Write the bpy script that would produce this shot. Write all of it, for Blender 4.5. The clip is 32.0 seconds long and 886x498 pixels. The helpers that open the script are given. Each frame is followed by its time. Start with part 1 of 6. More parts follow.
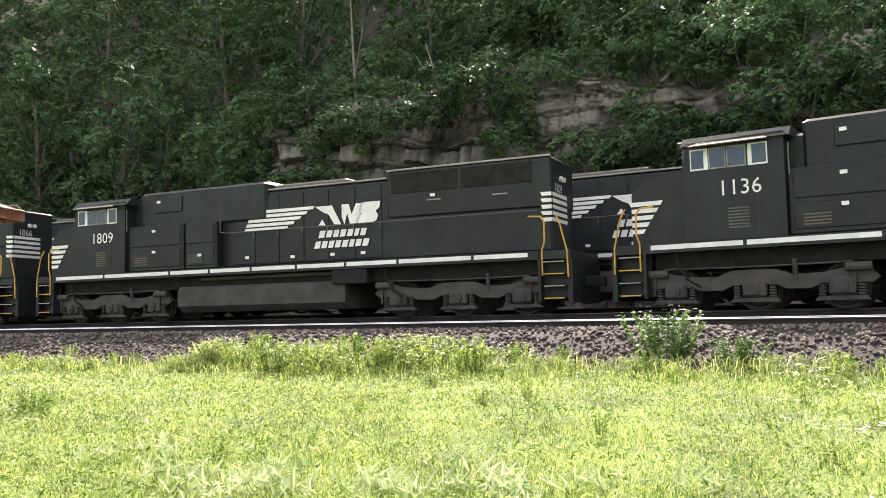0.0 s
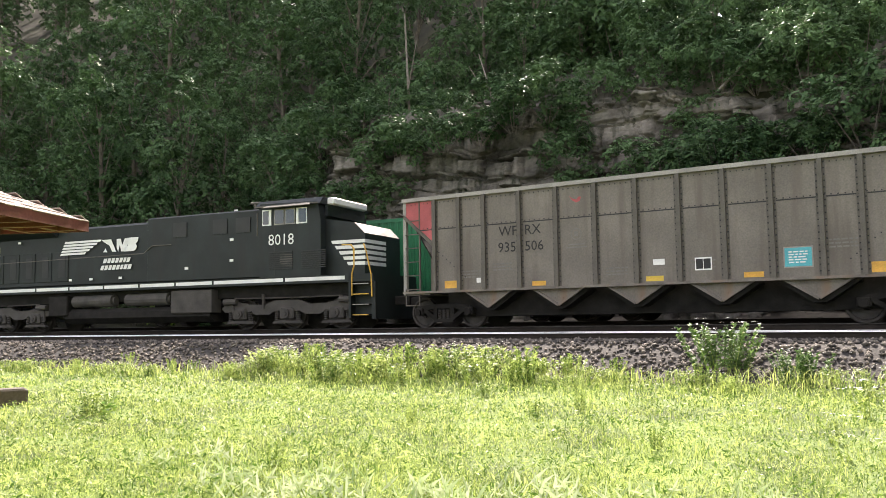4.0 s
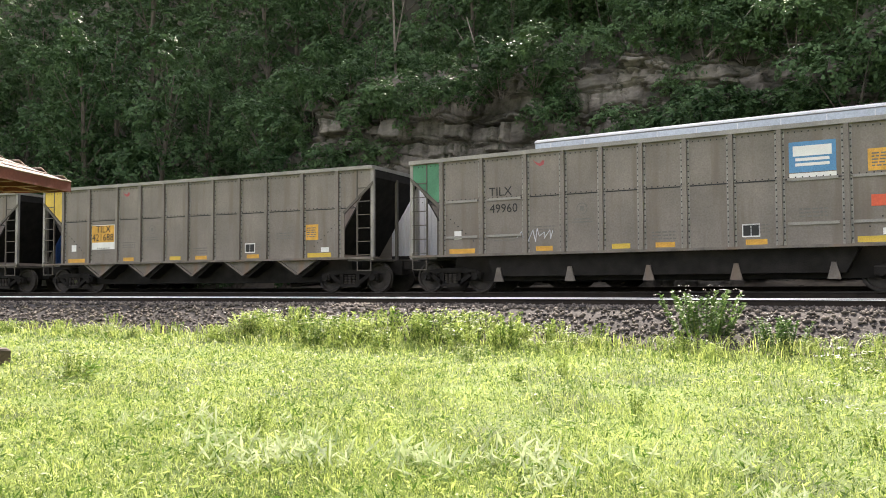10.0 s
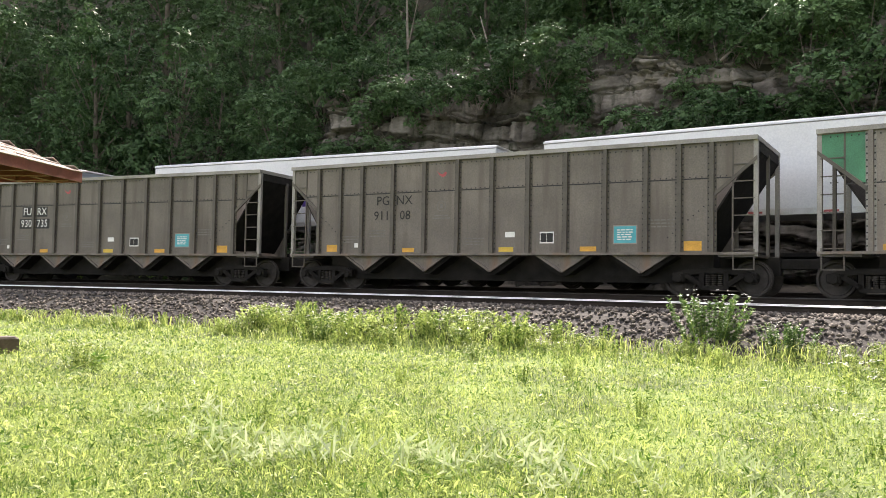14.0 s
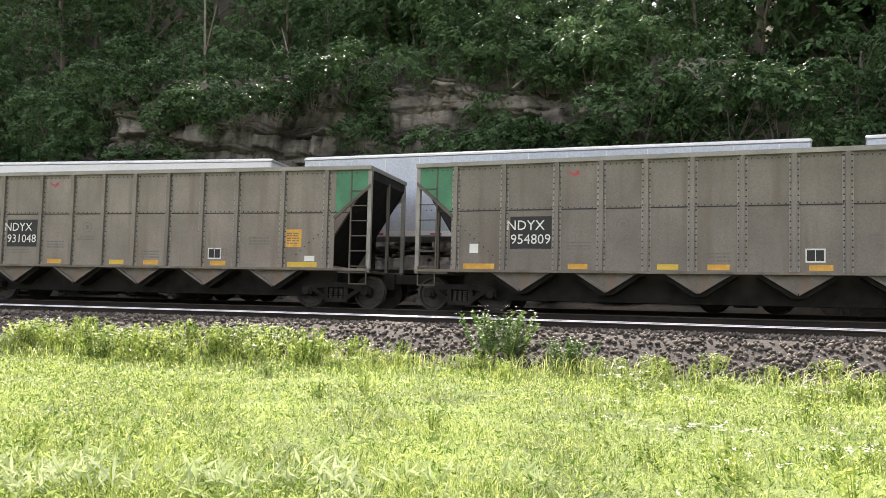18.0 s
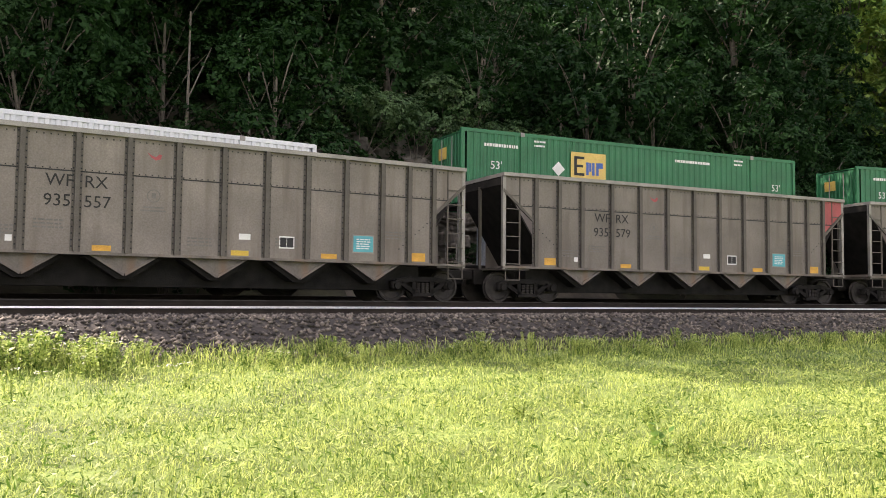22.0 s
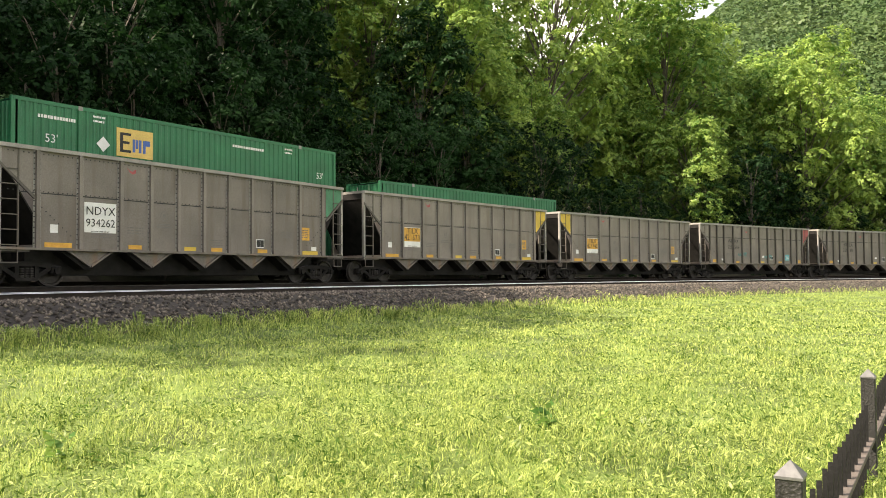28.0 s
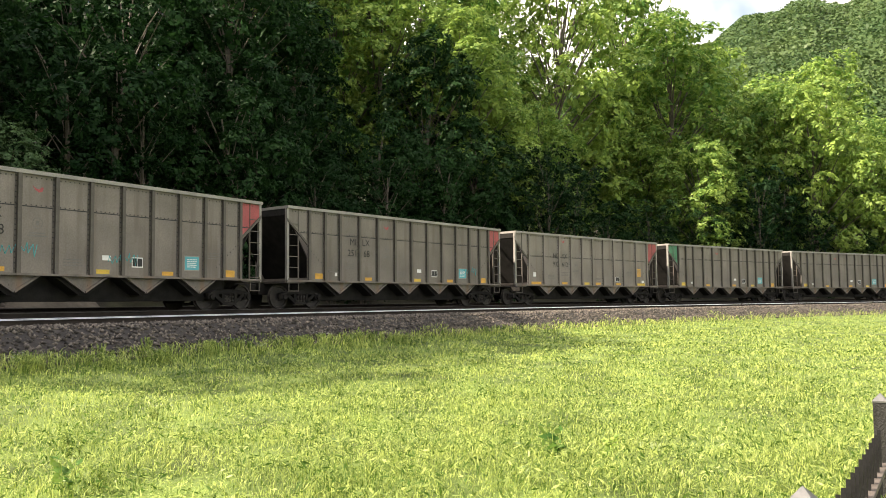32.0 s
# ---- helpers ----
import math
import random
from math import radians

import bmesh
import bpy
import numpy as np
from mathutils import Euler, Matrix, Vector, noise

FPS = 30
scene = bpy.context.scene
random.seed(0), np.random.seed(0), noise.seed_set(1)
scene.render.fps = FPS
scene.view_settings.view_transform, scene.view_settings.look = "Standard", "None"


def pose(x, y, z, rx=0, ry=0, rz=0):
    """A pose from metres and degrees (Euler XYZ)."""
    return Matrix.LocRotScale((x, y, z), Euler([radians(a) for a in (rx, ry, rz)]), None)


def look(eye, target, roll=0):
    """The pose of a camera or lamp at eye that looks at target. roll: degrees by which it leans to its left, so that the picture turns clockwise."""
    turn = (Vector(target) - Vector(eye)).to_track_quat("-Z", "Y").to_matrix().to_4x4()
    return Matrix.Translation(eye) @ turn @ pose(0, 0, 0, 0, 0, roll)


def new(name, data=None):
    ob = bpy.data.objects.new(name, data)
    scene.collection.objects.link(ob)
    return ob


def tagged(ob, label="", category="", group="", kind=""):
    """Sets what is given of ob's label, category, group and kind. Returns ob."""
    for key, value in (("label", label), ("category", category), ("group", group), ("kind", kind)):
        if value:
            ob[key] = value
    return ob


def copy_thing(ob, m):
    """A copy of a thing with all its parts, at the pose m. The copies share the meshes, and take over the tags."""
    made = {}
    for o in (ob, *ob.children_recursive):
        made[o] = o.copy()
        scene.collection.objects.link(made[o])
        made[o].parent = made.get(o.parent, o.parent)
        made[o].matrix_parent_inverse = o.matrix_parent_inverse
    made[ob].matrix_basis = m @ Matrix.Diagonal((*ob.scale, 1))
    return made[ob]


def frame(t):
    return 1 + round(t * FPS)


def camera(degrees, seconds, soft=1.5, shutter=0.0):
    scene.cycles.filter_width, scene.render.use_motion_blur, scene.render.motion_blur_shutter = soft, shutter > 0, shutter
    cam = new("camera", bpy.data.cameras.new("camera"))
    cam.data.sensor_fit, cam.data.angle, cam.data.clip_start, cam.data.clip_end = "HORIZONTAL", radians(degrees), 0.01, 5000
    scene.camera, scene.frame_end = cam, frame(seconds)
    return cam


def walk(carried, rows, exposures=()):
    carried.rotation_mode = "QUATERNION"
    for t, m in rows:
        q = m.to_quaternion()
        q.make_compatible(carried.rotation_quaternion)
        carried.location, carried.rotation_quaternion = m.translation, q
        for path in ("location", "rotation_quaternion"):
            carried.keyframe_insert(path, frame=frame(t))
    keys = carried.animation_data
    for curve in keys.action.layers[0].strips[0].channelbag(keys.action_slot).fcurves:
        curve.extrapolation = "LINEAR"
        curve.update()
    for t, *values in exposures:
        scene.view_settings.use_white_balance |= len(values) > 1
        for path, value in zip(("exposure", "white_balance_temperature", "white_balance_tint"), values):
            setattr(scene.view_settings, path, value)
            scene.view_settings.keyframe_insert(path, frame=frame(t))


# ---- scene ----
LENS = 55.19
cam = camera(LENS, 32.0, soft=0.9)

# seconds, eye, heading to the right of +y, tilt, roll
PATH = [
    (0.0, 0.0, 0.0, 0.279, -22.77, 4.17, -1.31),
    (0.5, 0.0, 0.0, 0.279, -23.05, 4.56, -1.64),
    (1.0, 0.0, 0.0, 0.279, -23.03, 4.74, -1.67),
    (1.5, 0.0, 0.0, 0.279, -22.55, 4.81, -1.53),
    (2.0, 0.0, 0.0, 0.279, -22.86, 4.92, -1.38),
    (2.5, 0.0, 0.0, 0.279, -23.67, 4.52, -0.97),
    (3.0, 0.0, 0.0, 0.279, -24.86, 4.35, -1.06),
    (3.5, 0.0, 0.0, 0.279, -25.3, 4.81, -0.88),
    (5.5, 0.0, 0.0, 0.279, -29.81, 4.66, -1.18),
    (6.0, 0.0, 0.0, 0.279, -26.38, 4.33, -1.04),
    (6.5, 0.0, 0.0, 0.279, -23.45, 3.89, -0.55),
    (7.0, 0.0, 0.0, 0.279, -23.43, 2.89, -0.38),
    (7.5, 0.0, 0.0, 0.279, -23.45, 1.92, 0.22),
    (8.0, 0.0, 0.0, 0.279, -23.24, 1.66, 0.83),
    (8.5, 0.0, 0.0, 0.279, -24.28, 2.19, 0.48),
    (9.0, 0.0, 0.0, 0.279, -25.38, 2.31, 0.24),
    (9.5, 0.0, 0.0, 0.279, -25.2, 2.23, 0.0),
    (10.0, 0.0, 0.0, 0.279, -25.35, 2.55, -0.25),
    (10.5, 0.0, 0.0, 0.279, -24.65, 2.72, -0.07),
    (11.0, 0.0, 0.0, 0.279, -25.32, 3.0, 0.02),
    (11.5, 0.0, 0.0, 0.279, -26.17, 3.02, 0.17),
    (12.0, 0.0, 0.0, 0.279, -25.81, 2.59, 0.33),
    (12.5, 0.0, 0.0, 0.279, -26.46, 2.65, 0.72),
    (13.0, 0.0, 0.0, 0.279, -26.21, 2.61, 0.34),
    (13.5, 0.0, 0.0, 0.279, -26.12, 2.4, 0.85),
    (15.5, 0.0, 0.0, 0.279, -25.03, 3.06, 0.83),
    (16.0, 0.0, 0.0, 0.279, -23.42, 2.89, 0.89),
    (16.5, 0.0, 0.0, 0.279, -22.33, 2.99, 1.3),
    (17.0, 0.0, 0.0, 0.279, -21.5, 3.15, 1.8),
    (17.5, 0.0, 0.0, 0.279, -18.65, 3.33, 1.67),
    (18.0, 0.0, 0.0, 0.279, -12.32, 3.76, 1.41),
    (18.5, 0.588, -0.089, 0.281, -6.23, 3.54, 1.18),
    (19.0, 1.177, -0.177, 0.283, -0.04, 3.05, 0.41),
    (19.5, 1.765, -0.266, 0.285, 4.28, 2.79, -1.28),
    (20.0, 2.354, -0.354, 0.287, 10.01, 2.05, -0.78),
    (20.5, 2.942, -0.443, 0.288, 19.79, 2.45, 0.08),
    (21.0, 3.53, -0.532, 0.29, 31.97, 2.86, 1.38),
    (21.5, 4.119, -0.62, 0.292, 39.24, 3.48, 1.15),
    (22.0, 4.707, -0.709, 0.294, 47.35, 3.16, 0.59),
    (22.5, 5.296, -0.797, 0.296, 58.19, 3.22, 0.65),
    (23.0, 5.884, -0.886, 0.298, 67.84, 3.11, 0.3),
    (23.5, 5.884, -0.886, 0.298, 73.3, 2.67, -0.83),
    (24.0, 5.884, -0.886, 0.298, 75.78, 2.21, -1.21),
    (24.5, 5.884, -0.886, 0.298, 78.91, 1.85, -1.06),
    (25.0, 5.884, -0.886, 0.298, 81.83, 1.96, -0.07),
    (25.5, 5.884, -0.886, 0.298, 82.48, 1.99, 0.51),
    (27.5, 5.884, -0.886, 0.298, 81.18, 2.13, -0.04),
    (28.0, 5.884, -0.886, 0.298, 80.52, 1.94, -0.39),
    (28.5, 5.884, -0.886, 0.298, 79.88, 1.82, -0.57),
    (29.0, 5.884, -0.886, 0.298, 80.06, 1.69, -0.61),
    (29.5, 5.884, -0.886, 0.298, 80.24, 1.78, -0.86),
    (30.0, 5.884, -0.886, 0.298, 80.08, 1.91, -0.83),
    (30.5, 5.884, -0.886, 0.298, 80.39, 2.11, -0.53),
    (31.0, 5.884, -0.886, 0.298, 80.07, 2.91, -0.29),
    (31.5, 5.884, -0.886, 0.298, 79.93, 3.22, -0.22),
    (32.0, 5.884, -0.886, 0.298, 80.02, 3.61, -0.58),
]


def aimed(x, y, z, yaw, tilt, roll):
    a, b = radians(yaw), radians(tilt)
    way = Vector((math.sin(a) * math.cos(b), math.cos(a) * math.cos(b), math.sin(b)))
    return look((x, y, z), Vector((x, y, z)) + way, roll)


EXPOSURES = [(0, 1.66, 7000, 17), (6, 1.62, 7000, 17), (9, 1.54, 7000, 17), (17, 1.47, 7000, 17), (20, 1.58, 7000, 17), (21, 1.58, 7200, 23), (23, 1.6, 7500, 22), (24, 1.43, 7750, 15), (32, 1.41, 7600, 13)]
walk(cam, [(row[0], aimed(*row[1:])) for row in PATH], EXPOSURES)

# ---- light ----
SUN_AZ, SUN_EL = radians(-16), radians(41)
world = bpy.data.worlds.new("sky")
scene.world = world
world.use_nodes = True
sky = world.node_tree.nodes.new("ShaderNodeTexSky")
sky.sky_type, sky.sun_disc = "NISHITA", False
sky.sun_elevation, sky.sun_rotation = SUN_EL, SUN_AZ
wn, wl = world.node_tree.nodes, world.node_tree.links
view, cloud, edge, blend = (wn.new("ShaderNode" + k) for k in ("TexCoord", "TexNoise", "ValToRGB", "MixRGB"))
cloud.inputs["Scale"].default_value, cloud.inputs["Detail"].default_value = 2.2, 6
edge.color_ramp.elements[0].position, edge.color_ramp.elements[1].position = 0.46, 0.60
blend.inputs[2].default_value = (9.5, 9.5, 9.6, 1)
wl.new(view.outputs["Generated"], cloud.inputs[0])
wl.new(cloud.outputs[0], edge.inputs[0])
wl.new(edge.outputs[0], blend.inputs[0])
wl.new(sky.outputs[0], blend.inputs[1])
wl.new(blend.outputs[0], wn["Background"].inputs[0])
wn["Background"].inputs[1].default_value = 0.1
sun = new("sun", bpy.data.lights.new("sun", "SUN"))
sun.data.energy, sun.data.angle, sun.data.color = 5.0, radians(0.55), (1.0, 0.95, 0.86)
way = Vector((math.sin(SUN_AZ) * math.cos(SUN_EL), math.cos(SUN_AZ) * math.cos(SUN_EL), math.sin(SUN_EL)))
sun.matrix_world = look(way * 100, (0, 0, 0))

# ---- plan: a curve round the camera, then straight lines ----
CURVE, NEAR, FACING, BEND = 141.05, 22.648, 0.1778, 150.0
NORMAL = Vector((math.sin(FACING), math.cos(FACING)))
ALONG = Vector((math.cos(FACING), -math.sin(FACING)))


def spot(s, off=0.0, z=0.0):
    """The place at s metres along the train's track, off metres to its inside, and the heading there."""
    c = max(-BEND, min(BEND, s))
    th, r = c / CURVE, CURVE - off
    p = ALONG * (r * math.sin(th)) + NORMAL * (NEAR - CURVE + r * math.cos(th))
    way = ALONG * math.cos(th) - NORMAL * math.sin(th)
    p = p + way * (s - c)
    return Vector((p.x, p.y, z)), math.atan2(way.y, way.x)


def on_line(s, off, z, length=16.2):
    """The pose of a vehicle with its middle at s: x along the line, y outwards, z up."""
    a, b = spot(s - length * 0.35, off, z)[0], spot(s + length * 0.35, off, z)[0]
    mid, d = (a + b) / 2, b - a
    return Matrix.Translation(mid) @ Matrix.Rotation(math.atan2(d.y, d.x), 4, "Z")

# ---- mesh helpers ----
class Shape:
    def __init__(self):
        self.v, self.f, self.m = [], [], []

    def add(self, verts, faces, mat=0):
        n = len(self.v)
        self.v += [tuple(p) for p in verts]
        self.f += [tuple(n + i for i in f) for f in faces]
        self.m += [mat] * len(faces)
        return self

    def box(self, x0, x1, y0, y1, z0, z1, mat=0):
        v = [(x, y, z) for x in (x0, x1) for y in (y0, y1) for z in (z0, z1)]
        return self.add(v, [(0, 1, 3, 2), (4, 6, 7, 5), (0, 4, 5, 1), (2, 3, 7, 6), (0, 2, 6, 4), (1, 5, 7, 3)], mat)

    def soft_box(self, x0, x1, y0, y1, z0, z1, r=0.03, mat=0):
        """A box with its upright and level edges cut off at 45 degrees."""
        v, f = [], []
        for z, g in ((z0, r), (z0 + r, 0), (z1 - r, 0), (z1, r)):
            a, b, c, d = x0 + g, x1 - g, y0 + g, y1 - g
            v += [(a + r, c, z), (b - r, c, z), (b, c + r, z), (b, d - r, z), (b - r, d, z), (a + r, d, z), (a, d - r, z), (a, c + r, z)]
        for k in range(3):
            f += [(8 * k + i, 8 * k + (i + 1) % 8, 8 * k + 8 + (i + 1) % 8, 8 * k + 8 + i) for i in range(8)]
        f += [tuple(range(7, -1, -1)), tuple(range(24, 32))]
        return self.add(v, f, mat)

    def prism(self, outline, y0, y1, mat=0):
        """An outline in x and z, from y0 to y1."""
        n = len(outline)
        v = [(x, y0, z) for x, z in outline] + [(x, y1, z) for x, z in outline]
        return self.add(v, [tuple(range(n)), tuple(range(2 * n - 1, n - 1, -1))] + [(i, i + n, (i + 1) % n + n, (i + 1) % n) for i in range(n)], mat)

    def sweep(self, outline, x0, x1, mat=0):
        """An outline in y and z, from x0 to x1."""
        n = len(outline)
        v = [(x0, y, z) for y, z in outline] + [(x1, y, z) for y, z in outline]
        return self.add(v, [tuple(range(n)), tuple(range(2 * n - 1, n - 1, -1))] + [(i, i + n, (i + 1) % n + n, (i + 1) % n) for i in range(n)], mat)

    def tube(self, a, b, r, sides=8, r2=None, mat=0):
        a, b = Vector(a), Vector(b)
        d = (b - a).normalized()
        u = d.cross(Vector((0, 0, 1)) if abs(d.z) < 0.9 else Vector((1, 0, 0))).normalized()
        w = d.cross(u)
        r2 = r if r2 is None else r2
        v = []
        for p, q in ((a, r), (b, r2)):
            v += [p + (u * math.cos(6.2832 * i / sides) + w * math.sin(6.2832 * i / sides)) * q for i in range(sides)]
        f = [(i, (i + 1) % sides, (i + 1) % sides + sides, i + sides) for i in range(sides)]
        return self.add(v, f + [tuple(range(sides - 1, -1, -1)), tuple(range(sides, 2 * sides))], mat)

    def pipe(self, points, r, sides=6, mat=0):
        for a, b in zip(points, points[1:]):
            self.tube(a, b, r, sides, mat=mat)
        return self

    def mesh(self, name, *mats):
        me = bpy.data.meshes.new(name)
        me.from_pydata(self.v, [], self.f)
        for m in mats:
            me.materials.append(m)
        if len(mats) > 1:
            me.polygons.foreach_set("material_index", self.m)
        bm = bmesh.new()
        bm.from_mesh(me)
        bmesh.ops.recalc_face_normals(bm, faces=bm.faces)
        bm.to_mesh(me)
        bm.free()
        return me


def part(name, shape, material, parent, label="", at=None):
    """One mesh object under a thing or a part. shape: a Shape, or a mesh that others share."""
    me = shape if isinstance(shape, bpy.types.Mesh) else shape.mesh(name, material)
    ob = new(name, me)
    ob.parent = parent
    if at is not None:
        ob.matrix_local = at
    return tagged(ob, label)


def lettering(text, size, material, align="CENTER"):
    """Flat letters as a mesh, upright, facing -y, with their middle at the origin."""
    cu = bpy.data.curves.new("letters", "FONT")
    cu.body, cu.size, cu.align_x, cu.align_y = text, size, align, "CENTER"
    cu.resolution_u = 2
    ob = bpy.data.objects.new("letters", cu)
    scene.collection.objects.link(ob)
    bpy.context.view_layer.update()
    me = bpy.data.meshes.new_from_object(ob.evaluated_get(bpy.context.evaluated_depsgraph_get()))
    bpy.data.objects.remove(ob)
    bpy.data.curves.remove(cu)
    me.transform(Matrix.Rotation(radians(90), 4, "X"))
    me.materials.clear()
    me.materials.append(material)
    return me


def fast_mesh(name, verts, loops, sizes, material):
    """A large mesh from numpy arrays."""
    me = bpy.data.meshes.new(name)
    me.vertices.add(len(verts))
    me.vertices.foreach_set("co", np.asarray(verts, np.float32).ravel())
    me.loops.add(len(loops))
    me.loops.foreach_set("vertex_index", np.asarray(loops, np.int32))
    me.polygons.add(len(sizes))
    starts = np.concatenate(([0], np.cumsum(sizes)[:-1])).astype(np.int32)
    me.polygons.foreach_set("loop_start", starts)
    me.update(calc_edges=True)
    me.materials.append(material)
    return me


# ---- materials ----
def material(name, base, rough=0.7, metal=0.0, vary=0.25, scale=3.0, grain=40.0, bump=0.15, tint=None, random_tone=0.0, streak=None, spec=0.5, layers=None, island=0.0):
    """A worn surface: two scales of tone, fine relief, and, where streak is given, upright runs of that colour."""
    m = bpy.data.materials.new(name)
    m.use_nodes = True
    t = m.node_tree
    n, link = t.nodes, t.links
    b = n["Principled BSDF"]
    b.inputs["Roughness"].default_value, b.inputs["Metallic"].default_value = rough, metal
    b.inputs["Specular IOR Level"].default_value = spec
    tc = n.new("ShaderNodeTexCoord")

    def noise_at(s, detail, stretch=None):
        tex = n.new("ShaderNodeTexNoise")
        tex.inputs["Scale"].default_value, tex.inputs["Detail"].default_value = s, detail
        if stretch:
            mp = n.new("ShaderNodeMapping")
            mp.inputs["Scale"].default_value = stretch
            link.new(tc.outputs["Object"], mp.inputs[0])
            link.new(mp.outputs[0], tex.inputs[0])
        else:
            link.new(tc.outputs["Object"], tex.inputs[0])
        return tex

    big, fine = noise_at(scale, 5, layers), noise_at(grain, 3)
    ramp = n.new("ShaderNodeValToRGB")
    dark = [c * (1 - vary) for c in base]
    light = [min(1, c * (1 + vary)) for c in (tint or base)]
    ramp.color_ramp.elements[0].position, ramp.color_ramp.elements[1].position = 0.3, 0.7
    ramp.color_ramp.elements[0].color, ramp.color_ramp.elements[1].color = (*dark, 1), (*light, 1)
    link.new(big.outputs[0], ramp.inputs[0])
    mix = n.new("ShaderNodeMixRGB")
    mix.blend_type, mix.inputs[0].default_value = "OVERLAY", 0.35
    link.new(ramp.outputs[0], mix.inputs[1])
    link.new(fine.outputs[0], mix.inputs[2])
    out = mix.outputs[0]
    if streak:
        runs = noise_at(1.0, 4, (2.6, 2.6, 0.25))
        sr = n.new("ShaderNodeValToRGB")
        sr.color_ramp.elements[0].position, sr.color_ramp.elements[1].position = 0.5, 0.72
        link.new(runs.outputs[0], sr.inputs[0])
        mx = n.new("ShaderNodeMixRGB")
        mx.inputs[2].default_value = (*streak, 1)
        link.new(sr.outputs[0], mx.inputs[0])
        link.new(out, mx.inputs[1])
        out = mx.outputs[0]
    if random_tone or island:
        info = n.new("ShaderNodeNewGeometry" if island else "ShaderNodeObjectInfo")
        random_tone = random_tone or island
        mr = n.new("ShaderNodeMapRange")
        mr.inputs[3].default_value, mr.inputs[4].default_value = 1 - random_tone, 1 + random_tone
        link.new(info.outputs["Random Per Island" if island else "Random"], mr.inputs[0])
        hs = n.new("ShaderNodeHueSaturation")
        link.new(mr.outputs[0], hs.inputs["Value"])
        link.new(out, hs.inputs["Color"])
        out = hs.outputs[0]
    link.new(out, b.inputs["Base Color"])
    if bump:
        bp = n.new("ShaderNodeBump")
        bp.inputs["Strength"].default_value, bp.inputs["Distance"].default_value = bump, 0.02
        link.new(fine.outputs[0], bp.inputs["Height"])
        link.new(bp.outputs[0], b.inputs["Normal"])
    return m


def leaf_material(name, base, tint, through_tone=0.5, scale=0.6, gloss=0.2, rough=0.5, each=0.8, tree=0.3):
    """Leaves and blades: light passes through; the tone differs from leaf to leaf and from patch to patch."""
    m = bpy.data.materials.new(name)
    m.use_nodes = True
    t = m.node_tree
    n, link = t.nodes, t.links
    n.remove(n["Principled BSDF"])
    geo = n.new("ShaderNodeNewGeometry")
    info = n.new("ShaderNodeObjectInfo")
    tex = n.new("ShaderNodeTexNoise")
    tex.inputs["Scale"].default_value = scale
    link.new(geo.outputs["Position"], tex.inputs[0])
    add = n.new("ShaderNodeMath")
    add.operation = "MULTIPLY_ADD"
    add.inputs[1].default_value, add.inputs[2].default_value = each, 0.25 - each / 2
    link.new(geo.outputs["Random Per Island"], add.inputs[0])
    add2 = n.new("ShaderNodeMath")
    add2.operation = "ADD"
    link.new(add.outputs[0], add2.inputs[0])
    half = n.new("ShaderNodeMath")
    half.operation = "MULTIPLY_ADD"
    half.inputs[1].default_value, half.inputs[2].default_value = 1.4, -0.45
    link.new(tex.outputs[0], half.inputs[0])
    link.new(half.outputs[0], add2.inputs[1])
    add3 = n.new("ShaderNodeMath")
    add3.operation = "MULTIPLY_ADD"
    add3.inputs[1].default_value, add3.inputs[2].default_value = tree, -tree / 2
    link.new(info.outputs["Random"], add3.inputs[0])
    add4 = n.new("ShaderNodeMath")
    add4.operation = "ADD"
    link.new(add2.outputs[0], add4.inputs[0])
    link.new(add3.outputs[0], add4.inputs[1])
    mix = n.new("ShaderNodeMixRGB")
    mix.inputs[1].default_value, mix.inputs[2].default_value = (*base, 1), (*tint, 1)
    mix.use_clamp = True
    link.new(add4.outputs[0], mix.inputs[0])
    dif, tra = n.new("ShaderNodeBsdfPrincipled"), n.new("ShaderNodeBsdfTranslucent")
    dif.inputs["Roughness"].default_value = rough
    dif.inputs["Specular IOR Level"].default_value = gloss
    link.new(mix.outputs[0], dif.inputs["Base Color"])
    link.new(mix.outputs[0], tra.inputs[0])
    sh = n.new("ShaderNodeMixShader")
    sh.inputs[0].default_value = through_tone
    link.new(dif.outputs[0], sh.inputs[1])
    link.new(tra.outputs[0], sh.inputs[2])
    link.new(sh.outputs[0], n["Material Output"].inputs[0])
    return m


M_CAR = material("weathered_grey_steel", (0.182, 0.160, 0.139), 0.6, 0.15, 0.2, 0.7, 25, 0.12, random_tone=0.2, streak=(0.125, 0.103, 0.086))
M_CARTAN = material("weathered_tan_grey_steel", (0.198, 0.174, 0.153), 0.6, 0.1, 0.2, 0.7, 25, 0.12, random_tone=0.15, streak=(0.15, 0.12, 0.096))
M_RIB = material("grimy_steel", (0.10, 0.089, 0.076), 0.65, 0.1, 0.25, 2, 30, 0.12, streak=(0.11, 0.09, 0.075))
M_CHORD = material("bare_steel_edge", (0.27, 0.255, 0.235), 0.55, 0.2, 0.2, 1.5, 30, 0.1)
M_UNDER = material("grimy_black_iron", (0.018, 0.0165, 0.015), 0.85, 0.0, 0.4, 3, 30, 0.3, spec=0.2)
M_SHUTE = material("dusty_hopper_steel", (0.17, 0.15, 0.13), 0.7, 0.1, 0.35, 2, 30, 0.2, streak=(0.2, 0.14, 0.1))
M_WHEEL = material("worn_wheel_steel", (0.045, 0.04, 0.036), 0.7, 0.1, 0.3, 6, 40, 0.15, spec=0.3)
M_RED = material("faded_red_paint", (0.36, 0.07, 0.075), 0.55, 0, 0.25, 2, 40, 0.08)
M_GREENP = material("faded_green_paint", (0.05, 0.20, 0.11), 0.55, 0, 0.25, 2, 40, 0.08)
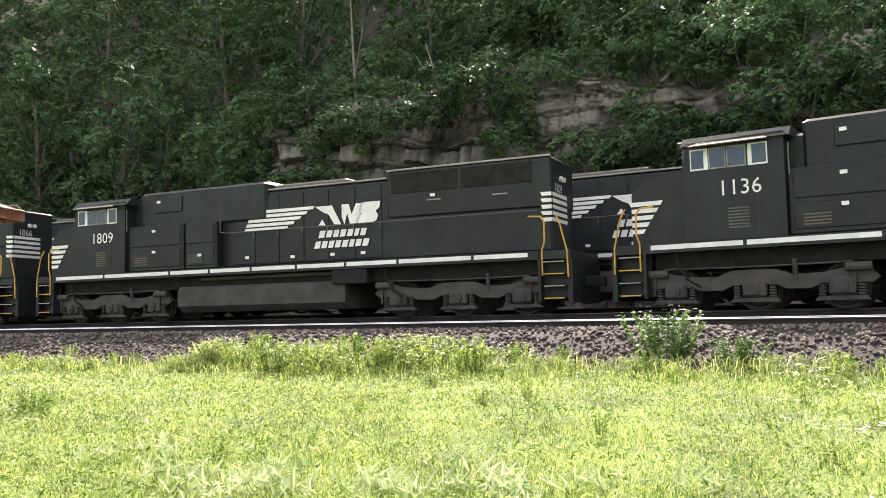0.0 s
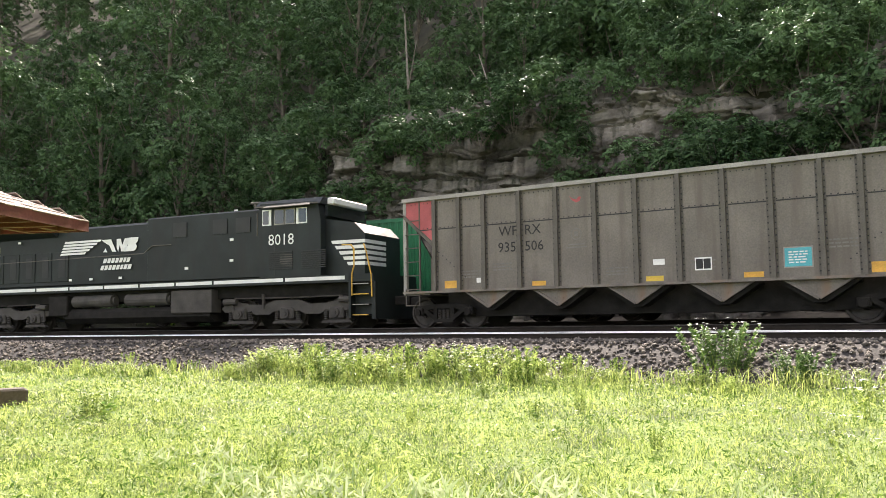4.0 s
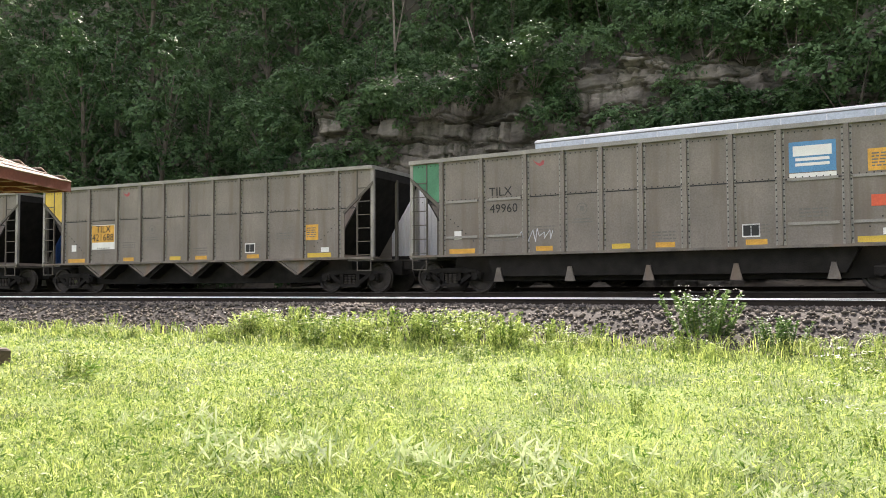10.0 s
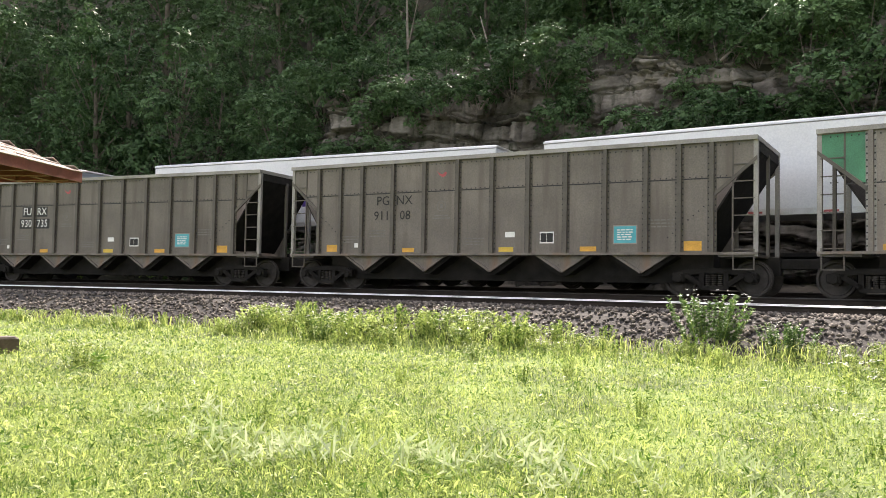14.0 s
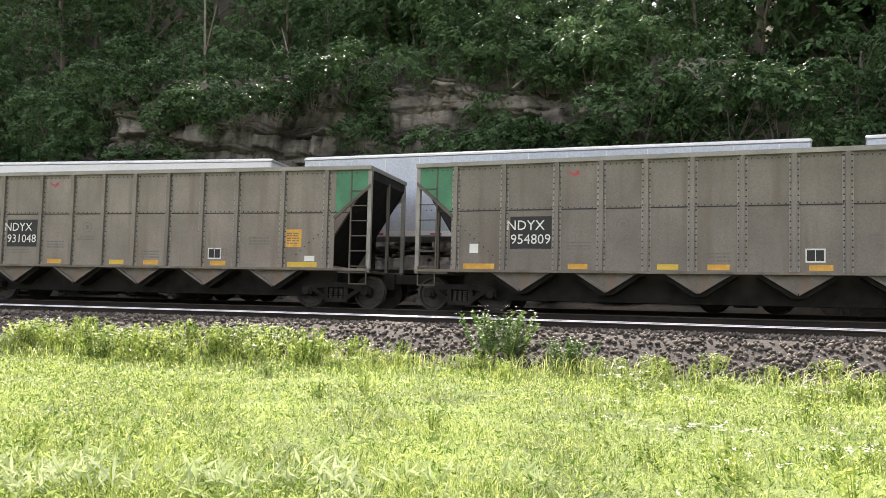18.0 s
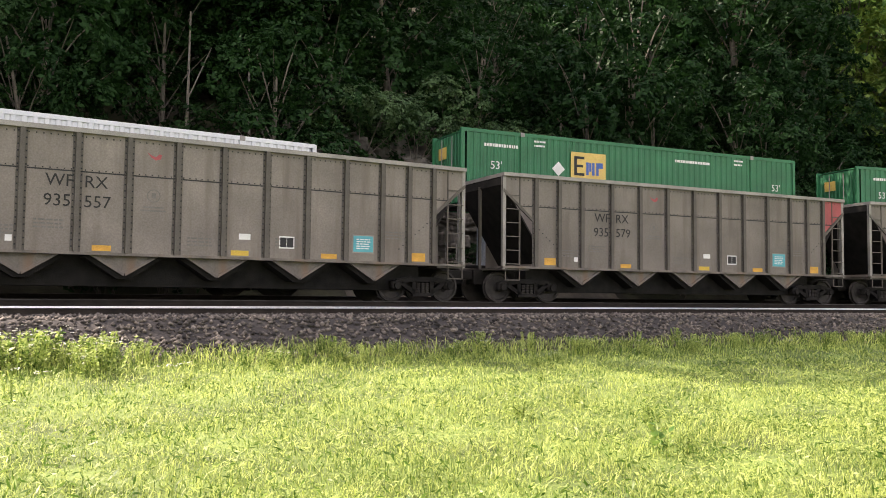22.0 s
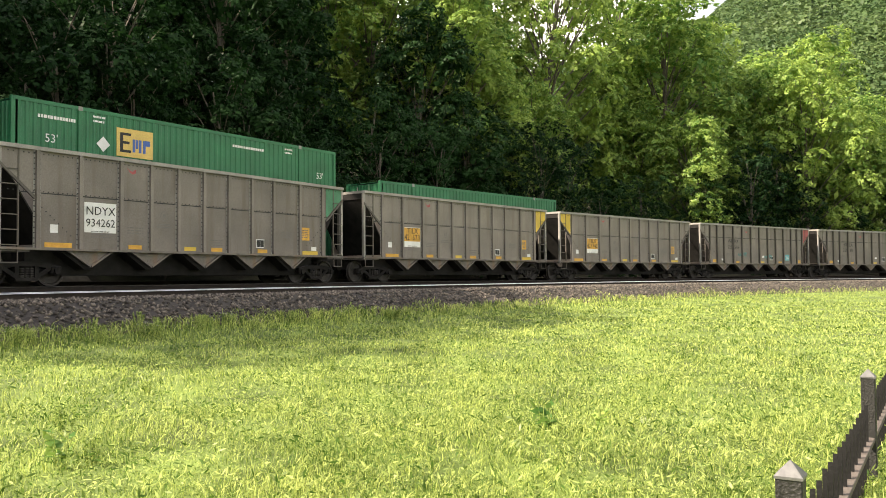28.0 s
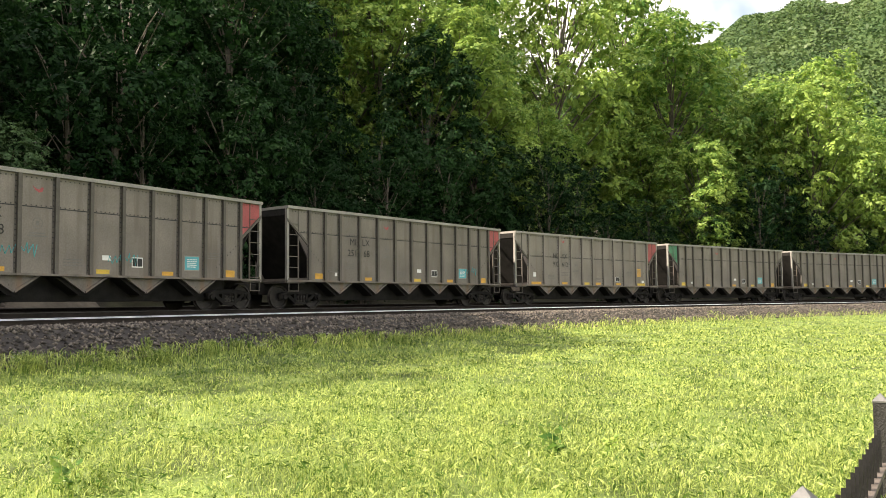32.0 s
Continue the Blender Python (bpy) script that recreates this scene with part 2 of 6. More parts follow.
M_YELLOWP = material("faded_yellow_paint", (0.62, 0.42, 0.06), 0.55, 0, 0.2, 2, 40, 0.08)
M_ORANGE = material("orange_label_paint", (0.62, 0.33, 0.05), 0.55, 0, 0.25, 4, 40, 0.06)
M_WHITE = material("white_paint", (0.72, 0.72, 0.70), 0.5, 0, 0.12, 2, 40, 0.05)
M_BLACK = material("black_paint", (0.016, 0.016, 0.017), 0.6, 0, 0.3, 2, 40, 0.05)
M_TEAL = material("teal_sticker", (0.06, 0.36, 0.42), 0.45, 0, 0.15, 3, 40, 0.03)
M_LOCO = material("dark_locomotive_paint", (0.014, 0.0185, 0.0185), 0.5, 0.0, 0.35, 1.2, 30, 0.06, streak=(0.014, 0.0145, 0.014), spec=0.3)
M_BOX = material("green_container_paint", (0.011, 0.145, 0.058), 0.5, 0, 0.18, 1.0, 20, 0.05)
M_RAILTOP = material("polished_rail_head", (0.86, 0.86, 0.85), 0.4, 1.0, 0.05, 2, 60, 0.02)
M_RAILWORN = material("dulled_rail_head", (0.10, 0.095, 0.09), 0.5, 0.6, 0.2, 3, 50, 0.05)
# rust colour lowered to carry the shade on the rail web
M_RAIL = material("shade_dark_rusty_rail", (0.032, 0.026, 0.022), 0.85, 0.0, 0.3, 3, 50, 0.2, spec=0.2)
M_TIE = material("tarred_wood", (0.035, 0.03, 0.026), 0.85, 0, 0.35, 4, 30, 0.4)
M_BALLAST = material("grey_ballast_bed", (0.034, 0.029, 0.026), 0.95, 0, 0.5, 4, 14, 1.0)
M_SIGNBLUE = material("blue_sign_enamel", (0.07, 0.23, 0.43), 0.4, 0, 0.12, 2, 30, 0.03)
M_STONE = material("crushed_ballast_stone", (0.108, 0.092, 0.077), 0.9, 0, 0.5, 14, 60, 0.4, island=0.85)
M_SOIL = material("grassy_soil", (0.08, 0.125, 0.022), 0.95, 0, 0.4, 0.8, 12, 0.5, tint=(0.13, 0.185, 0.038))
M_FLOOR = material("dark_leaf_litter", (0.036, 0.03, 0.021), 0.95, 0, 0.4, 0.8, 8, 0.6, tint=(0.045, 0.045, 0.024))
M_DARKSTONE = material("dark_weathered_stone", (0.10, 0.085, 0.07), 0.85, 0, 0.35, 3, 25, 0.5)
M_ROCK = material("layered_shale", (0.09, 0.075, 0.06), 0.9, 0, 0.45, 0.5, 4, 0.8, tint=(0.13, 0.11, 0.085))
M_BARK = material("grey_bark", (0.13, 0.11, 0.09), 0.9, 0, 0.4, 4, 30, 0.5)
# leaf colour raised and greyed to carry the pale haze over the left hillside
M_LEAFH = leaf_material("haze_pale_leaves", (0.036, 0.078, 0.030), (0.118, 0.2, 0.086), 0.28, gloss=0.15, rough=0.5, tree=0.6)
# next two: one foliage twice, with shade, then sunlight, put into the colour
M_LEAF = leaf_material("shade_toned_leaves", (0.006, 0.025, 0.007), (0.027, 0.073, 0.021), 0.27, gloss=0.1, rough=0.55, tree=0.7)
M_LEAFL = leaf_material("sunlit_tone_leaves", (0.085, 0.2, 0.042), (0.39, 0.51, 0.125), 0.46, gloss=0.3, rough=0.45, tree=0.5)
M_GRASS = leaf_material("meadow_grass", (0.085, 0.155, 0.024), (0.57, 0.64, 0.20), 0.42, 0.9, 0.18, 0.45, 1.5)
M_BUSH = leaf_material("bush_leaves", (0.045, 0.10, 0.028), (0.17, 0.28, 0.085), 0.4, 1.5)
M_WEED = leaf_material("weed_leaves", (0.075, 0.15, 0.024), (0.55, 0.64, 0.215), 0.45, 1.5, 0.18, 0.45, 1.3)
M_PETAL = leaf_material("white_petals", (0.62, 0.62, 0.58), (0.75, 0.75, 0.72), 0.3, 2)
M_PALE = leaf_material("pale_broad_leaves", (0.32, 0.42, 0.17), (0.66, 0.70, 0.48), 0.3, 2, each=0.9)
M_FARWOOD = leaf_material("far_woods", (0.05, 0.10, 0.035), (0.115, 0.17, 0.06), 0.3, 0.02)
M_BLUEBOX = material("blue_container_paint", (0.022, 0.085, 0.26), 0.45, 0, 0.15, 1.0, 20, 0.05)
M_TRAILER = material("white_trailer_skin", (0.68, 0.70, 0.72), 0.4, 0.05, 0.08, 0.6, 20, 0.03)
M_SILVER = material("silver_trailer_skin", (0.42, 0.46, 0.52), 0.38, 0.3, 0.1, 0.6, 20, 0.03)
M_ALUM = material("bare_aluminium_rail", (0.62, 0.62, 0.63), 0.4, 0.7, 0.12, 2, 30, 0.05)
M_GLASS = material("dark_cab_glass", (0.02, 0.025, 0.025), 0.08, 0, 0.2, 2, 20, 0.0, spec=0.8)
M_HANDRAIL = material("orange_yellow_handrail", (0.52, 0.30, 0.04), 0.5, 0, 0.25, 3, 40, 0.1)
M_PURPLE = material("purple_print", (0.07, 0.035, 0.22), 0.4, 0, 0.1, 2, 20, 0.02)
M_ORANGERED = material("orange_red_print", (0.62, 0.09, 0.035), 0.4, 0, 0.1, 2, 20, 0.02)
M_BROWN = material("brown_print", (0.10, 0.045, 0.02), 0.4, 0, 0.1, 2, 20, 0.02)
M_GOLD = material("golden_yellow_print", (0.66, 0.46, 0.12), 0.45, 0, 0.12, 2, 20, 0.03)
M_PRINTBLUE = material("blue_print", (0.03, 0.10, 0.36), 0.4, 0, 0.1, 2, 20, 0.02)
M_MASON = material("sandstone_block", (0.36, 0.31, 0.23), 0.85, 0, 0.3, 2.5, 25, 0.5, tint=(0.42, 0.35, 0.24), random_tone=0.28)
M_MORTAR = material("grey_mortar", (0.24, 0.22, 0.19), 0.95, 0, 0.2, 5, 40, 0.3)
M_SHINGLE = material("weathered_shingle", (0.30, 0.24, 0.21), 0.8, 0, 0.3, 5, 40, 0.3, random_tone=0.25)
M_FASCIA = material("red_brown_painted_wood", (0.17, 0.05, 0.04), 0.6, 0, 0.25, 3, 30, 0.2)
M_FENCE = material("black_painted_fence", (0.012, 0.0118, 0.0118), 0.8, 0, 0.35, 8, 40, 0.3, spec=0.2)
M_POST = material("worn_black_fence_post", (0.018, 0.0175, 0.017), 0.6, 0, 0.5, 14, 60, 0.6, streak=(0.04, 0.039, 0.038), spec=0.3)
M_CAP = material("galvanised_post_cap", (0.14, 0.14, 0.14), 0.55, 0.3, 0.2, 8, 40, 0.15)
M_FENCERAIL = material("faded_brown_fence_rail", (0.10, 0.082, 0.07), 0.85, 0, 0.3, 8, 40, 0.3)
M_LEDGE = material("layered_shale_face", (0.075, 0.067, 0.058), 0.95, 0, 0.5, 0.8, 7, 1.0, tint=(0.17, 0.155, 0.135), layers=(0.7, 0.7, 1.0), streak=(0.04, 0.045, 0.03), spec=0.1)
M_DEADWOOD = material("bleached_dead_wood", (0.21, 0.18, 0.155), 0.85, 0, 0.3, 5, 40, 0.4)

# ---- ground ----
def plan_of(x, y):
    """s and off of places given as arrays."""
    cx, cy = NORMAL * (NEAR - CURVE)
    rx, ry = x - cx, y - cy
    u, w = rx * ALONG.x + ry * ALONG.y, rx * NORMAL.x + ry * NORMAL.y
    th = np.arctan2(u, w)
    lim = BEND / CURVE
    tc = np.clip(th, -lim, lim)
    # radial off inside the bend, distance to the tangent outside it
    off = CURVE - np.hypot(u, w)
    s = th * CURVE
    out = np.abs(th) > lim
    eu, ew = np.sin(tc), np.cos(tc)
    along = (u - CURVE * eu) * np.cos(tc) - (w - CURVE * ew) * np.sin(tc)
    side = (u - CURVE * eu) * eu + (w - CURVE * ew) * ew
    return np.where(out, np.sign(th) * BEND + along, s), np.where(out, -side, off)


def wave(x, y, size, seed):
    """Smooth unevenness between -1 and 1."""
    r = np.random.RandomState(seed)
    z = 0
    for _ in range(7):
        a, k, ph = r.uniform(0, 6.28), r.uniform(0.6, 1.7) / size, r.uniform(0, 6.28)
        z = z + np.sin((x * np.cos(a) + y * np.sin(a)) * k * 6.28 + ph)
    return z / 3.2


def rise(s):
    """How steep the hill is along the line."""
    return np.interp(s, [-200, -60, 44, 58, 70, 85, 140, 220], [0.6, 0.8, 0.8, 0.5, 0.35, 0.25, 0.2, 0.2])


def ground_z(x, y, fine=True):
    x, y = np.asarray(x, float), np.asarray(y, float)
    s, off = plan_of(x, y)
    z = np.interp(off, [-9.0, -7.6, -6.6, -6.4, 5.9, 6.3, 7.7, 9.0, 14, 22, 60, 160],
                  [0.3, -0.25, 0.0, 0.06, -0.19, -0.22, -0.84, -0.95, -1.12, -1.34, -1.5, -2.5])
    up = np.maximum(0, -off - 9.0)
    rock = np.exp(-(((s + 16) / 13.0) ** 4)) + 0.6 * np.exp(-(((s - 27) / 5.0) ** 4))
    cliff = np.minimum(np.maximum(0, -off - 10.8) * 2.4, 8.5) * np.clip(rock, 0, 1)
    hill = np.where(up < 70, up, 70 + (up - 70) * 0.4) * rise(s)
    hill = np.minimum(hill, 75 + 0.1 * hill)
    z = z + np.where(up > 0, np.where(rock > 0.3, cliff + hill * 0.5, np.maximum(hill, cliff)), 0)
    if fine:
        z = z + np.where(off > 8.2, wave(x, y, 6.0, 3) * 0.05 + wave(x, y, 1.6, 4) * 0.025, 0) * np.clip(off - 8.2, 0, 1)
        z = z + np.clip(up, 0, 3) * (wave(x, y, 9.0, 5) * 0.35 + wave(x, y, 2.5, 6) * 0.12)
    return z


def ground_sheet():
    offs = np.concatenate([[-900, -600, -400, -280, -200, -150, -110, -80, -62], np.arange(-50, -14, 3.0), np.arange(-14, -6.7, 0.5), [-6.6, -6.4, 0, 5.9],
                           [6.3, 6.8, 7.3, 7.7, 8.3], np.arange(9, 27, 0.8), [28, 31, 35, 40, 46, 54, 66, 80, 100, 120, 136]])
    ss = np.concatenate([[-900, -700, -550, -450, -380, -320, -270, -230, -200, -175], np.arange(-150, -70, 8.0), np.arange(-70, 150, 1.6), np.arange(150, 176, 8.0),
                         [190, 220, 260, 320, 400, 520, 700, 900]])
    v = []
    for s in ss:
        for o in offs:
            p, _ = spot(s, min(o, CURVE - 4))
            v.append((p.x, p.y))
    v = np.array(v)
    z = ground_z(v[:, 0], v[:, 1])
    k = len(offs)
    f = [(i * k + j, i * k + j + 1, (i + 1) * k + j + 1, (i + 1) * k + j) for i in range(len(ss) - 1) for j in range(k - 1)]
    me = bpy.data.meshes.new("ground")
    me.from_pydata(np.c_[v, z].tolist(), [], f)
    me.materials.append(M_SOIL)
    me.materials.append(M_BALLAST)
    me.materials.append(M_ROCK)
    me.materials.append(M_FLOOR)
    idx = []
    for i in range(len(ss) - 1):
        for j in range(k - 1):
            o = (offs[j] + offs[j + 1]) / 2
            rocky = (-33 < ss[i] < 3 or 21 < ss[i] < 33) and -14 < o < -8.5
            idx.append(1 if -8.5 < o < 7.9 else 2 if rocky and o > -9.5 else 3 if o < 0 else 0)
    me.polygons.foreach_set("material_index", idx)
    me.polygons.foreach_set("use_smooth", [True] * len(idx))
    me.validate()
    return tagged(new("ground", me), "sloping ground with meadow soil, ballast bed and wooded hill", "ground", kind="structure")


ground_sheet()

# ---- tracks: off to the inside, height of the rail heads ----
TRACKS = [(4.3, 0.0), (0.0, 0.12), (-4.3, 0.25)]
SIDE = 0.0754


def rail_mesh(off, z, a, b, step, number):
    sh = Shape()
    prof = [(-0.075, -0.17), (0.075, -0.17), (0.075, -0.155), (0.012, -0.125), (0.012, -0.045), (0.034, -0.038), (0.034, -0.014), (-0.034, -0.014), (-0.034, -0.038), (-0.012, -0.045), (-0.012, -0.125), (-0.075, -0.155)]
    top = [(-0.03, -0.014), (0.03, -0.014), (0.033, -0.012), (0.033, -0.01), (0.031, -0.006), (0.024, 0.0), (0.01, 0.003), (-0.01, 0.003), (-0.024, 0.0), (-0.031, -0.006), (-0.033, -0.01), (-0.033, -0.012)]
    worn = [(-0.03, -0.014), (0.03, -0.014), (0.03, -0.004), (0.022, 0.0), (-0.022, 0.0), (-0.03, -0.004)]
    n = max(2, int((b - a) / step))
    for outline, mat in ((prof, 0), (top if number == 0 else worn, 1)):
        k = len(outline)
        verts = [spot(a + (b - a) * i / n, off + o, z + dz)[0] for i in range(n + 1) for o, dz in outline]
        sh.add(verts, [(i * k + j, i * k + (j + 1) % k, (i + 1) * k + (j + 1) % k, (i + 1) * k + j) for i in range(n) for j in range(k)], mat)
    return sh.mesh("rail", M_RAIL, M_RAILTOP if number == 0 else M_RAILWORN)


for number, (off, z) in enumerate(TRACKS):
    base = tagged(new("railway_track"), "empty railway track with polished rails on ballast" if number == 0 else "railway track under a passing train", "track", kind="structure")
    for side in (0.7525, -0.7525):
        part("rail", rail_mesh(off + side, z, -420, 420, 3.0, number), None, base)
    tie = Shape().soft_box(-0.115, 0.115, -1.3, 1.3, -0.34, -0.155, 0.012).mesh("tie", M_TIE)
    reach = (-62, 110) if number == 0 else (-24, 16)
    s = reach[0]
    while s < reach[1]:
        p, a = spot(s, off, z - 0.004)
        part("tie", tie, None, base, at=Matrix.Translation(p) @ Matrix.Rotation(a + random.uniform(-0.01, 0.01), 4, "Z"))
        s += 0.6


def scatter_stones():
    """Loose stones on the shoulder of the ballast and between the ties."""
    r = np.random.RandomState(5)
    n = 70000
    s = r.uniform(-70, 110, n)
    off = np.where(r.rand(n) < 0.75, r.uniform(5.0, 8.1, n), r.uniform(3.0, 5.4, n))
    x = np.empty(n)
    y = np.empty(n)
    cx, cy = NORMAL * (NEAR - CURVE)
    th = s / CURVE
    rr = CURVE - off
    x = cx + ALONG.x * rr * np.sin(th) + NORMAL.x * rr * np.cos(th)
    y = cy + ALONG.y * rr * np.sin(th) + NORMAL.y * rr * np.cos(th)
    size = r.uniform(0.024, 0.07, n)
    z = ground_z(x, y, False) + size * 0.3
    octa = np.array([(1, 0, 0), (0, 1, 0), (-1, 0, 0), (0, -1, 0), (0, 0, 0.8), (0, 0, -0.8)], float)
    v = octa[None] * (size[:, None, None] * r.uniform(0.6, 1.35, (n, 6, 1)))
    a = r.uniform(0, 6.28, n)
    c, sn = np.cos(a)[:, None], np.sin(a)[:, None]
    v = np.stack([v[..., 0] * c - v[..., 1] * sn, v[..., 0] * sn + v[..., 1] * c, v[..., 2]], -1)
    v += np.stack([x, y, z], -1)[:, None]
    tri = np.array([(0, 1, 4), (1, 2, 4), (2, 3, 4), (3, 0, 4), (1, 0, 5), (2, 1, 5), (3, 2, 5), (0, 3, 5)])
    loops = (tri[None] + 6 * np.arange(n)[:, None, None]).ravel()
    me = fast_mesh("ballast_stones", v.reshape(-1, 3), loops, np.full(8 * n, 3), M_STONE)
    tagged(new("ballast_stones", me), "loose crushed grey stones along the track shoulder", "ballast", kind="stuff")


scatter_stones()


# ---- plants ----
def leaves_mesh(name, centres, normals, sizes, mat, seed, long=1.0):
    """One kite-shaped leaf at each place."""
    r = np.random.RandomState(seed)
    n = len(centres)
    a = r.normal(size=(n, 3))
    a -= normals * (a * normals).sum(-1, keepdims=True)
    a /= np.linalg.norm(a, axis=1, keepdims=True) + 1e-9
    b = np.cross(normals, a)
    s = sizes[:, None]
    v = np.stack([centres - a * s * long, centres + b * s * 0.55, centres + a * s * long, centres - b * s * 0.55], 1)
    v[:, 2] += normals * s * r.uniform(-0.25, 0.1, (n, 1))
    return fast_mesh(name, v.reshape(-1, 3), np.arange(4 * n), np.full(n, 4), mat)


def crown(name, lobes, count, size, mat, seed, droop=0.35, boughs=0):
    """Leaves in layered sprays round the lobes, given as (x, y, z, radius)."""
    r = np.random.RandomState(seed)
    lobes = np.array(lobes, float)
    w = lobes[:, 3] ** 2
    per = 15
    pick = r.choice(len(lobes), count // per, p=w / w.sum())
    d = r.normal(size=(len(pick), 3)) + (0, 0, 0.45)
    d /= np.linalg.norm(d, axis=1, keepdims=True)
    rad = lobes[pick, 3:] * r.uniform(0.5, 1.15, (len(pick), 1)) ** 0.5
    spray = lobes[pick, :3] + d * rad * (1, 1, 0.75)
    # each spray is a thin drooping fan of leaves that overlap
    n1 = d * 0.75 + (0, 0, 0.7) + r.normal(size=d.shape) * 0.22
    n1 /= np.linalg.norm(n1, axis=1, keepdims=True)
    u = np.cross(n1, r.normal(size=d.shape))
    u /= np.linalg.norm(u, axis=1, keepdims=True)
    v = np.cross(n1, u)
    reach = size * r.uniform(1.6, 3.0, (len(pick), 1))
    c, nn, uu, vv, rr = (np.repeat(q, per, 0) for q in (spray, n1, u, v, reach))
    a, q = r.uniform(0, 6.283, (len(c), 1)), np.sqrt(r.rand(len(c), 1))
    fan = (uu * np.cos(a) * 1.3 + vv * np.sin(a) * 0.8) * q * rr
    c = c + fan + nn * r.normal(size=(len(c), 1)) * rr * 0.12
    c[:, 2] -= droop * 0.6 * (q * q * rr)[:, 0]
    nrm = nn + fan / rr * 0.35 + r.normal(size=c.shape) * 0.4
    nrm /= np.linalg.norm(nrm, axis=1, keepdims=True)
    sizes = size * r.uniform(0.55, 1.25, len(c))
    # oversized inner leaves, added unseen to keep the light out of the middle
    m = max(1, boughs)
    pick = r.choice(len(lobes), m, p=w / w.sum())
    d = r.normal(size=(m, 3))
    d /= np.linalg.norm(d, axis=1, keepdims=True)
    inner = lobes[pick, :3] * (0.6, 0.6, 0.96) + d * lobes[pick, 3:] * r.uniform(0.1, 0.7, (m, 1))
    tilt = d * 0.8 + (0, 0, 0.5) + r.normal(size=d.shape) * 0.4
    tilt /= np.linalg.norm(tilt, axis=1, keepdims=True)
    return leaves_mesh(name, np.r_[c, inner], np.r_[nrm, tilt], np.r_[sizes, size * r.uniform(1.4, 2.2, m)], mat, seed + 1, 1.05)


def tree_thing(name, height, spread, lobes_n, count, size, mat, seed, label, clear=0.22, boughs=0):
    r = random.Random(seed)
    base = new(name)
    sh = Shape()
    lean = (r.uniform(-0.06, 0.06) * height, r.uniform(-0.06, 0.06) * height)
    pts = [Vector((lean[0] * (k / 5) ** 2, lean[1] * (k / 5) ** 2, height * 0.82 * k / 5 - 0.4)) for k in range(6)]
    rad = [0.018 * height * (1 - 0.15 * k) for k in range(6)]
    for k in range(5):
        sh.tube(pts[k], pts[k + 1], rad[k], 7, rad[k + 1])
    lobes = []
    for i in range(lobes_n):
        f = clear + (1 - clear) * (i + 0.5) / lobes_n
        a = i * 2.4 + r.uniform(-0.4, 0.4)
        belt = spread * (0.55 + 0.6 * math.sin(3.14 * min(1, (f - clear) / (1 - clear) * 0.85 + 0.12)))
        out = belt * r.uniform(0.35, 0.8)
        if boughs:
            belt = spread * math.sqrt(max(0.03, 1 - ((f - 0.42) / 0.6) ** 2))
            out = belt * r.uniform(0.62, 1.0)
        p = Vector((math.cos(a) * out + lean[0] * f, math.sin(a) * out + lean[1] * f, height * f * r.uniform(0.92, 1.0)))
        lobes.append((*p, (spread * r.uniform(0.2, 0.4) if boughs else belt * r.uniform(0.3, 0.52))))
        start = pts[0].lerp(pts[5], max(0.1, f - 0.16))
        sh.tube(start, start.lerp(p, 0.55) + Vector((0, 0, 0.2)), 0.006 * height * (1.2 - f), 5, 0.003 * height)
        sh.tube(start.lerp(p, 0.55) + Vector((0, 0, 0.2)), p, 0.003 * height, 5, 0.01)
    part("trunk", sh, M_BARK, base)
    part("crown", crown("crown", lobes, count, size, mat, seed, 0.35, boughs), None, base)
    return tagged(base, label, "tree")


def shrub_thing(name, radius, count, size, mat, seed, label):
    r = random.Random(seed)
    base = new(name)
    sh = Shape()
    lobes = []
    for i in range(8):
        a, o = i * 2.4, radius * r.uniform(0.2, 0.8)
        p = Vector((math.cos(a) * o, math.sin(a) * o, radius * r.uniform(0.35, 1.1)))
        lobes.append((*p, radius * r.uniform(0.32, 0.55)))
        sh.tube((p.x * 0.15, p.y * 0.15, -0.3), p, 0.025, 5, 0.008)
    part("woody_base", sh, M_BARK, base)
    part("foliage", crown("foliage", lobes, count, size, mat, seed), None, base)
    return tagged(base, label, "shrub")


AWAY = pose(0, 0, -400)
TREES = [tree_thing("tree", 13, 3.6, 17, 10500, 0.125, M_LEAFH, 11, "broadleaf forest tree in dense dark summer leaf", 0.12),
         tree_thing("tree", 11, 3.2, 15, 9000, 0.115, M_LEAFH, 12, "slender hillside tree in dark green leaf", 0.1),
         tree_thing("tree", 9, 2.8, 14, 7800, 0.105, M_LEAFH, 14, "young leafy tree on the steep bank", 0.08)]
# leaf colour darkened to carry the shade of the wood
DARK = [tree_thing("tree", 12, 3.8, 22, 10500, 0.14, M_LEAF, 61, "small tree at the foot of the wood, leaf colour darkened for shade", 0.05),
        tree_thing("tree", 10, 3.4, 20, 9000, 0.13, M_LEAF, 62, "bushy tree with the wood's shade painted into its leaf colour", 0.04)]
# first two have shade in the leaf colour, last two sunlight
TALL = [tree_thing("tree", 21, 5.6, 52, 22000, 0.2, M_LEAF, 15, "tall broadleaf tree with shade painted into its dark green leaf colour", 0.12, 900),
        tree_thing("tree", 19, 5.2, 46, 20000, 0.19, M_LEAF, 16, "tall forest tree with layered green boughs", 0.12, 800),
        tree_thing("tree", 22, 5.8, 54, 22000, 0.2, M_LEAFL, 17, "tall tree with sunlight painted into its light yellow-green leaf colour", 0.15, 900),
        tree_thing("tree", 18, 5.4, 44, 19000, 0.19, M_LEAFL, 18, "spreading tree with sunlight painted into its green leaf colour", 0.15, 800)]
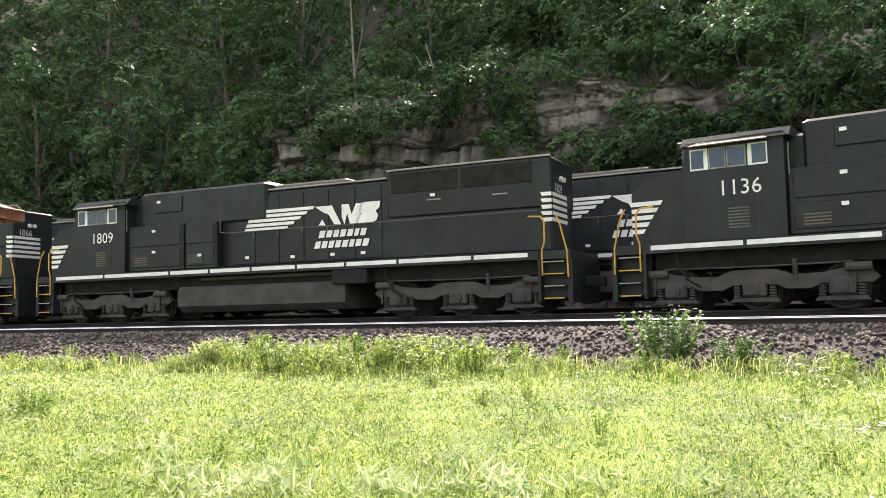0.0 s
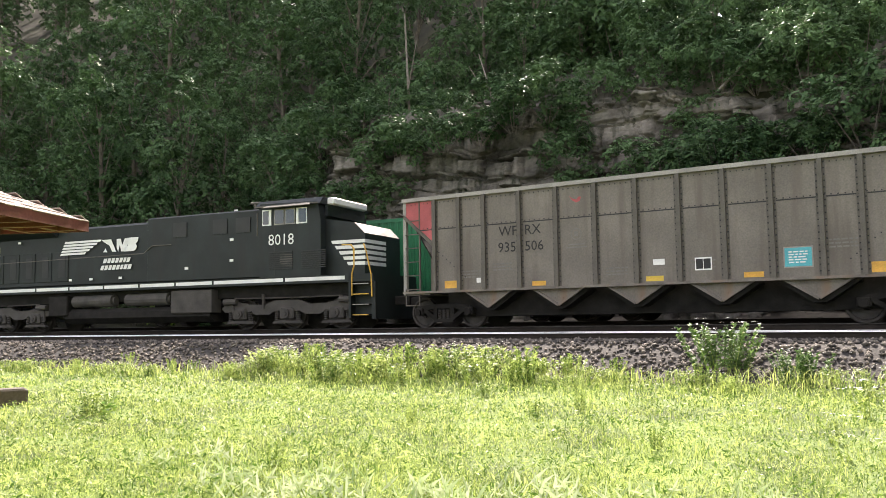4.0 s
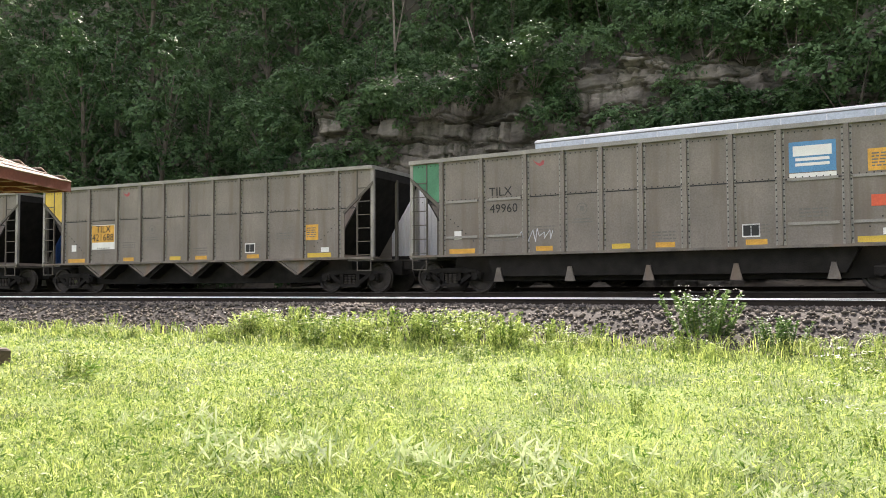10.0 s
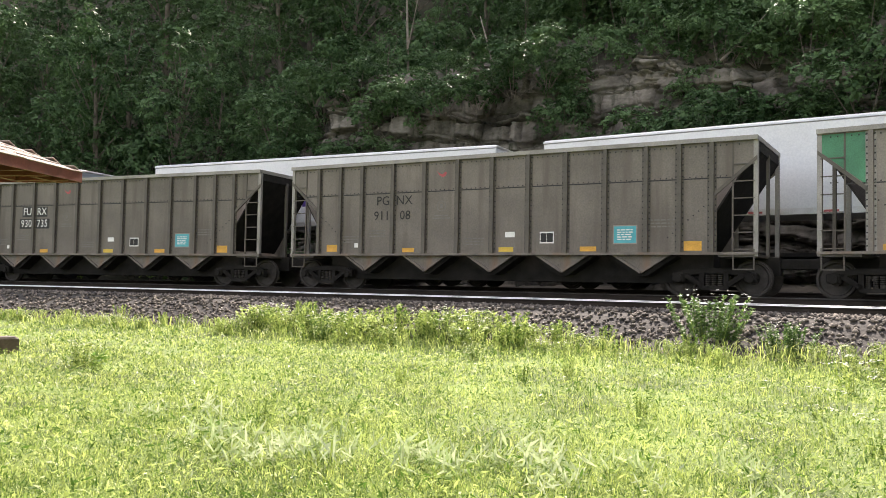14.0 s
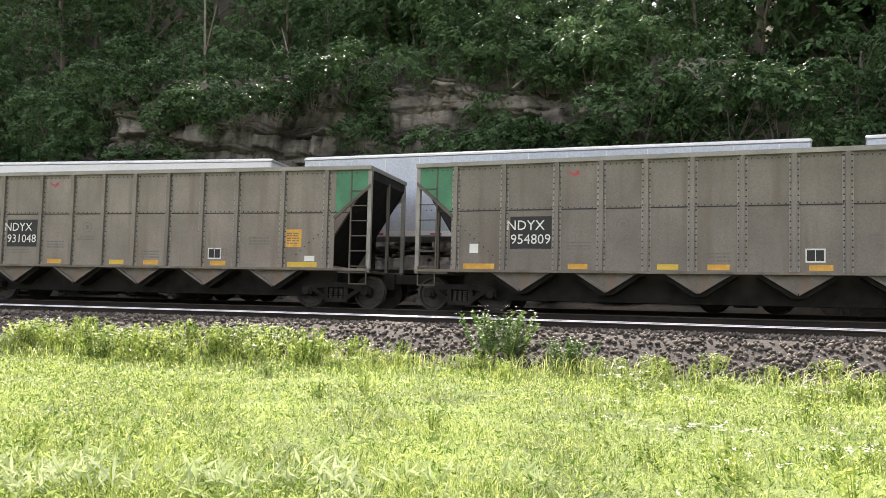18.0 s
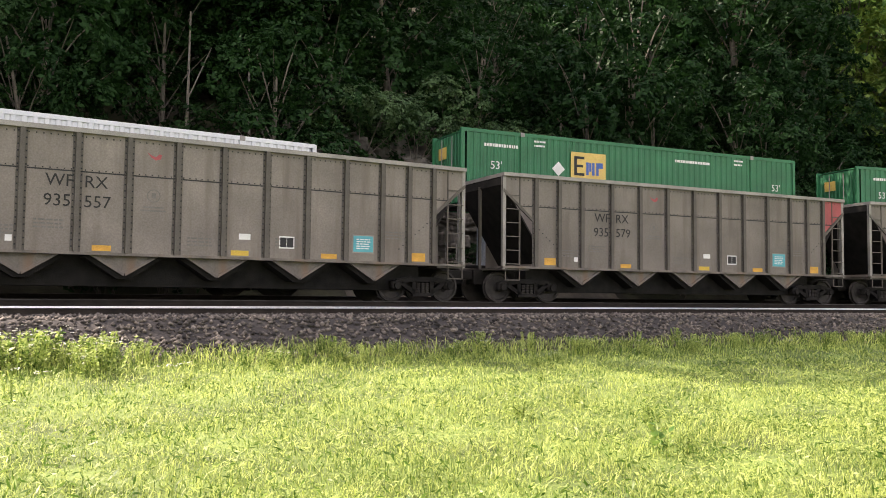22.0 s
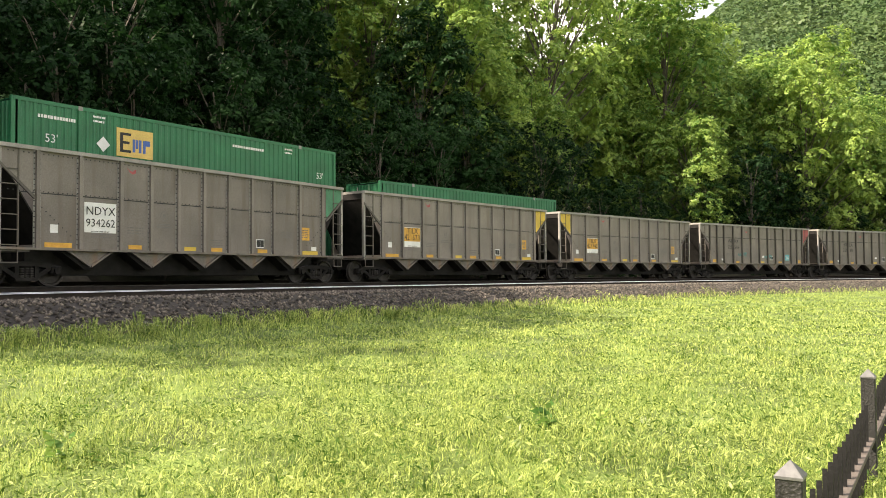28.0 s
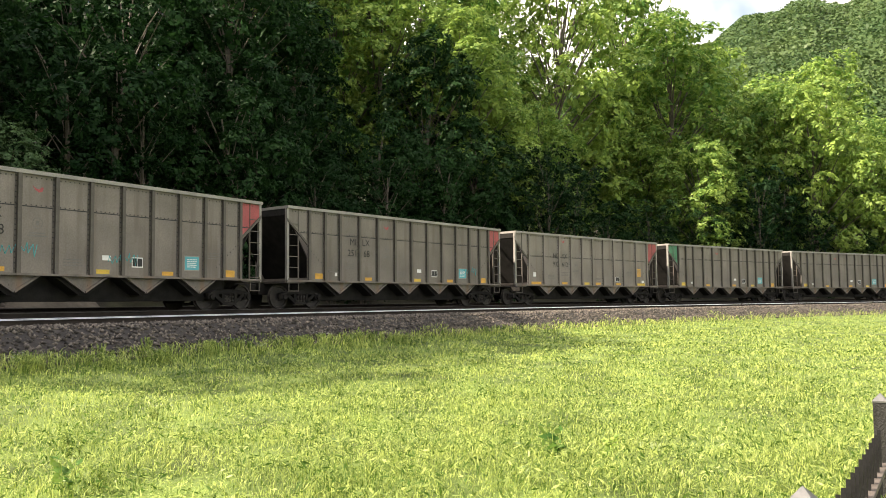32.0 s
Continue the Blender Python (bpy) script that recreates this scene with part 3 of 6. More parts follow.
SHRUBS = [shrub_thing("shrub", 1.5, 3200, 0.078, M_LEAFH, 21, "dense dark green shrub on the rocky bank"),
          shrub_thing("shrub", 2.1, 4200, 0.09, M_LEAFH, 22, "broad leafy shrub overhanging the rock"),
          shrub_thing("shrub", 1.2, 2600, 0.065, M_LEAFL, 23, "light green sapling growth beside the track")]


# shrub copies with the shade put into the leaf colour
DIM = [shrub_thing("shrub", 1.6, 3200, 0.09, M_LEAF, 24, "dense shrub with the wood's shade painted into its dark green leaf colour"),
       shrub_thing("shrub", 2.2, 4200, 0.1, M_LEAF, 25, "broad shrub at the foot of the trees, leaf colour darkened for shade")]


def plant(kinds, s, off, r, scale, group, sink=0.0):
    p, _ = spot(s, off)
    z = float(ground_z(p.x, p.y))
    ob = copy_thing(r.choice(kinds), Matrix.Identity(4))
    ob.matrix_basis = pose(p.x, p.y, z - sink, r.uniform(-5, 5), r.uniform(-5, 5), r.uniform(0, 360)) @ Matrix.Diagonal((scale, scale, scale * r.uniform(0.9, 1.15), 1))
    tagged(ob, group=group)


def woods():
    r = random.Random(77)

    def bare(s, off):
        return (-27 < s < -3 and off > -13.2) or (-26 < s < -15 and off > -17.5) or (23 < s < 30 and off > -11)

    # bank close behind the trains
    s = -95.0
    while s < 120:
        for off in (-9.4, -11.2, -13.6):
            o = off + r.uniform(-0.8, 0.8)
            if bare(s, o) and r.random() < 0.97:
                continue
            # from s = 10 on, copies whose leaf colour carries the bank's shade
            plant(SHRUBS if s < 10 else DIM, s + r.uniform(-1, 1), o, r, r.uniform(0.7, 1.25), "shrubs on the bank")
        s += 2.6 if s < 60 else 4.0
    s = -90.0
    while s < 46:
        near = s > -60
        for off in ((-12.5, -16, -20.5, -26, -34, -43) if near else (-13, -19, -26, -35)):
            o = off + r.uniform(-1.5, 1.5)
            if bare(s, o):
                continue
            # haze-paled copies to the left, shade-darkened ones from s = 10 on
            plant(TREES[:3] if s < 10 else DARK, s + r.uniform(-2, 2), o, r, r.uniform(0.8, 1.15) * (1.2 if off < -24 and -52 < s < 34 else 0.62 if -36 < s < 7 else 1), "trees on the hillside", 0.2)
        s += 5.0 if near else 6.5
    for k in range(16):
        for off in (-50, -60):
            plant(TREES, -75 + k * 6 + r.uniform(-2, 2), off + r.uniform(-2, 2), r, r.uniform(0.9, 1.15), "trees on the hillside", 0.2)
    for k in range(13):
        for off in (-52, -64, -78):
            plant(TREES[:2], -112 + k * 6.5 + r.uniform(-2, 2), off + r.uniform(-3, 3), r, r.uniform(1.1, 1.4), "trees on the hillside", 0.2)
    # the tall wood where the hill falls away
    s, k = 38.0, 0
    while s < 190:
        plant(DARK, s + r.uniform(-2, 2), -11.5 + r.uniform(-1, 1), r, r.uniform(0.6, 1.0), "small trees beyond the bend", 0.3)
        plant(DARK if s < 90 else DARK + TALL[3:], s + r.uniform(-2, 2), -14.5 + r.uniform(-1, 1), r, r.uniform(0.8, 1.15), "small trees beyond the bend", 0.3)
        # shade-coloured copies first, sunlight-coloured ones further along the line
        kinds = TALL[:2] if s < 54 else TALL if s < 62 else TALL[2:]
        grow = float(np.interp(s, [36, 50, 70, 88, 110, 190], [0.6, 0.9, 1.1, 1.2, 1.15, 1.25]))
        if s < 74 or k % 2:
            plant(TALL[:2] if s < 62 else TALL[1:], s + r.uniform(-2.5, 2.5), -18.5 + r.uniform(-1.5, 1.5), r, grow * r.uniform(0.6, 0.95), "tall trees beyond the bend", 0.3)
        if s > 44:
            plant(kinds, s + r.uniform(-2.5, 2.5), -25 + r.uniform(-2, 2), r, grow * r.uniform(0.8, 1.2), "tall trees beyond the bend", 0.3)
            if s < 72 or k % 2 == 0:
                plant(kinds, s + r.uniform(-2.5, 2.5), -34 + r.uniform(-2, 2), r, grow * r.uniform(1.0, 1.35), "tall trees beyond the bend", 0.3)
        k += 1
        s += 5.4 if s < 70 else 6.6 if s < 110 else 8.5
    # old trees whose shade falls on the edge of the meadow
    for s, off, k in ((-1.5, -22, 1.5), (1.0, -22.5, 1.6), (3.5, -22, 1.6), (6.0, -22.5, 1.65), (8.5, -22, 1.75), (11.0, -21, 1.85), (14.0, -21.5, 1.85), (17.0, -21, 1.85), (20.0, -21, 1.8), (23.0, -21, 1.7)):
        plant(TREES[:1] if s < 10 else DARK[:1], s, off, r, k, "trees on the hillside")
    for k in (0, 1, 6, 7, 8, 9, 10, 11, 12):
        plant(SHRUBS[:2], -28 + k * 2.1 + r.uniform(-0.6, 0.6), -14.2 + r.uniform(-0.7, 0.5), r, r.uniform(0.9, 1.3), "shrubs on the rock")
    for k in range(30):
        plant(SHRUBS[:2], -36 + k * 1.45 + r.uniform(-0.6, 0.6), r.uniform(-27, -16.5), r, r.uniform(1.3, 1.9), "shrubs on the rock")
    # growth that hangs over the rock
    for s, off, z, k in ((-10.2, -11.3, 5.4, 1.0), (-9.6, -11.8, 6.6, 1.05), (-10.6, -11.0, 4.3, 0.8), (-4.5, -11.0, 4.0, 1.1), (-2.8, -11.2, 4.6, 1.1), (-5.8, -10.8, 3.4, 0.9), (-24.6, -12.0, 7.4, 1.1),
                         (-26.5, -11.0, 4.6, 1.0), (-17.0, -12.8, 8.8, 1.0), (-7.6, -12.9, 9.0, 0.7), (24.5, -10.6, 4.4, 0.8), (29.2, -10.8, 4.8, 0.9),
                         (-8.2, -11.2, 5.4, 0.5), (-6.6, -11.6, 6.6, 0.55), (-11.6, -12.2, 7.6, 0.5), (-3.6, -11.9, 7.0, 0.8), (-1.6, -11.4, 5.6, 0.9), (-25.6, -11.2, 5.4, 0.8), (-27.4, -11.0, 4.6, 0.9),
                         (-10.5, -13.2, 9.6, 1.0), (-9.2, -13.4, 9.8, 1.0), (-12.2, -13.6, 10.2, 0.8), (-16.1, -10.9, 6.6, 0.75), (-16.0, -11.2, 7.9, 0.7), (-15.8, -11.0, 5.4, 0.6), (-12.4, -10.3, 4.9, 1.0), (-11.2, -10.2, 5.2, 1.05), (-9.8, -10.2, 5.4, 1.05), (-8.3, -10.4, 5.8, 1.1), (-6.8, -10.4, 6.0, 1.15),
                         (-5.2, -10.6, 6.4, 1.2), (-3.6, -10.8, 6.8, 1.2), (-2.0, -10.8, 6.8, 1.2), (-0.4, -10.6, 6.4, 1.2), (1.2, -10.4, 5.6, 1.1), (-7.2, -12.2, 9.2, 1.0), (-5.4, -12.2, 9.4, 1.1), (-24.8, -11.4, 6.2, 0.9), (-24.4, -11.9, 8.0, 0.9),
                         (-29.4, -10.8, 5.4, 1.0), (-30.6, -11.2, 7.0, 1.1), (-28.8, -12.4, 8.8, 1.1), (-27.0, -12.6, 9.4, 1.0), (-22.4, -12.7, 10.0, 0.7), (-18.6, -12.6, 10.2, 0.45),
                         (22.0, -10.6, 3.6, 1.0), (23.6, -10.4, 3.2, 0.9), (26.4, -10.8, 4.6, 0.9), (28.0, -11.2, 6.0, 1.0), (30.6, -10.8, 4.8, 1.1), (32.0, -10.4, 3.4, 1.1), (25.2, -11.6, 6.6, 1.0), (22.8, -11.8, 6.8, 1.1), (31.2, -11.6, 7.0, 1.1), (27.0, -12.2, 8.0, 1.0)):
        p, _ = spot(s, off)
        ob = copy_thing(r.choice(SHRUBS[:2]), Matrix.Identity(4))
        ob.matrix_basis = pose(p.x, p.y, z, 0, 0, r.uniform(0, 360)) @ Matrix.Diagonal((k, k, k * 0.9, 1))
        tagged(ob, group="shrubs on the rock")
    for x, y, z, k in ((-15.3, 34.8, 8.5, 1.0), (-13.8, 35.3, 9.0, 0.95), (-16.9, 34.5, 8.3, 1.05), (-12.3, 35.6, 9.4, 0.9)):
        ob = copy_thing(r.choice(SHRUBS[:2]), Matrix.Identity(4))
        ob.matrix_basis = pose(x, y, z, 0, 0, r.uniform(0, 360)) @ Matrix.Diagonal((k, k, k * 0.9, 1))
        tagged(ob, group="shrubs on the rock")


woods()
for ob in TREES + DARK + TALL + SHRUBS + DIM:
    for o in (*ob.children_recursive, ob):
        bpy.data.objects.remove(o)


# ---- meadow ----
def meadow():
    r = np.random.RandomState(9)

    def places(n, near, far, bias):
        dist = near * (far / near) ** (r.rand(n) ** bias)
        az = np.radians(r.uniform(-60, 118, n))
        w = np.clip((np.degrees(az) + 25) / 95, 0, 1)
        x = 5.9 * w + np.sin(az) * dist
        y = -0.9 * w + np.cos(az) * dist
        off = plan_of(x, y)[1]
        edge = np.interp(plan_of(x, y)[0], [-2, 3, 14, 45, 70], [8.2, 7.7, 7.5, 7.5, 7.1])
        keep = (off > edge + wave(x, y, 3.0, 15) * 0.5) & (off < 60)
        return x[keep], y[keep], off[keep], dist[keep]

    x, y, off, dist = places(620000, 5.0, 90.0, 1.1)
    n = len(x)
    patch = wave(x, y, 2.2, 16) + 0.6 * wave(x, y, 0.7, 18)
    tall = (0.072 + 0.022 * patch + 0.16 * np.exp(-((off - 8.4) / 1.0) ** 2)) * r.uniform(0.4, 1.7, n)
    z = ground_z(x, y) - 0.02
    wid = 0.0034 * np.clip(dist / 9, 0.95, 4.5) * r.uniform(0.7, 1.5, n)
    a = r.uniform(0, 6.283, n)
    lean = r.uniform(0.1, 1.8, n) * tall
    b = np.stack([x, y, z], -1)
    side = np.stack([np.cos(a + 1.57), np.sin(a + 1.57), 0 * a], -1) * wid[:, None]
    fwd = np.stack([np.cos(a), np.sin(a), 0 * a], -1) * lean[:, None]
    up = np.stack([0 * a, 0 * a, tall], -1)
    v = np.stack([b, b + side + up * 0.75 + fwd * 0.35, b + up + fwd, b - side + up * 0.75 + fwd * 0.35], 1)
    me = fast_mesh("meadow_grass", v.reshape(-1, 3), np.arange(4 * n), np.full(n, 4), M_GRASS)
    tagged(new("meadow_grass", me), "sunlit bright green meadow grass", "grass", kind="stuff")
    # low clover and herb leaves among the blades
    x, y, off, dist = places(430000, 5.0, 70.0, 1.05)
    patch = wave(x, y, 2.6, 26) + 0.7 * wave(x, y, 0.9, 27)
    keep = patch + 0.5 * np.exp(-((x + 2) / 14) ** 2) > r.uniform(-1.1, 0.9, len(x))
    x, y, dist = x[keep], y[keep], dist[keep]
    n = len(x)
    c = np.stack([x, y, ground_z(x, y) + r.uniform(0.02, 0.11, n)], -1)
    nr = r.normal(size=(n, 3)) * 0.8 + (0, 0, 0.6)
    nr /= np.linalg.norm(nr, axis=1, keepdims=True)
    me = leaves_mesh("meadow_herbs", c, nr, 0.0108 * np.clip(dist / 8, 0.95, 3.6) * r.uniform(0.6, 1.4, n), M_WEED, 31, 1.2)
    tagged(new("meadow_herbs", me), "low clover and herb leaves in the meadow", "herbs", kind="stuff")
    # broader leaves that stand up out of the near grass
    x, y, off, dist = places(42000, 5.0, 16.0, 0.8)
    n = len(x)
    c = np.stack([x, y, ground_z(x, y) + r.uniform(0.05, 0.15, n)], -1)
    nr = r.normal(size=(n, 3)) + (0, 0, 0.15)
    nr /= np.linalg.norm(nr, axis=1, keepdims=True)
    me = leaves_mesh("broad_meadow_leaves", c, nr, r.uniform(0.008, 0.02, n), M_WEED, 33, 2.6)
    tagged(new("broad_meadow_leaves", me), "broader upright leaves among the near grass", "herbs", kind="stuff")


meadow()

# ---- rolling stock ----
STAKES_A = [1.16, 2.02, 2.87, 4.03, 5.17, 6.31, 7.45, 8.58, 9.7, 10.82, 11.93, 12.79, 13.6]
STAKES_B = [1.15, 2.5, 3.9, 5.03, 6.13, 7.22, 8.35, 9.48, 10.6, 12.05, 13.38]
LONG, HIGH, SILL, HALF = 14.7, 3.865, 1.1, 1.55


def truck_meshes():
    frame_sh = Shape()
    y0, y1 = -1.12, -0.98
    frame_sh.prism([(-1.05, 0.56), (-0.8, 0.66), (-0.36, 0.72), (0.36, 0.72), (0.8, 0.66), (1.05, 0.56), (0.98, 0.46), (0.74, 0.52), (0.3, 0.58), (-0.3, 0.58), (-0.74, 0.52), (-0.98, 0.46)], y0, y1)
    frame_sh.prism([(-0.34, 0.26), (0.34, 0.26), (0.34, 0.16), (-0.34, 0.16)], y0, y1)
    for e in (-1, 1):
        frame_sh.prism([(e * 0.3, 0.2), (e * 0.82, 0.54), (e * 0.7, 0.6), (e * 0.26, 0.32)], y0, y1)
        frame_sh.prism([(e * 0.24, 0.25), (e * 0.36, 0.25), (e * 0.36, 0.6), (e * 0.24, 0.6)], y0, y1)
        frame_sh.soft_box(e * 0.89 - 0.16, e * 0.89 + 0.16, -1.16, -0.94, 0.36, 0.6, 0.03)
        frame_sh.tube((e * 0.89, -1.22, 0.457), (e * 0.89, -1.1, 0.457), 0.1, 12)
    side = frame_sh.mesh("side_frame", M_UNDER)
    nest = Shape()
    for x in (-0.15, 0.0, 0.15):
        for q in range(6):
            nest.tube((x, -1.08, 0.26 + q * 0.05), (x, -1.08, 0.29 + q * 0.05), 0.062, 8)
    nest = nest.mesh("spring_nest", M_SPRING)
    wheel = Shape()
    prof = [(0.0, 0.10), (0.13, 0.12), (0.16, 0.06), (0.37, 0.06), (0.40, 0.0), (0.457, 0.0), (0.457, 0.11), (0.485, 0.115), (0.485, 0.14), (0.38, 0.14), (0.0, 0.14)]
    n, k = 24, len(prof)
    v = [(math.cos(6.2832 * i / n) * rr, yy, math.sin(6.2832 * i / n) * rr) for i in range(n) for rr, yy in prof]
    wheel.add(v, [(i * k + j, i * k + j + 1, ((i + 1) % n) * k + j + 1, ((i + 1) % n) * k + j) for i in range(n) for j in range(k - 1)])
    return side, nest, wheel.mesh("wheel", M_WHEEL)


M_SPRING = material("dusty_coil_springs", (0.04, 0.035, 0.031), 0.8, 0, 0.3, 5, 40, 0.2)
SIDE_FRAME, SPRING, WHEEL = truck_meshes()


def add_trucks(car, places, half_base=0.89, radius=0.457, springs=False):
    k = radius / 0.457
    for x in places:
        for mirror in (1, -1):
            part("side_frame", SIDE_FRAME, None, car, at=Matrix.Translation((x, 0, 0)) @ Matrix.Diagonal((half_base / 0.89, mirror, 1, 1)))
            if springs and mirror == 1:
                tagged(part("spring_nest", SPRING, None, car, at=Matrix.Translation((x, 0, 0))), kind="stuff")
            for dx in (-half_base, half_base):
                part("wheel", WHEEL, None, car, at=Matrix.Translation((x + dx, -0.84 * mirror, radius)) @ Matrix.Diagonal((k, mirror, k, 1)))


def hopper_meshes(stakes):
    made = {}
    out = [(0.0, HIGH), (0.0, HIGH - 0.42), (1.08, HIGH - 1.32), (1.08, SILL), (LONG - 1.08, SILL), (LONG - 1.08, HIGH - 1.32), (LONG, HIGH - 0.42), (LONG, HIGH)]
    mid = LONG / 2
    out = [(x - mid, z) for x, z in out]
    made["side_sheet"] = Shape().prism(out, -HALF, -HALF + 0.03).mesh("side_sheet", M_CAR if stakes is STAKES_A else M_CARTAN)
    sh = Shape()
    sh.box(-mid, mid, -HALF - 0.09, -HALF + 0.05, HIGH - 0.02, HIGH + 0.09)
    made["top_chord"] = sh.mesh("top_chord", M_CHORD)
    made["end_chord"] = Shape().box(-mid, -mid + 0.12, -HALF + 0.05, HALF - 0.05, HIGH - 0.02, HIGH + 0.09).mesh("end_chord", M_CHORD)
    made["side_sill"] = Shape().box(-mid, mid, -HALF - 0.06, -HALF + 0.12, SILL - 0.065, SILL).mesh("side_sill", M_SHUTE)
    st = Shape().prism([(-0.055, SILL), (0.055, SILL), (0.055, HIGH - 0.02), (-0.055, HIGH - 0.02)], -HALF - 0.085, -HALF)
    for k in range(19):
        z = SILL + 0.12 + k * 0.15
        for dx in (-0.085, 0.085):
            st.box(dx - 0.017, dx + 0.017, -HALF - 0.018, -HALF - 0.004, z - 0.017, z + 0.017, 1)
    st.box(-0.115, -0.055, -HALF - 0.008, -HALF, SILL, HIGH - 0.02, 2)
    st.box(0.055, 0.115, -HALF - 0.008, -HALF, SILL, HIGH - 0.02, 2)
    made["side_stake"] = st.mesh("side_stake", M_RIB if stakes is STAKES_A else M_CARTAN, M_BLACK, M_RIB if stakes is STAKES_A else M_CHORD)
    # seam with bolts
    seam_z = HIGH - (0.9 if stakes is STAKES_A else 1.2)
    sm = Shape().box(-mid + 0.6, mid - 0.6, -HALF - 0.008, -HALF, seam_z - 0.03, seam_z)
    x = -mid + 0.3
    while x < mid - 0.3:
        sm.box(x - 0.014, x + 0.014, -HALF - 0.014, -HALF, seam_z + 0.012, seam_z + 0.04)
        sm.box(x - 0.014, x + 0.014, -HALF - 0.014, -HALF, HIGH - 0.12, HIGH - 0.09)
        x += 0.15
    for k in range(8):
        for side in (-1, 1):
            x, z = side * (mid - 1.3 - 0.13 * k), HIGH - 1.62 - 0.11 * k
            sm.box(x - 0.015, x + 0.015, -HALF - 0.014, -HALF, z - 0.015, z + 0.015)
    made["seam"] = sm.mesh("seam", M_BLACK)
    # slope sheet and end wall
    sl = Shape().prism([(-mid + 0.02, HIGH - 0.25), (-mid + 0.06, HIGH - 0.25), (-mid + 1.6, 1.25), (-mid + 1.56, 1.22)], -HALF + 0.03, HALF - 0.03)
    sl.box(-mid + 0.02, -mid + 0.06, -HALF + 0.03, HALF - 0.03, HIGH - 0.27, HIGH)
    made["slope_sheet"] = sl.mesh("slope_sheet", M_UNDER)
    made["corner_post"] = Shape().box(-mid, -mid + 0.11, -HALF - 0.02, -HALF + 0.09, SILL - 0.1, HIGH).mesh("corner_post", M_CHORD)
    made["end_post"] = Shape().box(-mid, -mid + 0.08, -0.05, 0.05, SILL - 0.1, HIGH - 0.2).mesh("end_post", M_RIB)
    la = Shape()
    la.box(-mid + 0.58, -mid + 0.62, -HALF - 0.02, -HALF + 0.03, SILL - 0.1, HIGH - 0.02)
    for k in range(6):
        la.box(-mid + 0.08, -mid + 0.6, -HALF - 0.035, -HALF - 0.008, SILL + 0.05 + k * 0.42, SILL + 0.078 + k * 0.42)
    la.box(-mid + 0.08, -mid + 0.11, -HALF - 0.035, -HALF - 0.008, SILL - 0.42, SILL + 0.05)
    la.box(-mid + 0.57, -mid + 0.6, -HALF - 0.035, -HALF - 0.008, SILL - 0.42, SILL - 0.05)
    la.box(-mid + 0.08, -mid + 0.6, -HALF - 0.035, -HALF - 0.008, SILL - 0.44, SILL - 0.41)
    made["ladder"] = la.mesh("ladder", M_RIB)
    made["corner_brace"] = Shape().prism([(-mid + 0.02, HIGH - 0.4), (-mid + 0.02, HIGH - 0.5), (-mid + 1.06, HIGH - 1.4), (-mid + 1.12, HIGH - 1.34)], -HALF - 0.05, -HALF).mesh("corner_brace", M_RIB)
    made["end_platform"] = Shape().box(-mid, -mid + 0.95, -HALF, HALF, SILL - 0.12, SILL - 0.05).mesh("end_platform", M_RIB)
    low, tip = SILL - 0.065, 0.61
    sh = Shape()
    sh.prism([(-0.74, low), (0.74, low), (0.05, tip), (-0.05, tip)], -HALF + 0.1, -HALF + 0.14)
    for e in (-1, 1):
        sh.prism([(e * 0.78, low), (e * 0.68, low), (0, tip + 0.02), (e * 0.02, tip - 0.05)], -HALF + 0.04, -HALF + 0.12)
    for x in (-0.12, 0.12):
        sh.box(x - 0.025, x + 0.025, -HALF + 0.085, -HALF + 0.1, tip + 0.14, tip + 0.19)
    made["hopper_chute"] = sh.mesh("hopper_chute", M_SHUTE)
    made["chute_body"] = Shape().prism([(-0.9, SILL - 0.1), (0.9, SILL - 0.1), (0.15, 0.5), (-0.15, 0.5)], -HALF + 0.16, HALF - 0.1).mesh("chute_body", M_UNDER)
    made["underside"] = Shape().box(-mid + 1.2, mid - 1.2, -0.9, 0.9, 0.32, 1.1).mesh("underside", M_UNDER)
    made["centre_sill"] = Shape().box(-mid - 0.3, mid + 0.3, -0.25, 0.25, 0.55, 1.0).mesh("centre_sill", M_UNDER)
    made["coupler"] = Shape().soft_box(-mid - 0.78, -mid - 0.2, -0.12, 0.12, 0.7, 0.98, 0.03).mesh("coupler", M_UNDER)
    made["stakes"] = stakes
    return made


HOPPER_A, HOPPER_B = hopper_meshes(STAKES_A), hopper_meshes(STAKES_B)
FLIP = Matrix.Diagonal((-1, 1, 1, 1))
BACK = Matrix.Diagonal((1, -1, 1, 1))
LETTERS = {}


def letters(text, size, mat):
    key = (text, size, mat.name)
    if key not in LETTERS:
        LETTERS[key] = lettering(text, size, mat)
    return LETTERS[key]


def plate(w, h, mat, thick=0.006):
    return Shape().box(-w / 2, w / 2, -thick, 0, -h / 2, h / 2).mesh("plate", mat)


PLATES = {}


def on_side(car, name, w, h, x, z, mat, label="", lift=0.0):
    """A painted or stuck patch on the side that faces the meadow; x from the car's left end."""
    key = (w, h, mat.name)
    if key not in PLATES:
        PLATES[key] = plate(w, h, mat)
    return part(name, PLATES[key], None, car, label, at=Matrix.Translation((x - LONG / 2, -HALF - 0.001 - lift, z)))


def text_on(car, text, size, x, z, mat, lift=0.018, label=""):
    return part("lettering", letters(text, size, mat), None, car, label, at=Matrix.Translation((x - LONG / 2, -HALF - lift, z)))


def stencil(w, rows, pitch, mat, seed):
    r = random.Random(seed)
    sh = Shape()
    for k in range(rows):
        x, z = -w / 2, (rows / 2 - k - 0.5) * pitch
        while x < w / 2 - 0.03:
            n = min(r.uniform(0.05, 0.16), w / 2 - x)
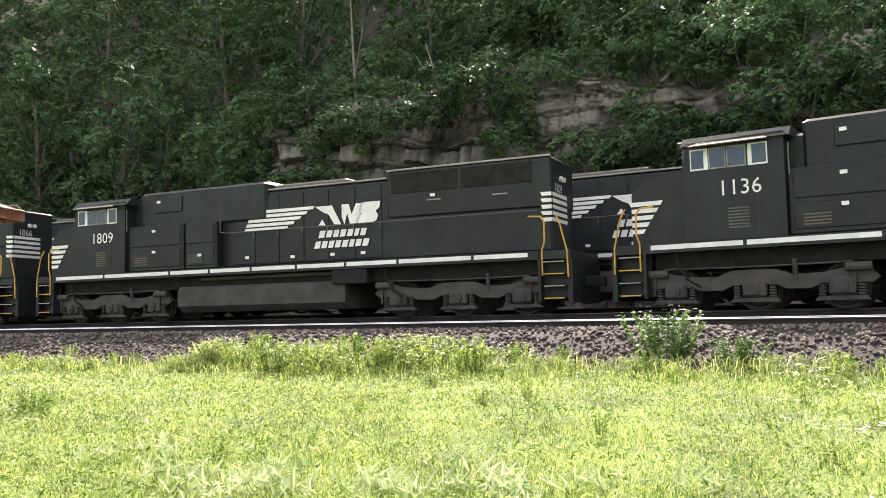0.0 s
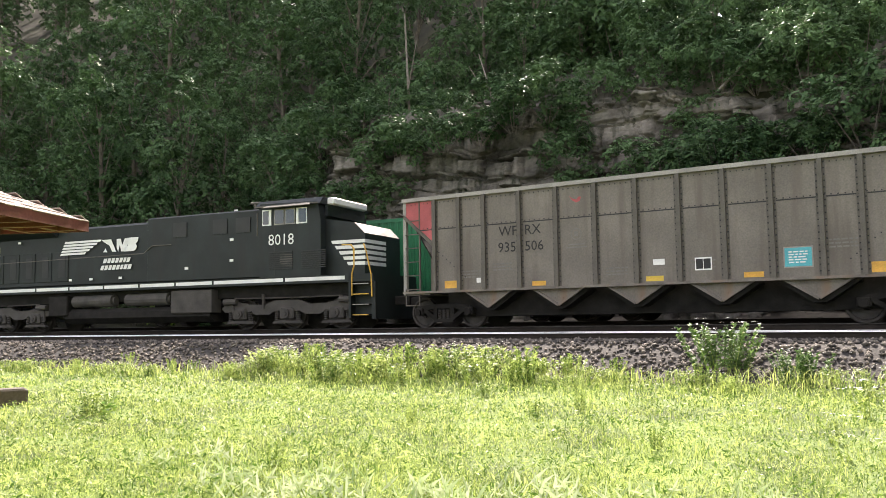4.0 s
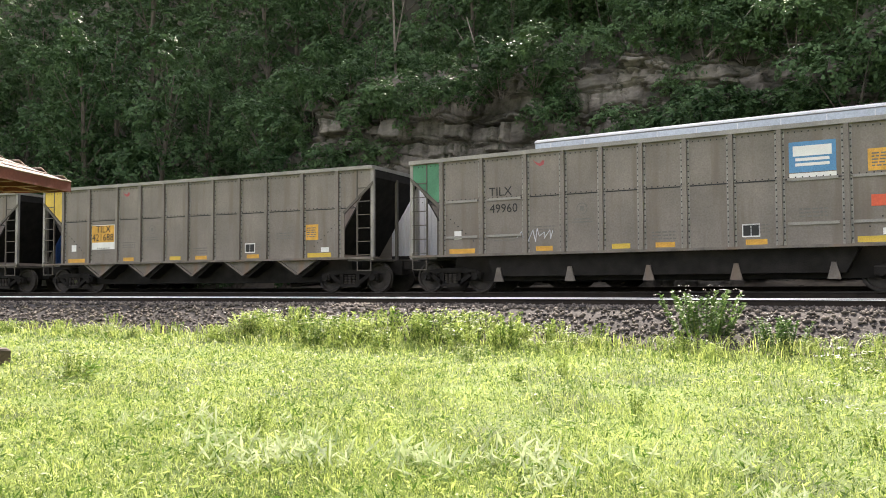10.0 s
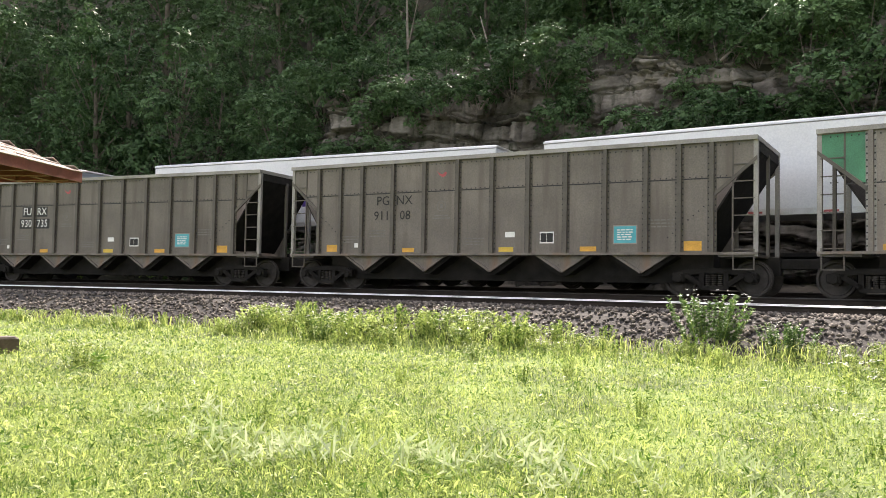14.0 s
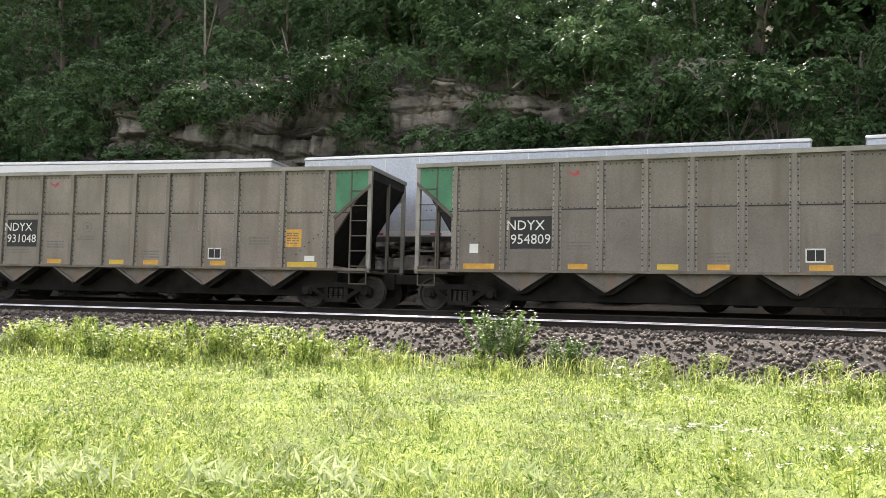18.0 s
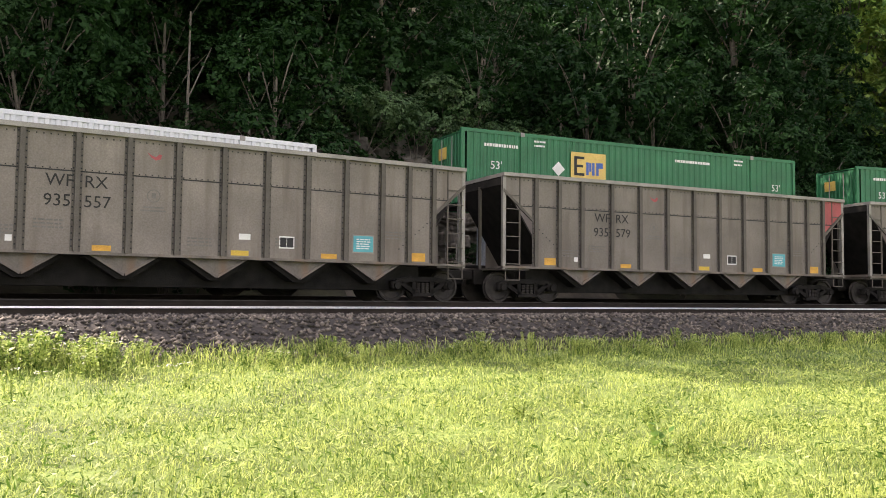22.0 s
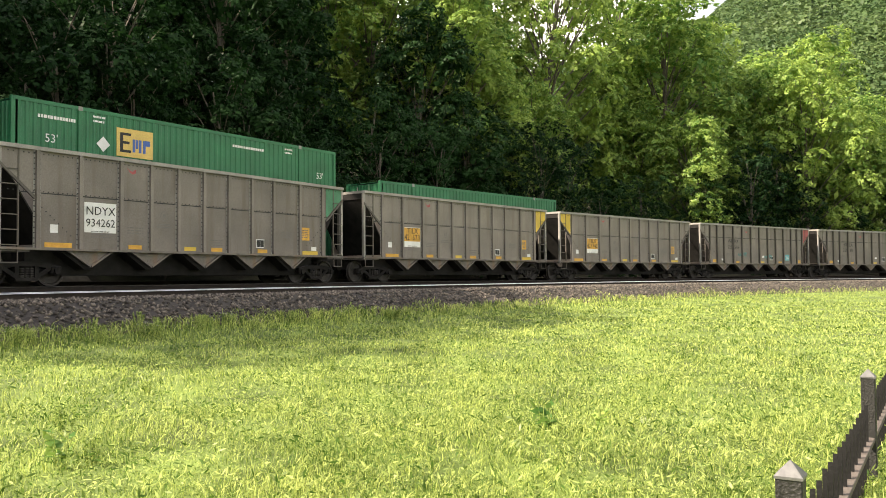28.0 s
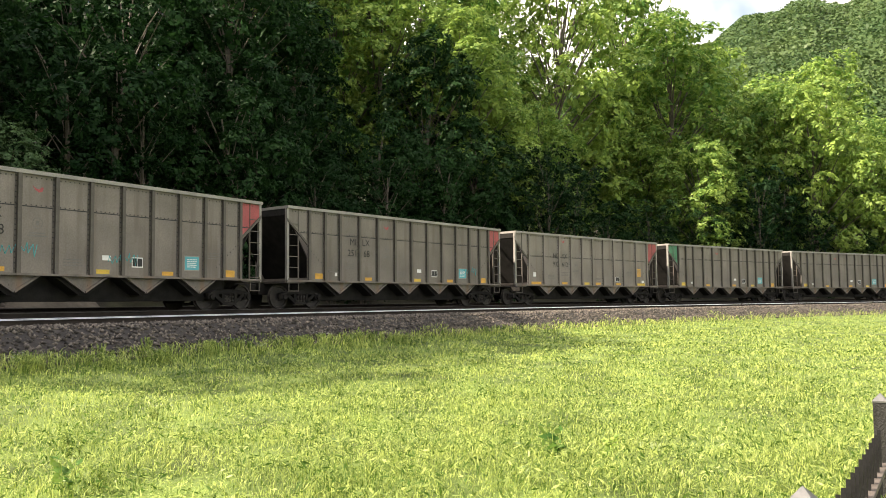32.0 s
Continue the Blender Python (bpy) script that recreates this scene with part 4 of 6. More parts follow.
            sh.box(x, x + n, -0.003, 0, z - pitch * 0.22, z + pitch * 0.22)
            x += n + 0.03
    return sh.mesh("stencil", mat)


M_STENCIL_DARK = material("worn_black_lettering", (0.018, 0.018, 0.018), 0.7, 0, 0.3, 3, 40, 0.0)
M_STENCIL = material("faded_black_stencil", (0.15, 0.14, 0.13), 0.7, 0, 0.2, 3, 40, 0.0)
STENCIL, STENCIL_SMALL, STENCIL_SMALL_WHITE = stencil(0.62, 3, 0.085, M_STENCIL, 1), stencil(0.36, 5, 0.07, M_STENCIL, 2), stencil(0.42, 5, 0.062, M_WHITE, 3)


def ring_mesh(r0, r1, mat):
    sh, n = Shape(), 28
    sh.add([(math.cos(6.2832 * i / n) * q, -0.002, math.sin(6.2832 * i / n) * q) for q in (r0, r1) for i in range(n)], [(i, (i + 1) % n, (i + 1) % n + n, i + n) for i in range(n)])
    sh.box(-0.05, 0.05, -0.003, 0, -0.06, 0.07)
    sh.box(-0.24, 0.24, -0.003, 0, -r1 - 0.14, -r1 - 0.1)
    sh.box(-0.3, 0.3, -0.003, 0, -r1 - 0.22, -r1 - 0.18)
    return sh.mesh("emblem_ring", mat)


RING = ring_mesh(0.135, 0.16, M_STENCIL)
BIRD = Shape().prism([(-0.2, 0.1), (-0.09, -0.04), (0.02, -0.1), (0.13, -0.06), (0.16, 0.04), (0.1, 0.06), (0.02, -0.02), (-0.1, 0.02)], -0.003, 0).mesh("red_emblem", M_RED)
SCRAWL = [Shape(), Shape()]
for n, sh in enumerate(SCRAWL):
    rr = random.Random(n)
    sh.pipe([(-0.55 + k * 0.085 + rr.uniform(-0.05, 0.05), -0.004, (0.13 if k % 2 else -0.13) + rr.uniform(-0.08, 0.08)) for k in range(14)], 0.012, 4)
M_SCRAWL = [material("teal_spray_paint", (0.05, 0.33, 0.33), 0.6, 0, 0.2, 3, 40, 0), material("pale_spray_paint", (0.55, 0.55, 0.6), 0.6, 0, 0.2, 3, 40, 0)]
SCRAWL = [sh.mesh("graffiti", m) for sh, m in zip(SCRAWL, M_SCRAWL)]


def hopper(style, marks, corner="", label="", extra=""):
    """A coal hopper; marks: rows of lettering; corner: the painted end panel, such as "R red"."""
    kit = HOPPER_A if style == "A" else HOPPER_B
    car = new("hopper_car")
    for m in (Matrix.Identity(4), BACK):
        part("side_sheet", kit["side_sheet"], None, car, at=m)
        part("top_chord", kit["top_chord"], None, car, at=m)
        part("side_sill", kit["side_sill"], None, car, at=m)
        for x in kit["stakes"] if m == Matrix.Identity(4) else ():
            part("side_stake", kit["side_stake"], None, car, at=Matrix.Translation((x - LONG / 2, 0, 0)))
        for e in (Matrix.Identity(4), FLIP):
            part("corner_post", kit["corner_post"], None, car, at=e @ m)
            if m == Matrix.Identity(4):
                part("ladder", kit["ladder"], None, car, at=e)
                part("corner_brace", kit["corner_brace"], None, car, at=e)
    part("seam", kit["seam"], None, car)
    for e in (Matrix.Identity(4), FLIP):
        for name in ("slope_sheet", "end_chord", "end_post", "end_platform", "coupler"):
            part(name, kit[name], None, car, at=e)
    plain = bool(marks) and marks[0][0] == "plain"
    if plain:
        part("trough", Shape().prism([(-4.9, SILL - 0.065), (4.9, SILL - 0.065), (4.6, 0.45), (-4.6, 0.45)], -HALF + 0.25, HALF - 0.25), M_UNDER, car, "long smooth grimy discharge trough")
        for k in range(5):
            part("door_arm", Shape().prism([(k * 2.2 - 4.5, 0.7), (k * 2.2 - 4.4, 0.7), (k * 2.2 - 4.3, 0.3), (k * 2.2 - 4.6, 0.3)], -HALF + 0.2, -HALF + 0.26), M_SHUTE, car)
    for k in () if plain else range(-2, 3):
        part("hopper_chute", kit["hopper_chute"], None, car, at=Matrix.Translation((k * 2.21, 0, 0)))
        part("chute_body", kit["chute_body"], None, car, at=Matrix.Translation((k * 2.21, 0, 0)))
    part("centre_sill", kit["centre_sill"], None, car)
    part("underside", kit["underside"], None, car)
    add_trucks(car, (-LONG / 2 + 1.15, LONG / 2 - 1.15), springs=True)
    if corner:
        end, tone = corner.split()
        mat = {"red": M_RED, "green": M_GREENP, "yellow": M_YELLOWP}[tone]
        o = [(0.1, HIGH - 0.04), (0.1, HIGH - 0.46), (1.06, HIGH - 1.26), (1.06, HIGH - 0.04)]
        key = "corner" + tone
        if key not in PLATES:
            PLATES[key] = Shape().prism([(x - LONG / 2, z) for x, z in o], -HALF - 0.007, -HALF).mesh("corner_panel", mat)
        part("corner_panel", PLATES[key], None, car, "faded %s painted corner panel" % tone, at=FLIP if end == "R" else None)
    gaps = [(p + q) / 2 for p, q in zip(kit["stakes"], kit["stakes"][1:])]
    if style == "A":
        spots = ((1.7, 0.42, 0.22, 1.27), (4.6, 0.42, 0.13, 1.2), (7.9, 0.46, 0.13, 1.2), (10.35, 0.46, 0.13, 1.2), (13.12, 0.46, 0.24, 1.26))
    else:
        spots = ((1.82, 0.86, 0.14, 1.19), (4.45, 0.5, 0.13, 1.2), (6.65, 0.5, 0.13, 1.2), (7.82, 0.5, 0.13, 1.2), (10.04, 0.5, 0.13, 1.2), (12.68, 0.9, 0.14, 1.19))
    for k, (x, w, h, z) in enumerate(spots):
        on_side(car, "reflector", w, h, x, z, M_ORANGE if (k + len(marks)) % 3 else M_YELLOWP)
    at, up = (9.15, 1.52) if style == "A" else (9.92, 1.48)
    on_side(car, "label_frame", 0.42, 0.32, at, up, M_WHITE)
    on_side(car, "label_plate", 0.17, 0.25, at - 0.095, up, M_BLACK, lift=0.006)
    on_side(car, "label_plate", 0.17, 0.25, at + 0.095, up, M_BLACK, lift=0.006)
    on_side(car, "white_label", 0.24, 0.24, 1.68, 1.66, M_WHITE) if style == "B" else on_side(car, "white_label", 0.14, 0.14, 2.66, 1.36, M_WHITE)
    on_side(car, "white_label", 0.3, 0.15, 8.02 if style == "A" else 12.9, 1.62 if style == "A" else 1.36, M_WHITE)
    if style == "A":
        on_side(car, "label_rim", 0.66, 0.5, 11.37, 1.57, M_CHORD)
        on_side(car, "teal_label", 0.6, 0.44, 11.37, 1.57, M_TEAL, lift=0.006)
        tagged(part("label_print", STENCIL_SMALL_WHITE, None, car, at=Matrix.Translation((11.37 - LONG / 2, -HALF - 0.015, 1.57))), kind="stuff")
    else:
        lx, lz = (12.74, 2.98) if plain else (12.38, 1.93)
        on_side(car, "orange_label", 0.52, 0.5, lx, lz, M_ORANGE)
        tagged(part("label_print", STENCIL_SMALL, None, car, at=Matrix.Translation((lx - LONG / 2, -HALF - 0.009, lz))), kind="stuff")
    part("emblem_ring", RING, None, car, at=Matrix.Translation((5.75 - LONG / 2, -HALF - 0.004, 2.5)) if style == "A" else Matrix.Translation((5.57 - LONG / 2, -HALF - 0.004, 2.24)))
    part("red_emblem", BIRD, None, car, at=Matrix.Translation(((5.76 if style == "A" else 4.32) - LONG / 2, -HALF - 0.004, 3.46 if style == "A" else 3.58)))
    for k, z in ((2, SILL + 0.62), (5, SILL + 0.34), (7, SILL + 0.42), (1, SILL + 0.45), (len(gaps) - 2, SILL + 0.75)):
        tagged(part("stencil", STENCIL, None, car, at=Matrix.Translation((gaps[k] - LONG / 2, -HALF - 0.004, z))), kind="stuff")
    for row in marks:
        kind = row[0]
        if kind == "split":
            for text, x, z in ((row[1], 3.66, 2.71), (row[2], 4.44, 2.71), (row[3], 3.62, 2.25), (row[4], 4.48, 2.25)):
                text_on(car, text, 0.4, x, z, M_STENCIL_DARK if row[5] == "black" else M_WHITE)
                if row[5] != "black":
                    on_side(car, "number_panel", 0.56 if len(text) < 3 else 0.74, 0.38, x, z, M_BLACK)
        elif kind == "panel":
            on_side(car, "number_panel", 1.1, 0.84, 3.22, 2.06, M_BLACK)
            text_on(car, row[1], 0.36, 3.08, 2.24, M_WHITE)
            text_on(car, row[2], 0.36, 3.22, 1.88, M_WHITE)
        elif kind == "pale":
            on_side(car, "number_panel", 1.1, 0.9, 3.2, 2.05, M_WHITE)
            text_on(car, row[1], 0.36, 3.2, 2.24, M_BLACK)
            text_on(car, row[2], 0.34, 3.2, 1.88, M_BLACK)
        elif kind == "plain":
            text_on(car, row[1], 0.36, 3.1, 2.84, M_BLACK)
            text_on(car, row[2], 0.36, 3.2, 2.36, M_BLACK)
            on_side(car, "red_label", 0.42, 0.26, 12.74, 2.06, M_ORANGERED)
            for x in (1.8, 3.2, 11.32, 12.72):
                for z in (2.64, 1.6):
                    on_side(car, "door_batten", 1.1, 0.07, x, z, M_CHORD, lift=0.03)
            on_side(car, "blue_sign", 1.02, 0.72, 11.32, 3.16, M_SIGNBLUE)
            on_side(car, "white_sign_base", 1.02, 0.16, 11.32, 2.7, M_WHITE)
            for q in range(3):
                on_side(car, "white_sign_bar", 0.74 if q else 0.84, 0.24 if q == 0 else 0.07, 11.32, 3.3 - (0, 0.2, 0.32)[q], M_WHITE, lift=0.008)
        elif kind == "orange":
            on_side(car, "number_panel", 1.16, 0.9, 3.18, 2.04, M_WHITE)
            on_side(car, "number_panel", 1.12, 0.62, 3.18, 2.16, M_ORANGE, lift=0.006)
            text_on(car, row[1], 0.36, 3.2, 2.32, M_BLACK, 0.022)
            text_on(car, row[2], 0.36, 3.18, 2.02, M_BLACK, 0.022)
    return tagged(car, label, "freight car", "coal train cars")


def mark_rows(code, number, style):
    if style == "split":
        return [("split", code[:2], code[2:], number[:3], number[3:], "white")]
    if style == "dark":
        return [("split", code[:2], code[2:], number[:3], number[3:], "black")]
    return [(style, code, number)]


COAL = [(-1, "WFRX", "935506", "dark", "L red"), (0, "FURX", "932317", "split", "R red"), (1, "FURX", "939533", "dark", ""), (2, "NDYX", "931028", "panel", "L green"),
        (3, "TILX", "421688", "orange", "L yellow"), (4, "TILX", "49960", "plain", "L green"), (5, "NDYX", "931005", "panel", "R green"), (6, "FURX", "930735", "split", "L red"),
        (7, "PGNX", "91108", "dark", ""), (8, "NDYX", "931056", "panel", "L green"), (9, "FURX", "930782", "split", "R red"), (10, "NDYX", "931048", "panel", "R green"),
        (11, "NDYX", "954809", "panel", "L green"), (12, "FURX", "930900", "split", "R red"), (13, "PGNX", "41125", "dark", ""), (14, "TILX", "421731", "orange", "L yellow"),
        (15, "WFRX", "935557", "dark", "L red"), (16, "WFRX", "935579", "dark", "R red"), (17, "FURX", "931464", "dark", "R red"), (18, "TILX", "421765", "orange", "R yellow"),
        (19, "NDYX", "934278", "pale", "R green"), (20, "NDYX", "", "pale", "L green"), (21, "NDYX", "934262", "pale", "R green"), (22, "TILX", "421673", "orange", "R yellow"),
        (23, "TILX", "421743", "orange", "L yellow"), (24, "WFRX", "935558", "dark", "R red"), (25, "MILX", "25168", "dark", "R red"), (26, "NDYX", "932612", "dark", "R red"),
        (27, "", "", "", "L green"), (28, "", "", "", ""), (29, "", "", "", "R red"), (30, "", "", "", ""), (31, "", "", "", "")]
MOVERS = []
for n, code, number, style, corner in COAL:
    marks = mark_rows(code, number, style) if style else []
    tone = {"R": "at one end", "L": "at one end"}.get(corner[:1], "")
    label = "weathered grey ribbed coal hopper car" + (" with a faded %s corner panel" % corner.split()[1] if corner else " with plain grey ends")
    car = hopper("B" if code in ("TILX", "NDYX") else "A", marks, corner, label)
    for x, z, k in {24: ((5.2, 1.75, 0), (8.6, 1.6, 0)), 17: ((6.4, 1.7, 1), (3.2, 1.5, 1)), 4: ((4.2, 1.6, 1),), 25: ((12.0, 1.7, 0),), 20: ((6.0, 1.6, 1),)}.get(n, ()):
        part("graffiti", SCRAWL[k], None, car, "sprayed graffiti scrawl", at=Matrix.Translation((x - LONG / 2, -HALF - 0.004, z)))
    MOVERS.append((car, "near", 16.2 * n + LONG / 2, 16.2))


# ---- locomotives ----
def loco_truck(sh_frame):
    sh_frame.prism([(-2.75, 0.72), (-2.5, 0.96), (-2.25, 1.0), (-1.6, 0.86), (-0.9, 0.84), (-0.5, 0.98), (0.5, 0.98), (0.9, 0.84), (1.6, 0.86), (2.25, 1.0), (2.5, 0.96), (2.75, 0.72),
                    (2.6, 0.6), (1.5, 0.6), (1.3, 0.5), (0.75, 0.5), (0.5, 0.62), (-0.5, 0.62), (-0.75, 0.5), (-1.3, 0.5), (-1.5, 0.6), (-2.6, 0.6)], -1.2, -1.04)
    for x in (-1.95, 0, 1.95):
        sh_frame.soft_box(x - 0.28, x + 0.28, -1.26, -1.04, 0.32, 0.74, 0.05)
        sh_frame.tube((x, -1.33, 0.53), (x, -1.2, 0.53), 0.15, 12)
        sh_frame.tube((x, -1.36, 0.53), (x, -1.3, 0.53), 0.07, 8)
        sh_frame.prism([(x - 0.6, 0.2), (x + 0.6, 0.2), (x + 0.5, 0.3), (x - 0.5, 0.3)], -1.2, -1.06)
        for dx in (-0.42, 0.42):
            for q in range(5):
                sh_frame.tube((x + dx, -1.16, 0.32 + q * 0.07), (x + dx, -1.16, 0.36 + q * 0.07), 0.085, 8)
    for x in (-2.35, 2.35):
        sh_frame.tube((x - 0.3, -1.24, 0.96), (x + 0.25, -1.24, 0.96), 0.11, 10)
        sh_frame.tube((x - 0.1, -1.24, 0.96), (x - 0.15, -1.22, 0.4), 0.04, 6)
    sh_frame.pipe([(-2.2, -1.22, 1.08), (-0.6, -1.22, 1.06), (0.6, -1.22, 1.06), (2.2, -1.22, 1.08)], 0.025)
    sh_frame.tube((0.95, -1.24, 1.2), (0.95, -1.18, 0.7), 0.06, 8)
    return sh_frame.mesh("side_frame", M_TRUCK)


M_TRUCK = material("dusty_truck_iron", (0.055, 0.05, 0.045), 0.85, 0.0, 0.35, 2, 30, 0.3)
LOCO_FRAME = loco_truck(Shape())


def slanted(w, h, lean, mat, y=0.0):
    return Shape().prism([(-w / 2 - lean / 2, -h / 2), (w / 2 - lean / 2, -h / 2), (w / 2 + lean / 2, h / 2), (-w / 2 + lean / 2, h / 2)], -0.004, y).mesh("white_mark", mat)


def loco(length, number, left_cab, style, label):
    """x runs from the cab's end to the other one; left_cab: the cab leads to the left."""
    base = new("locomotive")
    turn = Matrix.Translation((-length / 2, 0, 0)) if left_cab else Matrix.Translation((length / 2, 0, 0)) @ FLIP
    sgn = 1 if left_cab else -1

    def put(name, shape, mat, lab="", parent=None):
        # the upper works stand a little lower than they are drawn
        if shape.v:
            shape.v = [(x, y, z if z < 1.75 else 1.74 + (z - 1.74) * 0.86) for x, y, z in shape.v]
        return part(name, shape, mat, parent or base, lab, at=turn)

    def mark(name, mesh, x, z, y, lab="", shift=0.0):
        xx = x - length / 2 if left_cab else length / 2 - x
        return part(name, mesh, None, base, lab, at=Matrix.Translation((xx + shift, y - 0.004, z)))

    L = length
    put("deck", Shape().box(0.25, L - 0.25, -1.5, 1.5, 1.5, 1.74), M_LOCO)
    put("frame_sill", Shape().box(1.3, L - 1.3, -1.1, 1.1, 1.1, 1.5), M_UNDER)
    # cab, nose and hood
    put("nose", Shape().prism([(0.72, 1.74), (0.72, 3.3), (1.1, 3.72), (2.3, 3.95), (2.3, 1.74)], -1.2, 1.2), M_LOCO)
    cab = put("cab", Shape().prism([(2.2, 1.74), (2.2, 3.85), (2.32, 4.6), (4.65, 4.65), (4.65, 1.74)], -1.52, 1.52), M_LOCO)
    put("cab_roof", Shape().sweep([(-1.6, 4.5), (1.6, 4.5), (1.35, 4.78), (-1.35, 4.78)], 2.2, 4.8), M_LOCO)
    put("sun_visor", Shape().add([(2.6, -1.54, 4.55), (4.2, -1.54, 4.55), (4.35, -1.8, 4.42), (2.45, -1.8, 4.42), (2.6, -1.54, 4.58), (4.2, -1.54, 4.58), (4.35, -1.8, 4.45), (2.45, -1.8, 4.45)],
                                 [(0, 1, 2, 3), (7, 6, 5, 4), (0, 4, 5, 1), (1, 5, 6, 2), (2, 6, 7, 3), (3, 7, 4, 0)]), M_TRUCK)
    lights = ((2.42, 2.86), (2.88, 3.3), (3.32, 3.78), (3.82, 4.28)) if style != "GE" else ((2.72, 3.15), (3.19, 3.6), (3.62, 4.04), (4.16, 4.52))
    for k, (x0, x1) in enumerate(lights):
        w = put("window", Shape().box(x0, x1, -1.54, -1.5, 3.78, 4.4), M_CHORD if k in (1, 2) else M_WHITE, "white-framed cab side window")
        part("pane", Shape().box(x0 + (0.1 if k == 3 else 0.03), x1 - (0.1 if k == 0 else 0.03), -1.548, -1.51, 3.535, 3.99), M_GLASS, w)
    for q in range(7):
        put("cab_louvre", Shape().box(3.3, 3.8, -1.53, -1.515, 2.05 + q * 0.09, 2.09 + q * 0.09), M_RIB)
    put("cab_door_seam", Shape().box(4.0, 4.03, -1.527, -1.515, 1.8, 3.7), M_BLACK)
    put("grab_iron", Shape().pipe([(4.75, -1.52, 3.4), (4.75, -1.52, 4.3)], 0.02), M_RIB)
    put("gutter", Shape().box(2.25, 4.75, -1.62, -1.58, 4.5, 4.55), M_RIB)
    put("windshield", Shape().box(2.12, 2.24, -1.2, 1.2, 4.05, 4.5), M_GLASS)
    put("number_box", Shape().soft_box(1.95, 2.25, -1.1, 1.1, 4.5, 4.78, 0.04), M_WHITE if not left_cab else M_LOCO)
    put("horn", Shape().tube((5.6, -0.5, 4.6), (5.6, -0.5, 4.95), 0.05).tube((5.4, -0.5, 4.93), (5.8, -0.5, 4.93), 0.05), M_RIB)
    tail = L - 0.85
    if style == "GE":
        put("engine_hood", Shape().soft_box(4.6, tail, -1.02, 1.02, 1.74, 4.42, 0.1), M_LOCO)
        put("electrical_cabinet", Shape().soft_box(4.6, 9.8, -1.42, 1.42, 1.74, 4.5, 0.06), M_LOCO)
        put("radiator_wing", Shape().sweep([(-1.05, 4.05), (-1.5, 4.35), (-1.5, 4.6), (-1.3, 4.74), (1.3, 4.74), (1.5, 4.6), (1.5, 4.35), (1.05, 4.05)], L - 6.6, tail + 0.1), M_LOCO)
        for x in (5.1, 6.1, 7.9):
            put("intake_grille", Shape().box(x, x + 0.62, -1.45, -1.42, 3.6, 4.2), M_BLACK)
        for x in (2.0, 3.3):
            for q in range(9):
                put("louvre", Shape().box(x, x + 0.95, -1.545, -1.52, 2.05 + q * 0.08, 2.09 + q * 0.08), M_BLACK)
        for q in range(6):
            put("hood_door", Shape().soft_box(L - 7.2 + q * 0.92, L - 6.4 + q * 0.92, -1.05, -1.0, 2.0, 3.35, 0.015), M_LOCO)
            put("door_louvre", Shape().box(L - 7.05 + q * 0.92, L - 6.7 + q * 0.92, -1.06, -1.04, 2.2, 3.15), M_BLACK)
        logo_x, pipe_z = 13.0, 3.0
    else:
        put("engine_hood", Shape().soft_box(4.6, tail, -1.0, 1.0, 1.74, 4.62, 0.08), M_LOCO)
        put("electrical_cabinet", Shape().soft_box(4.65, 7.15, -1.38, 1.38, 1.74, 3.6, 0.05), M_LOCO)
        put("air_filter_box", Shape().soft_box(7.2, 8.55, -1.36, 1.36, 1.74, 3.58, 0.05), M_LOCO)
        put("blower_housing", Shape().soft_box(5.0, 10.4, -1.12, 1.12, 3.5, 4.96, 0.08), M_LOCO)
        put("roof_hatch", Shape().soft_box(5.7, 6.9, -1.17, -1.05, 4.1, 4.74, 0.02), M_LOCO)
        put("roof_hatch", Shape().soft_box(8.8, 10.2, -0.7, 0.7, 4.9, 5.05, 0.04), M_LOCO)
        if number == "1136":
            put("radiator_wing", Shape().sweep([(-1.0, 3.6), (-1.02, 3.75), (-1.4, 4.45), (-1.42, 4.72), (-1.2, 4.98), (1.2, 4.98), (1.42, 4.72), (1.4, 4.45), (1.02, 3.75), (1.0, 3.6)], L - 8.0, tail + 0.05), M_LOCO)
            put("roof_walk", Shape().box(11.4, L - 8.1, -1.0, -0.6, 4.62, 4.68), M_CHORD)
        else:
            put("radiator_section", Shape().soft_box(14.85, tail + 0.02, -1.06, 1.06, 3.2, 4.86, 0.05), M_LOCO)
            put("roof_edge", Shape().box(10.2, 14.8, -1.02, -0.9, 4.62, 4.68), M_CHORD)
            put("roof_edge", Shape().box(14.85, tail, -1.08, -0.96, 4.86, 4.92), M_CHORD)
            for x in (15.0, 17.3):
                put("radiator_screen", Shape().soft_box(x, x + 2.2, -1.08, -1.05, 4.05, 4.75, 0.01), M_UNDER)
        put("dynamic_brake_hatch", Shape().soft_box(10.6, 13.4, -0.95, 0.95, 4.6, 4.82, 0.06), M_RIB)
        for z in (1.9, 2.75):
            put("access_panel", Shape().soft_box(4.8, 7.05, -1.41, -1.37, z, z + 0.72, 0.015), M_LOCO)
            put("access_panel", Shape().soft_box(7.3, 8.45, -1.39, -1.35, z, z + 0.72, 0.015), M_LOCO)
        for x in (5.0, 7.4):
            for q in range(4):
                put("louvre", Shape().box(x, x + 0.6, -1.42, -1.4, 2.0 + q * 0.09, 2.04 + q * 0.09), M_RIB)
        for q in range(6):
            put("hood_door", Shape().soft_box(9.0 + q * 0.95, 9.88 + q * 0.95, -1.03, -0.99, 1.85, 4.45, 0.015), M_LOCO)
            put("door_latch", Shape().box(9.82 + q * 0.95, 9.86 + q * 0.95, -1.05, -1.03, 2.9, 3.1), M_RIB)
        for x in (16.2, 18.3):
            put("grab_iron", Shape().box(x, x + 0.45, -1.09, -1.06, 3.72, 3.76), M_CHORD)
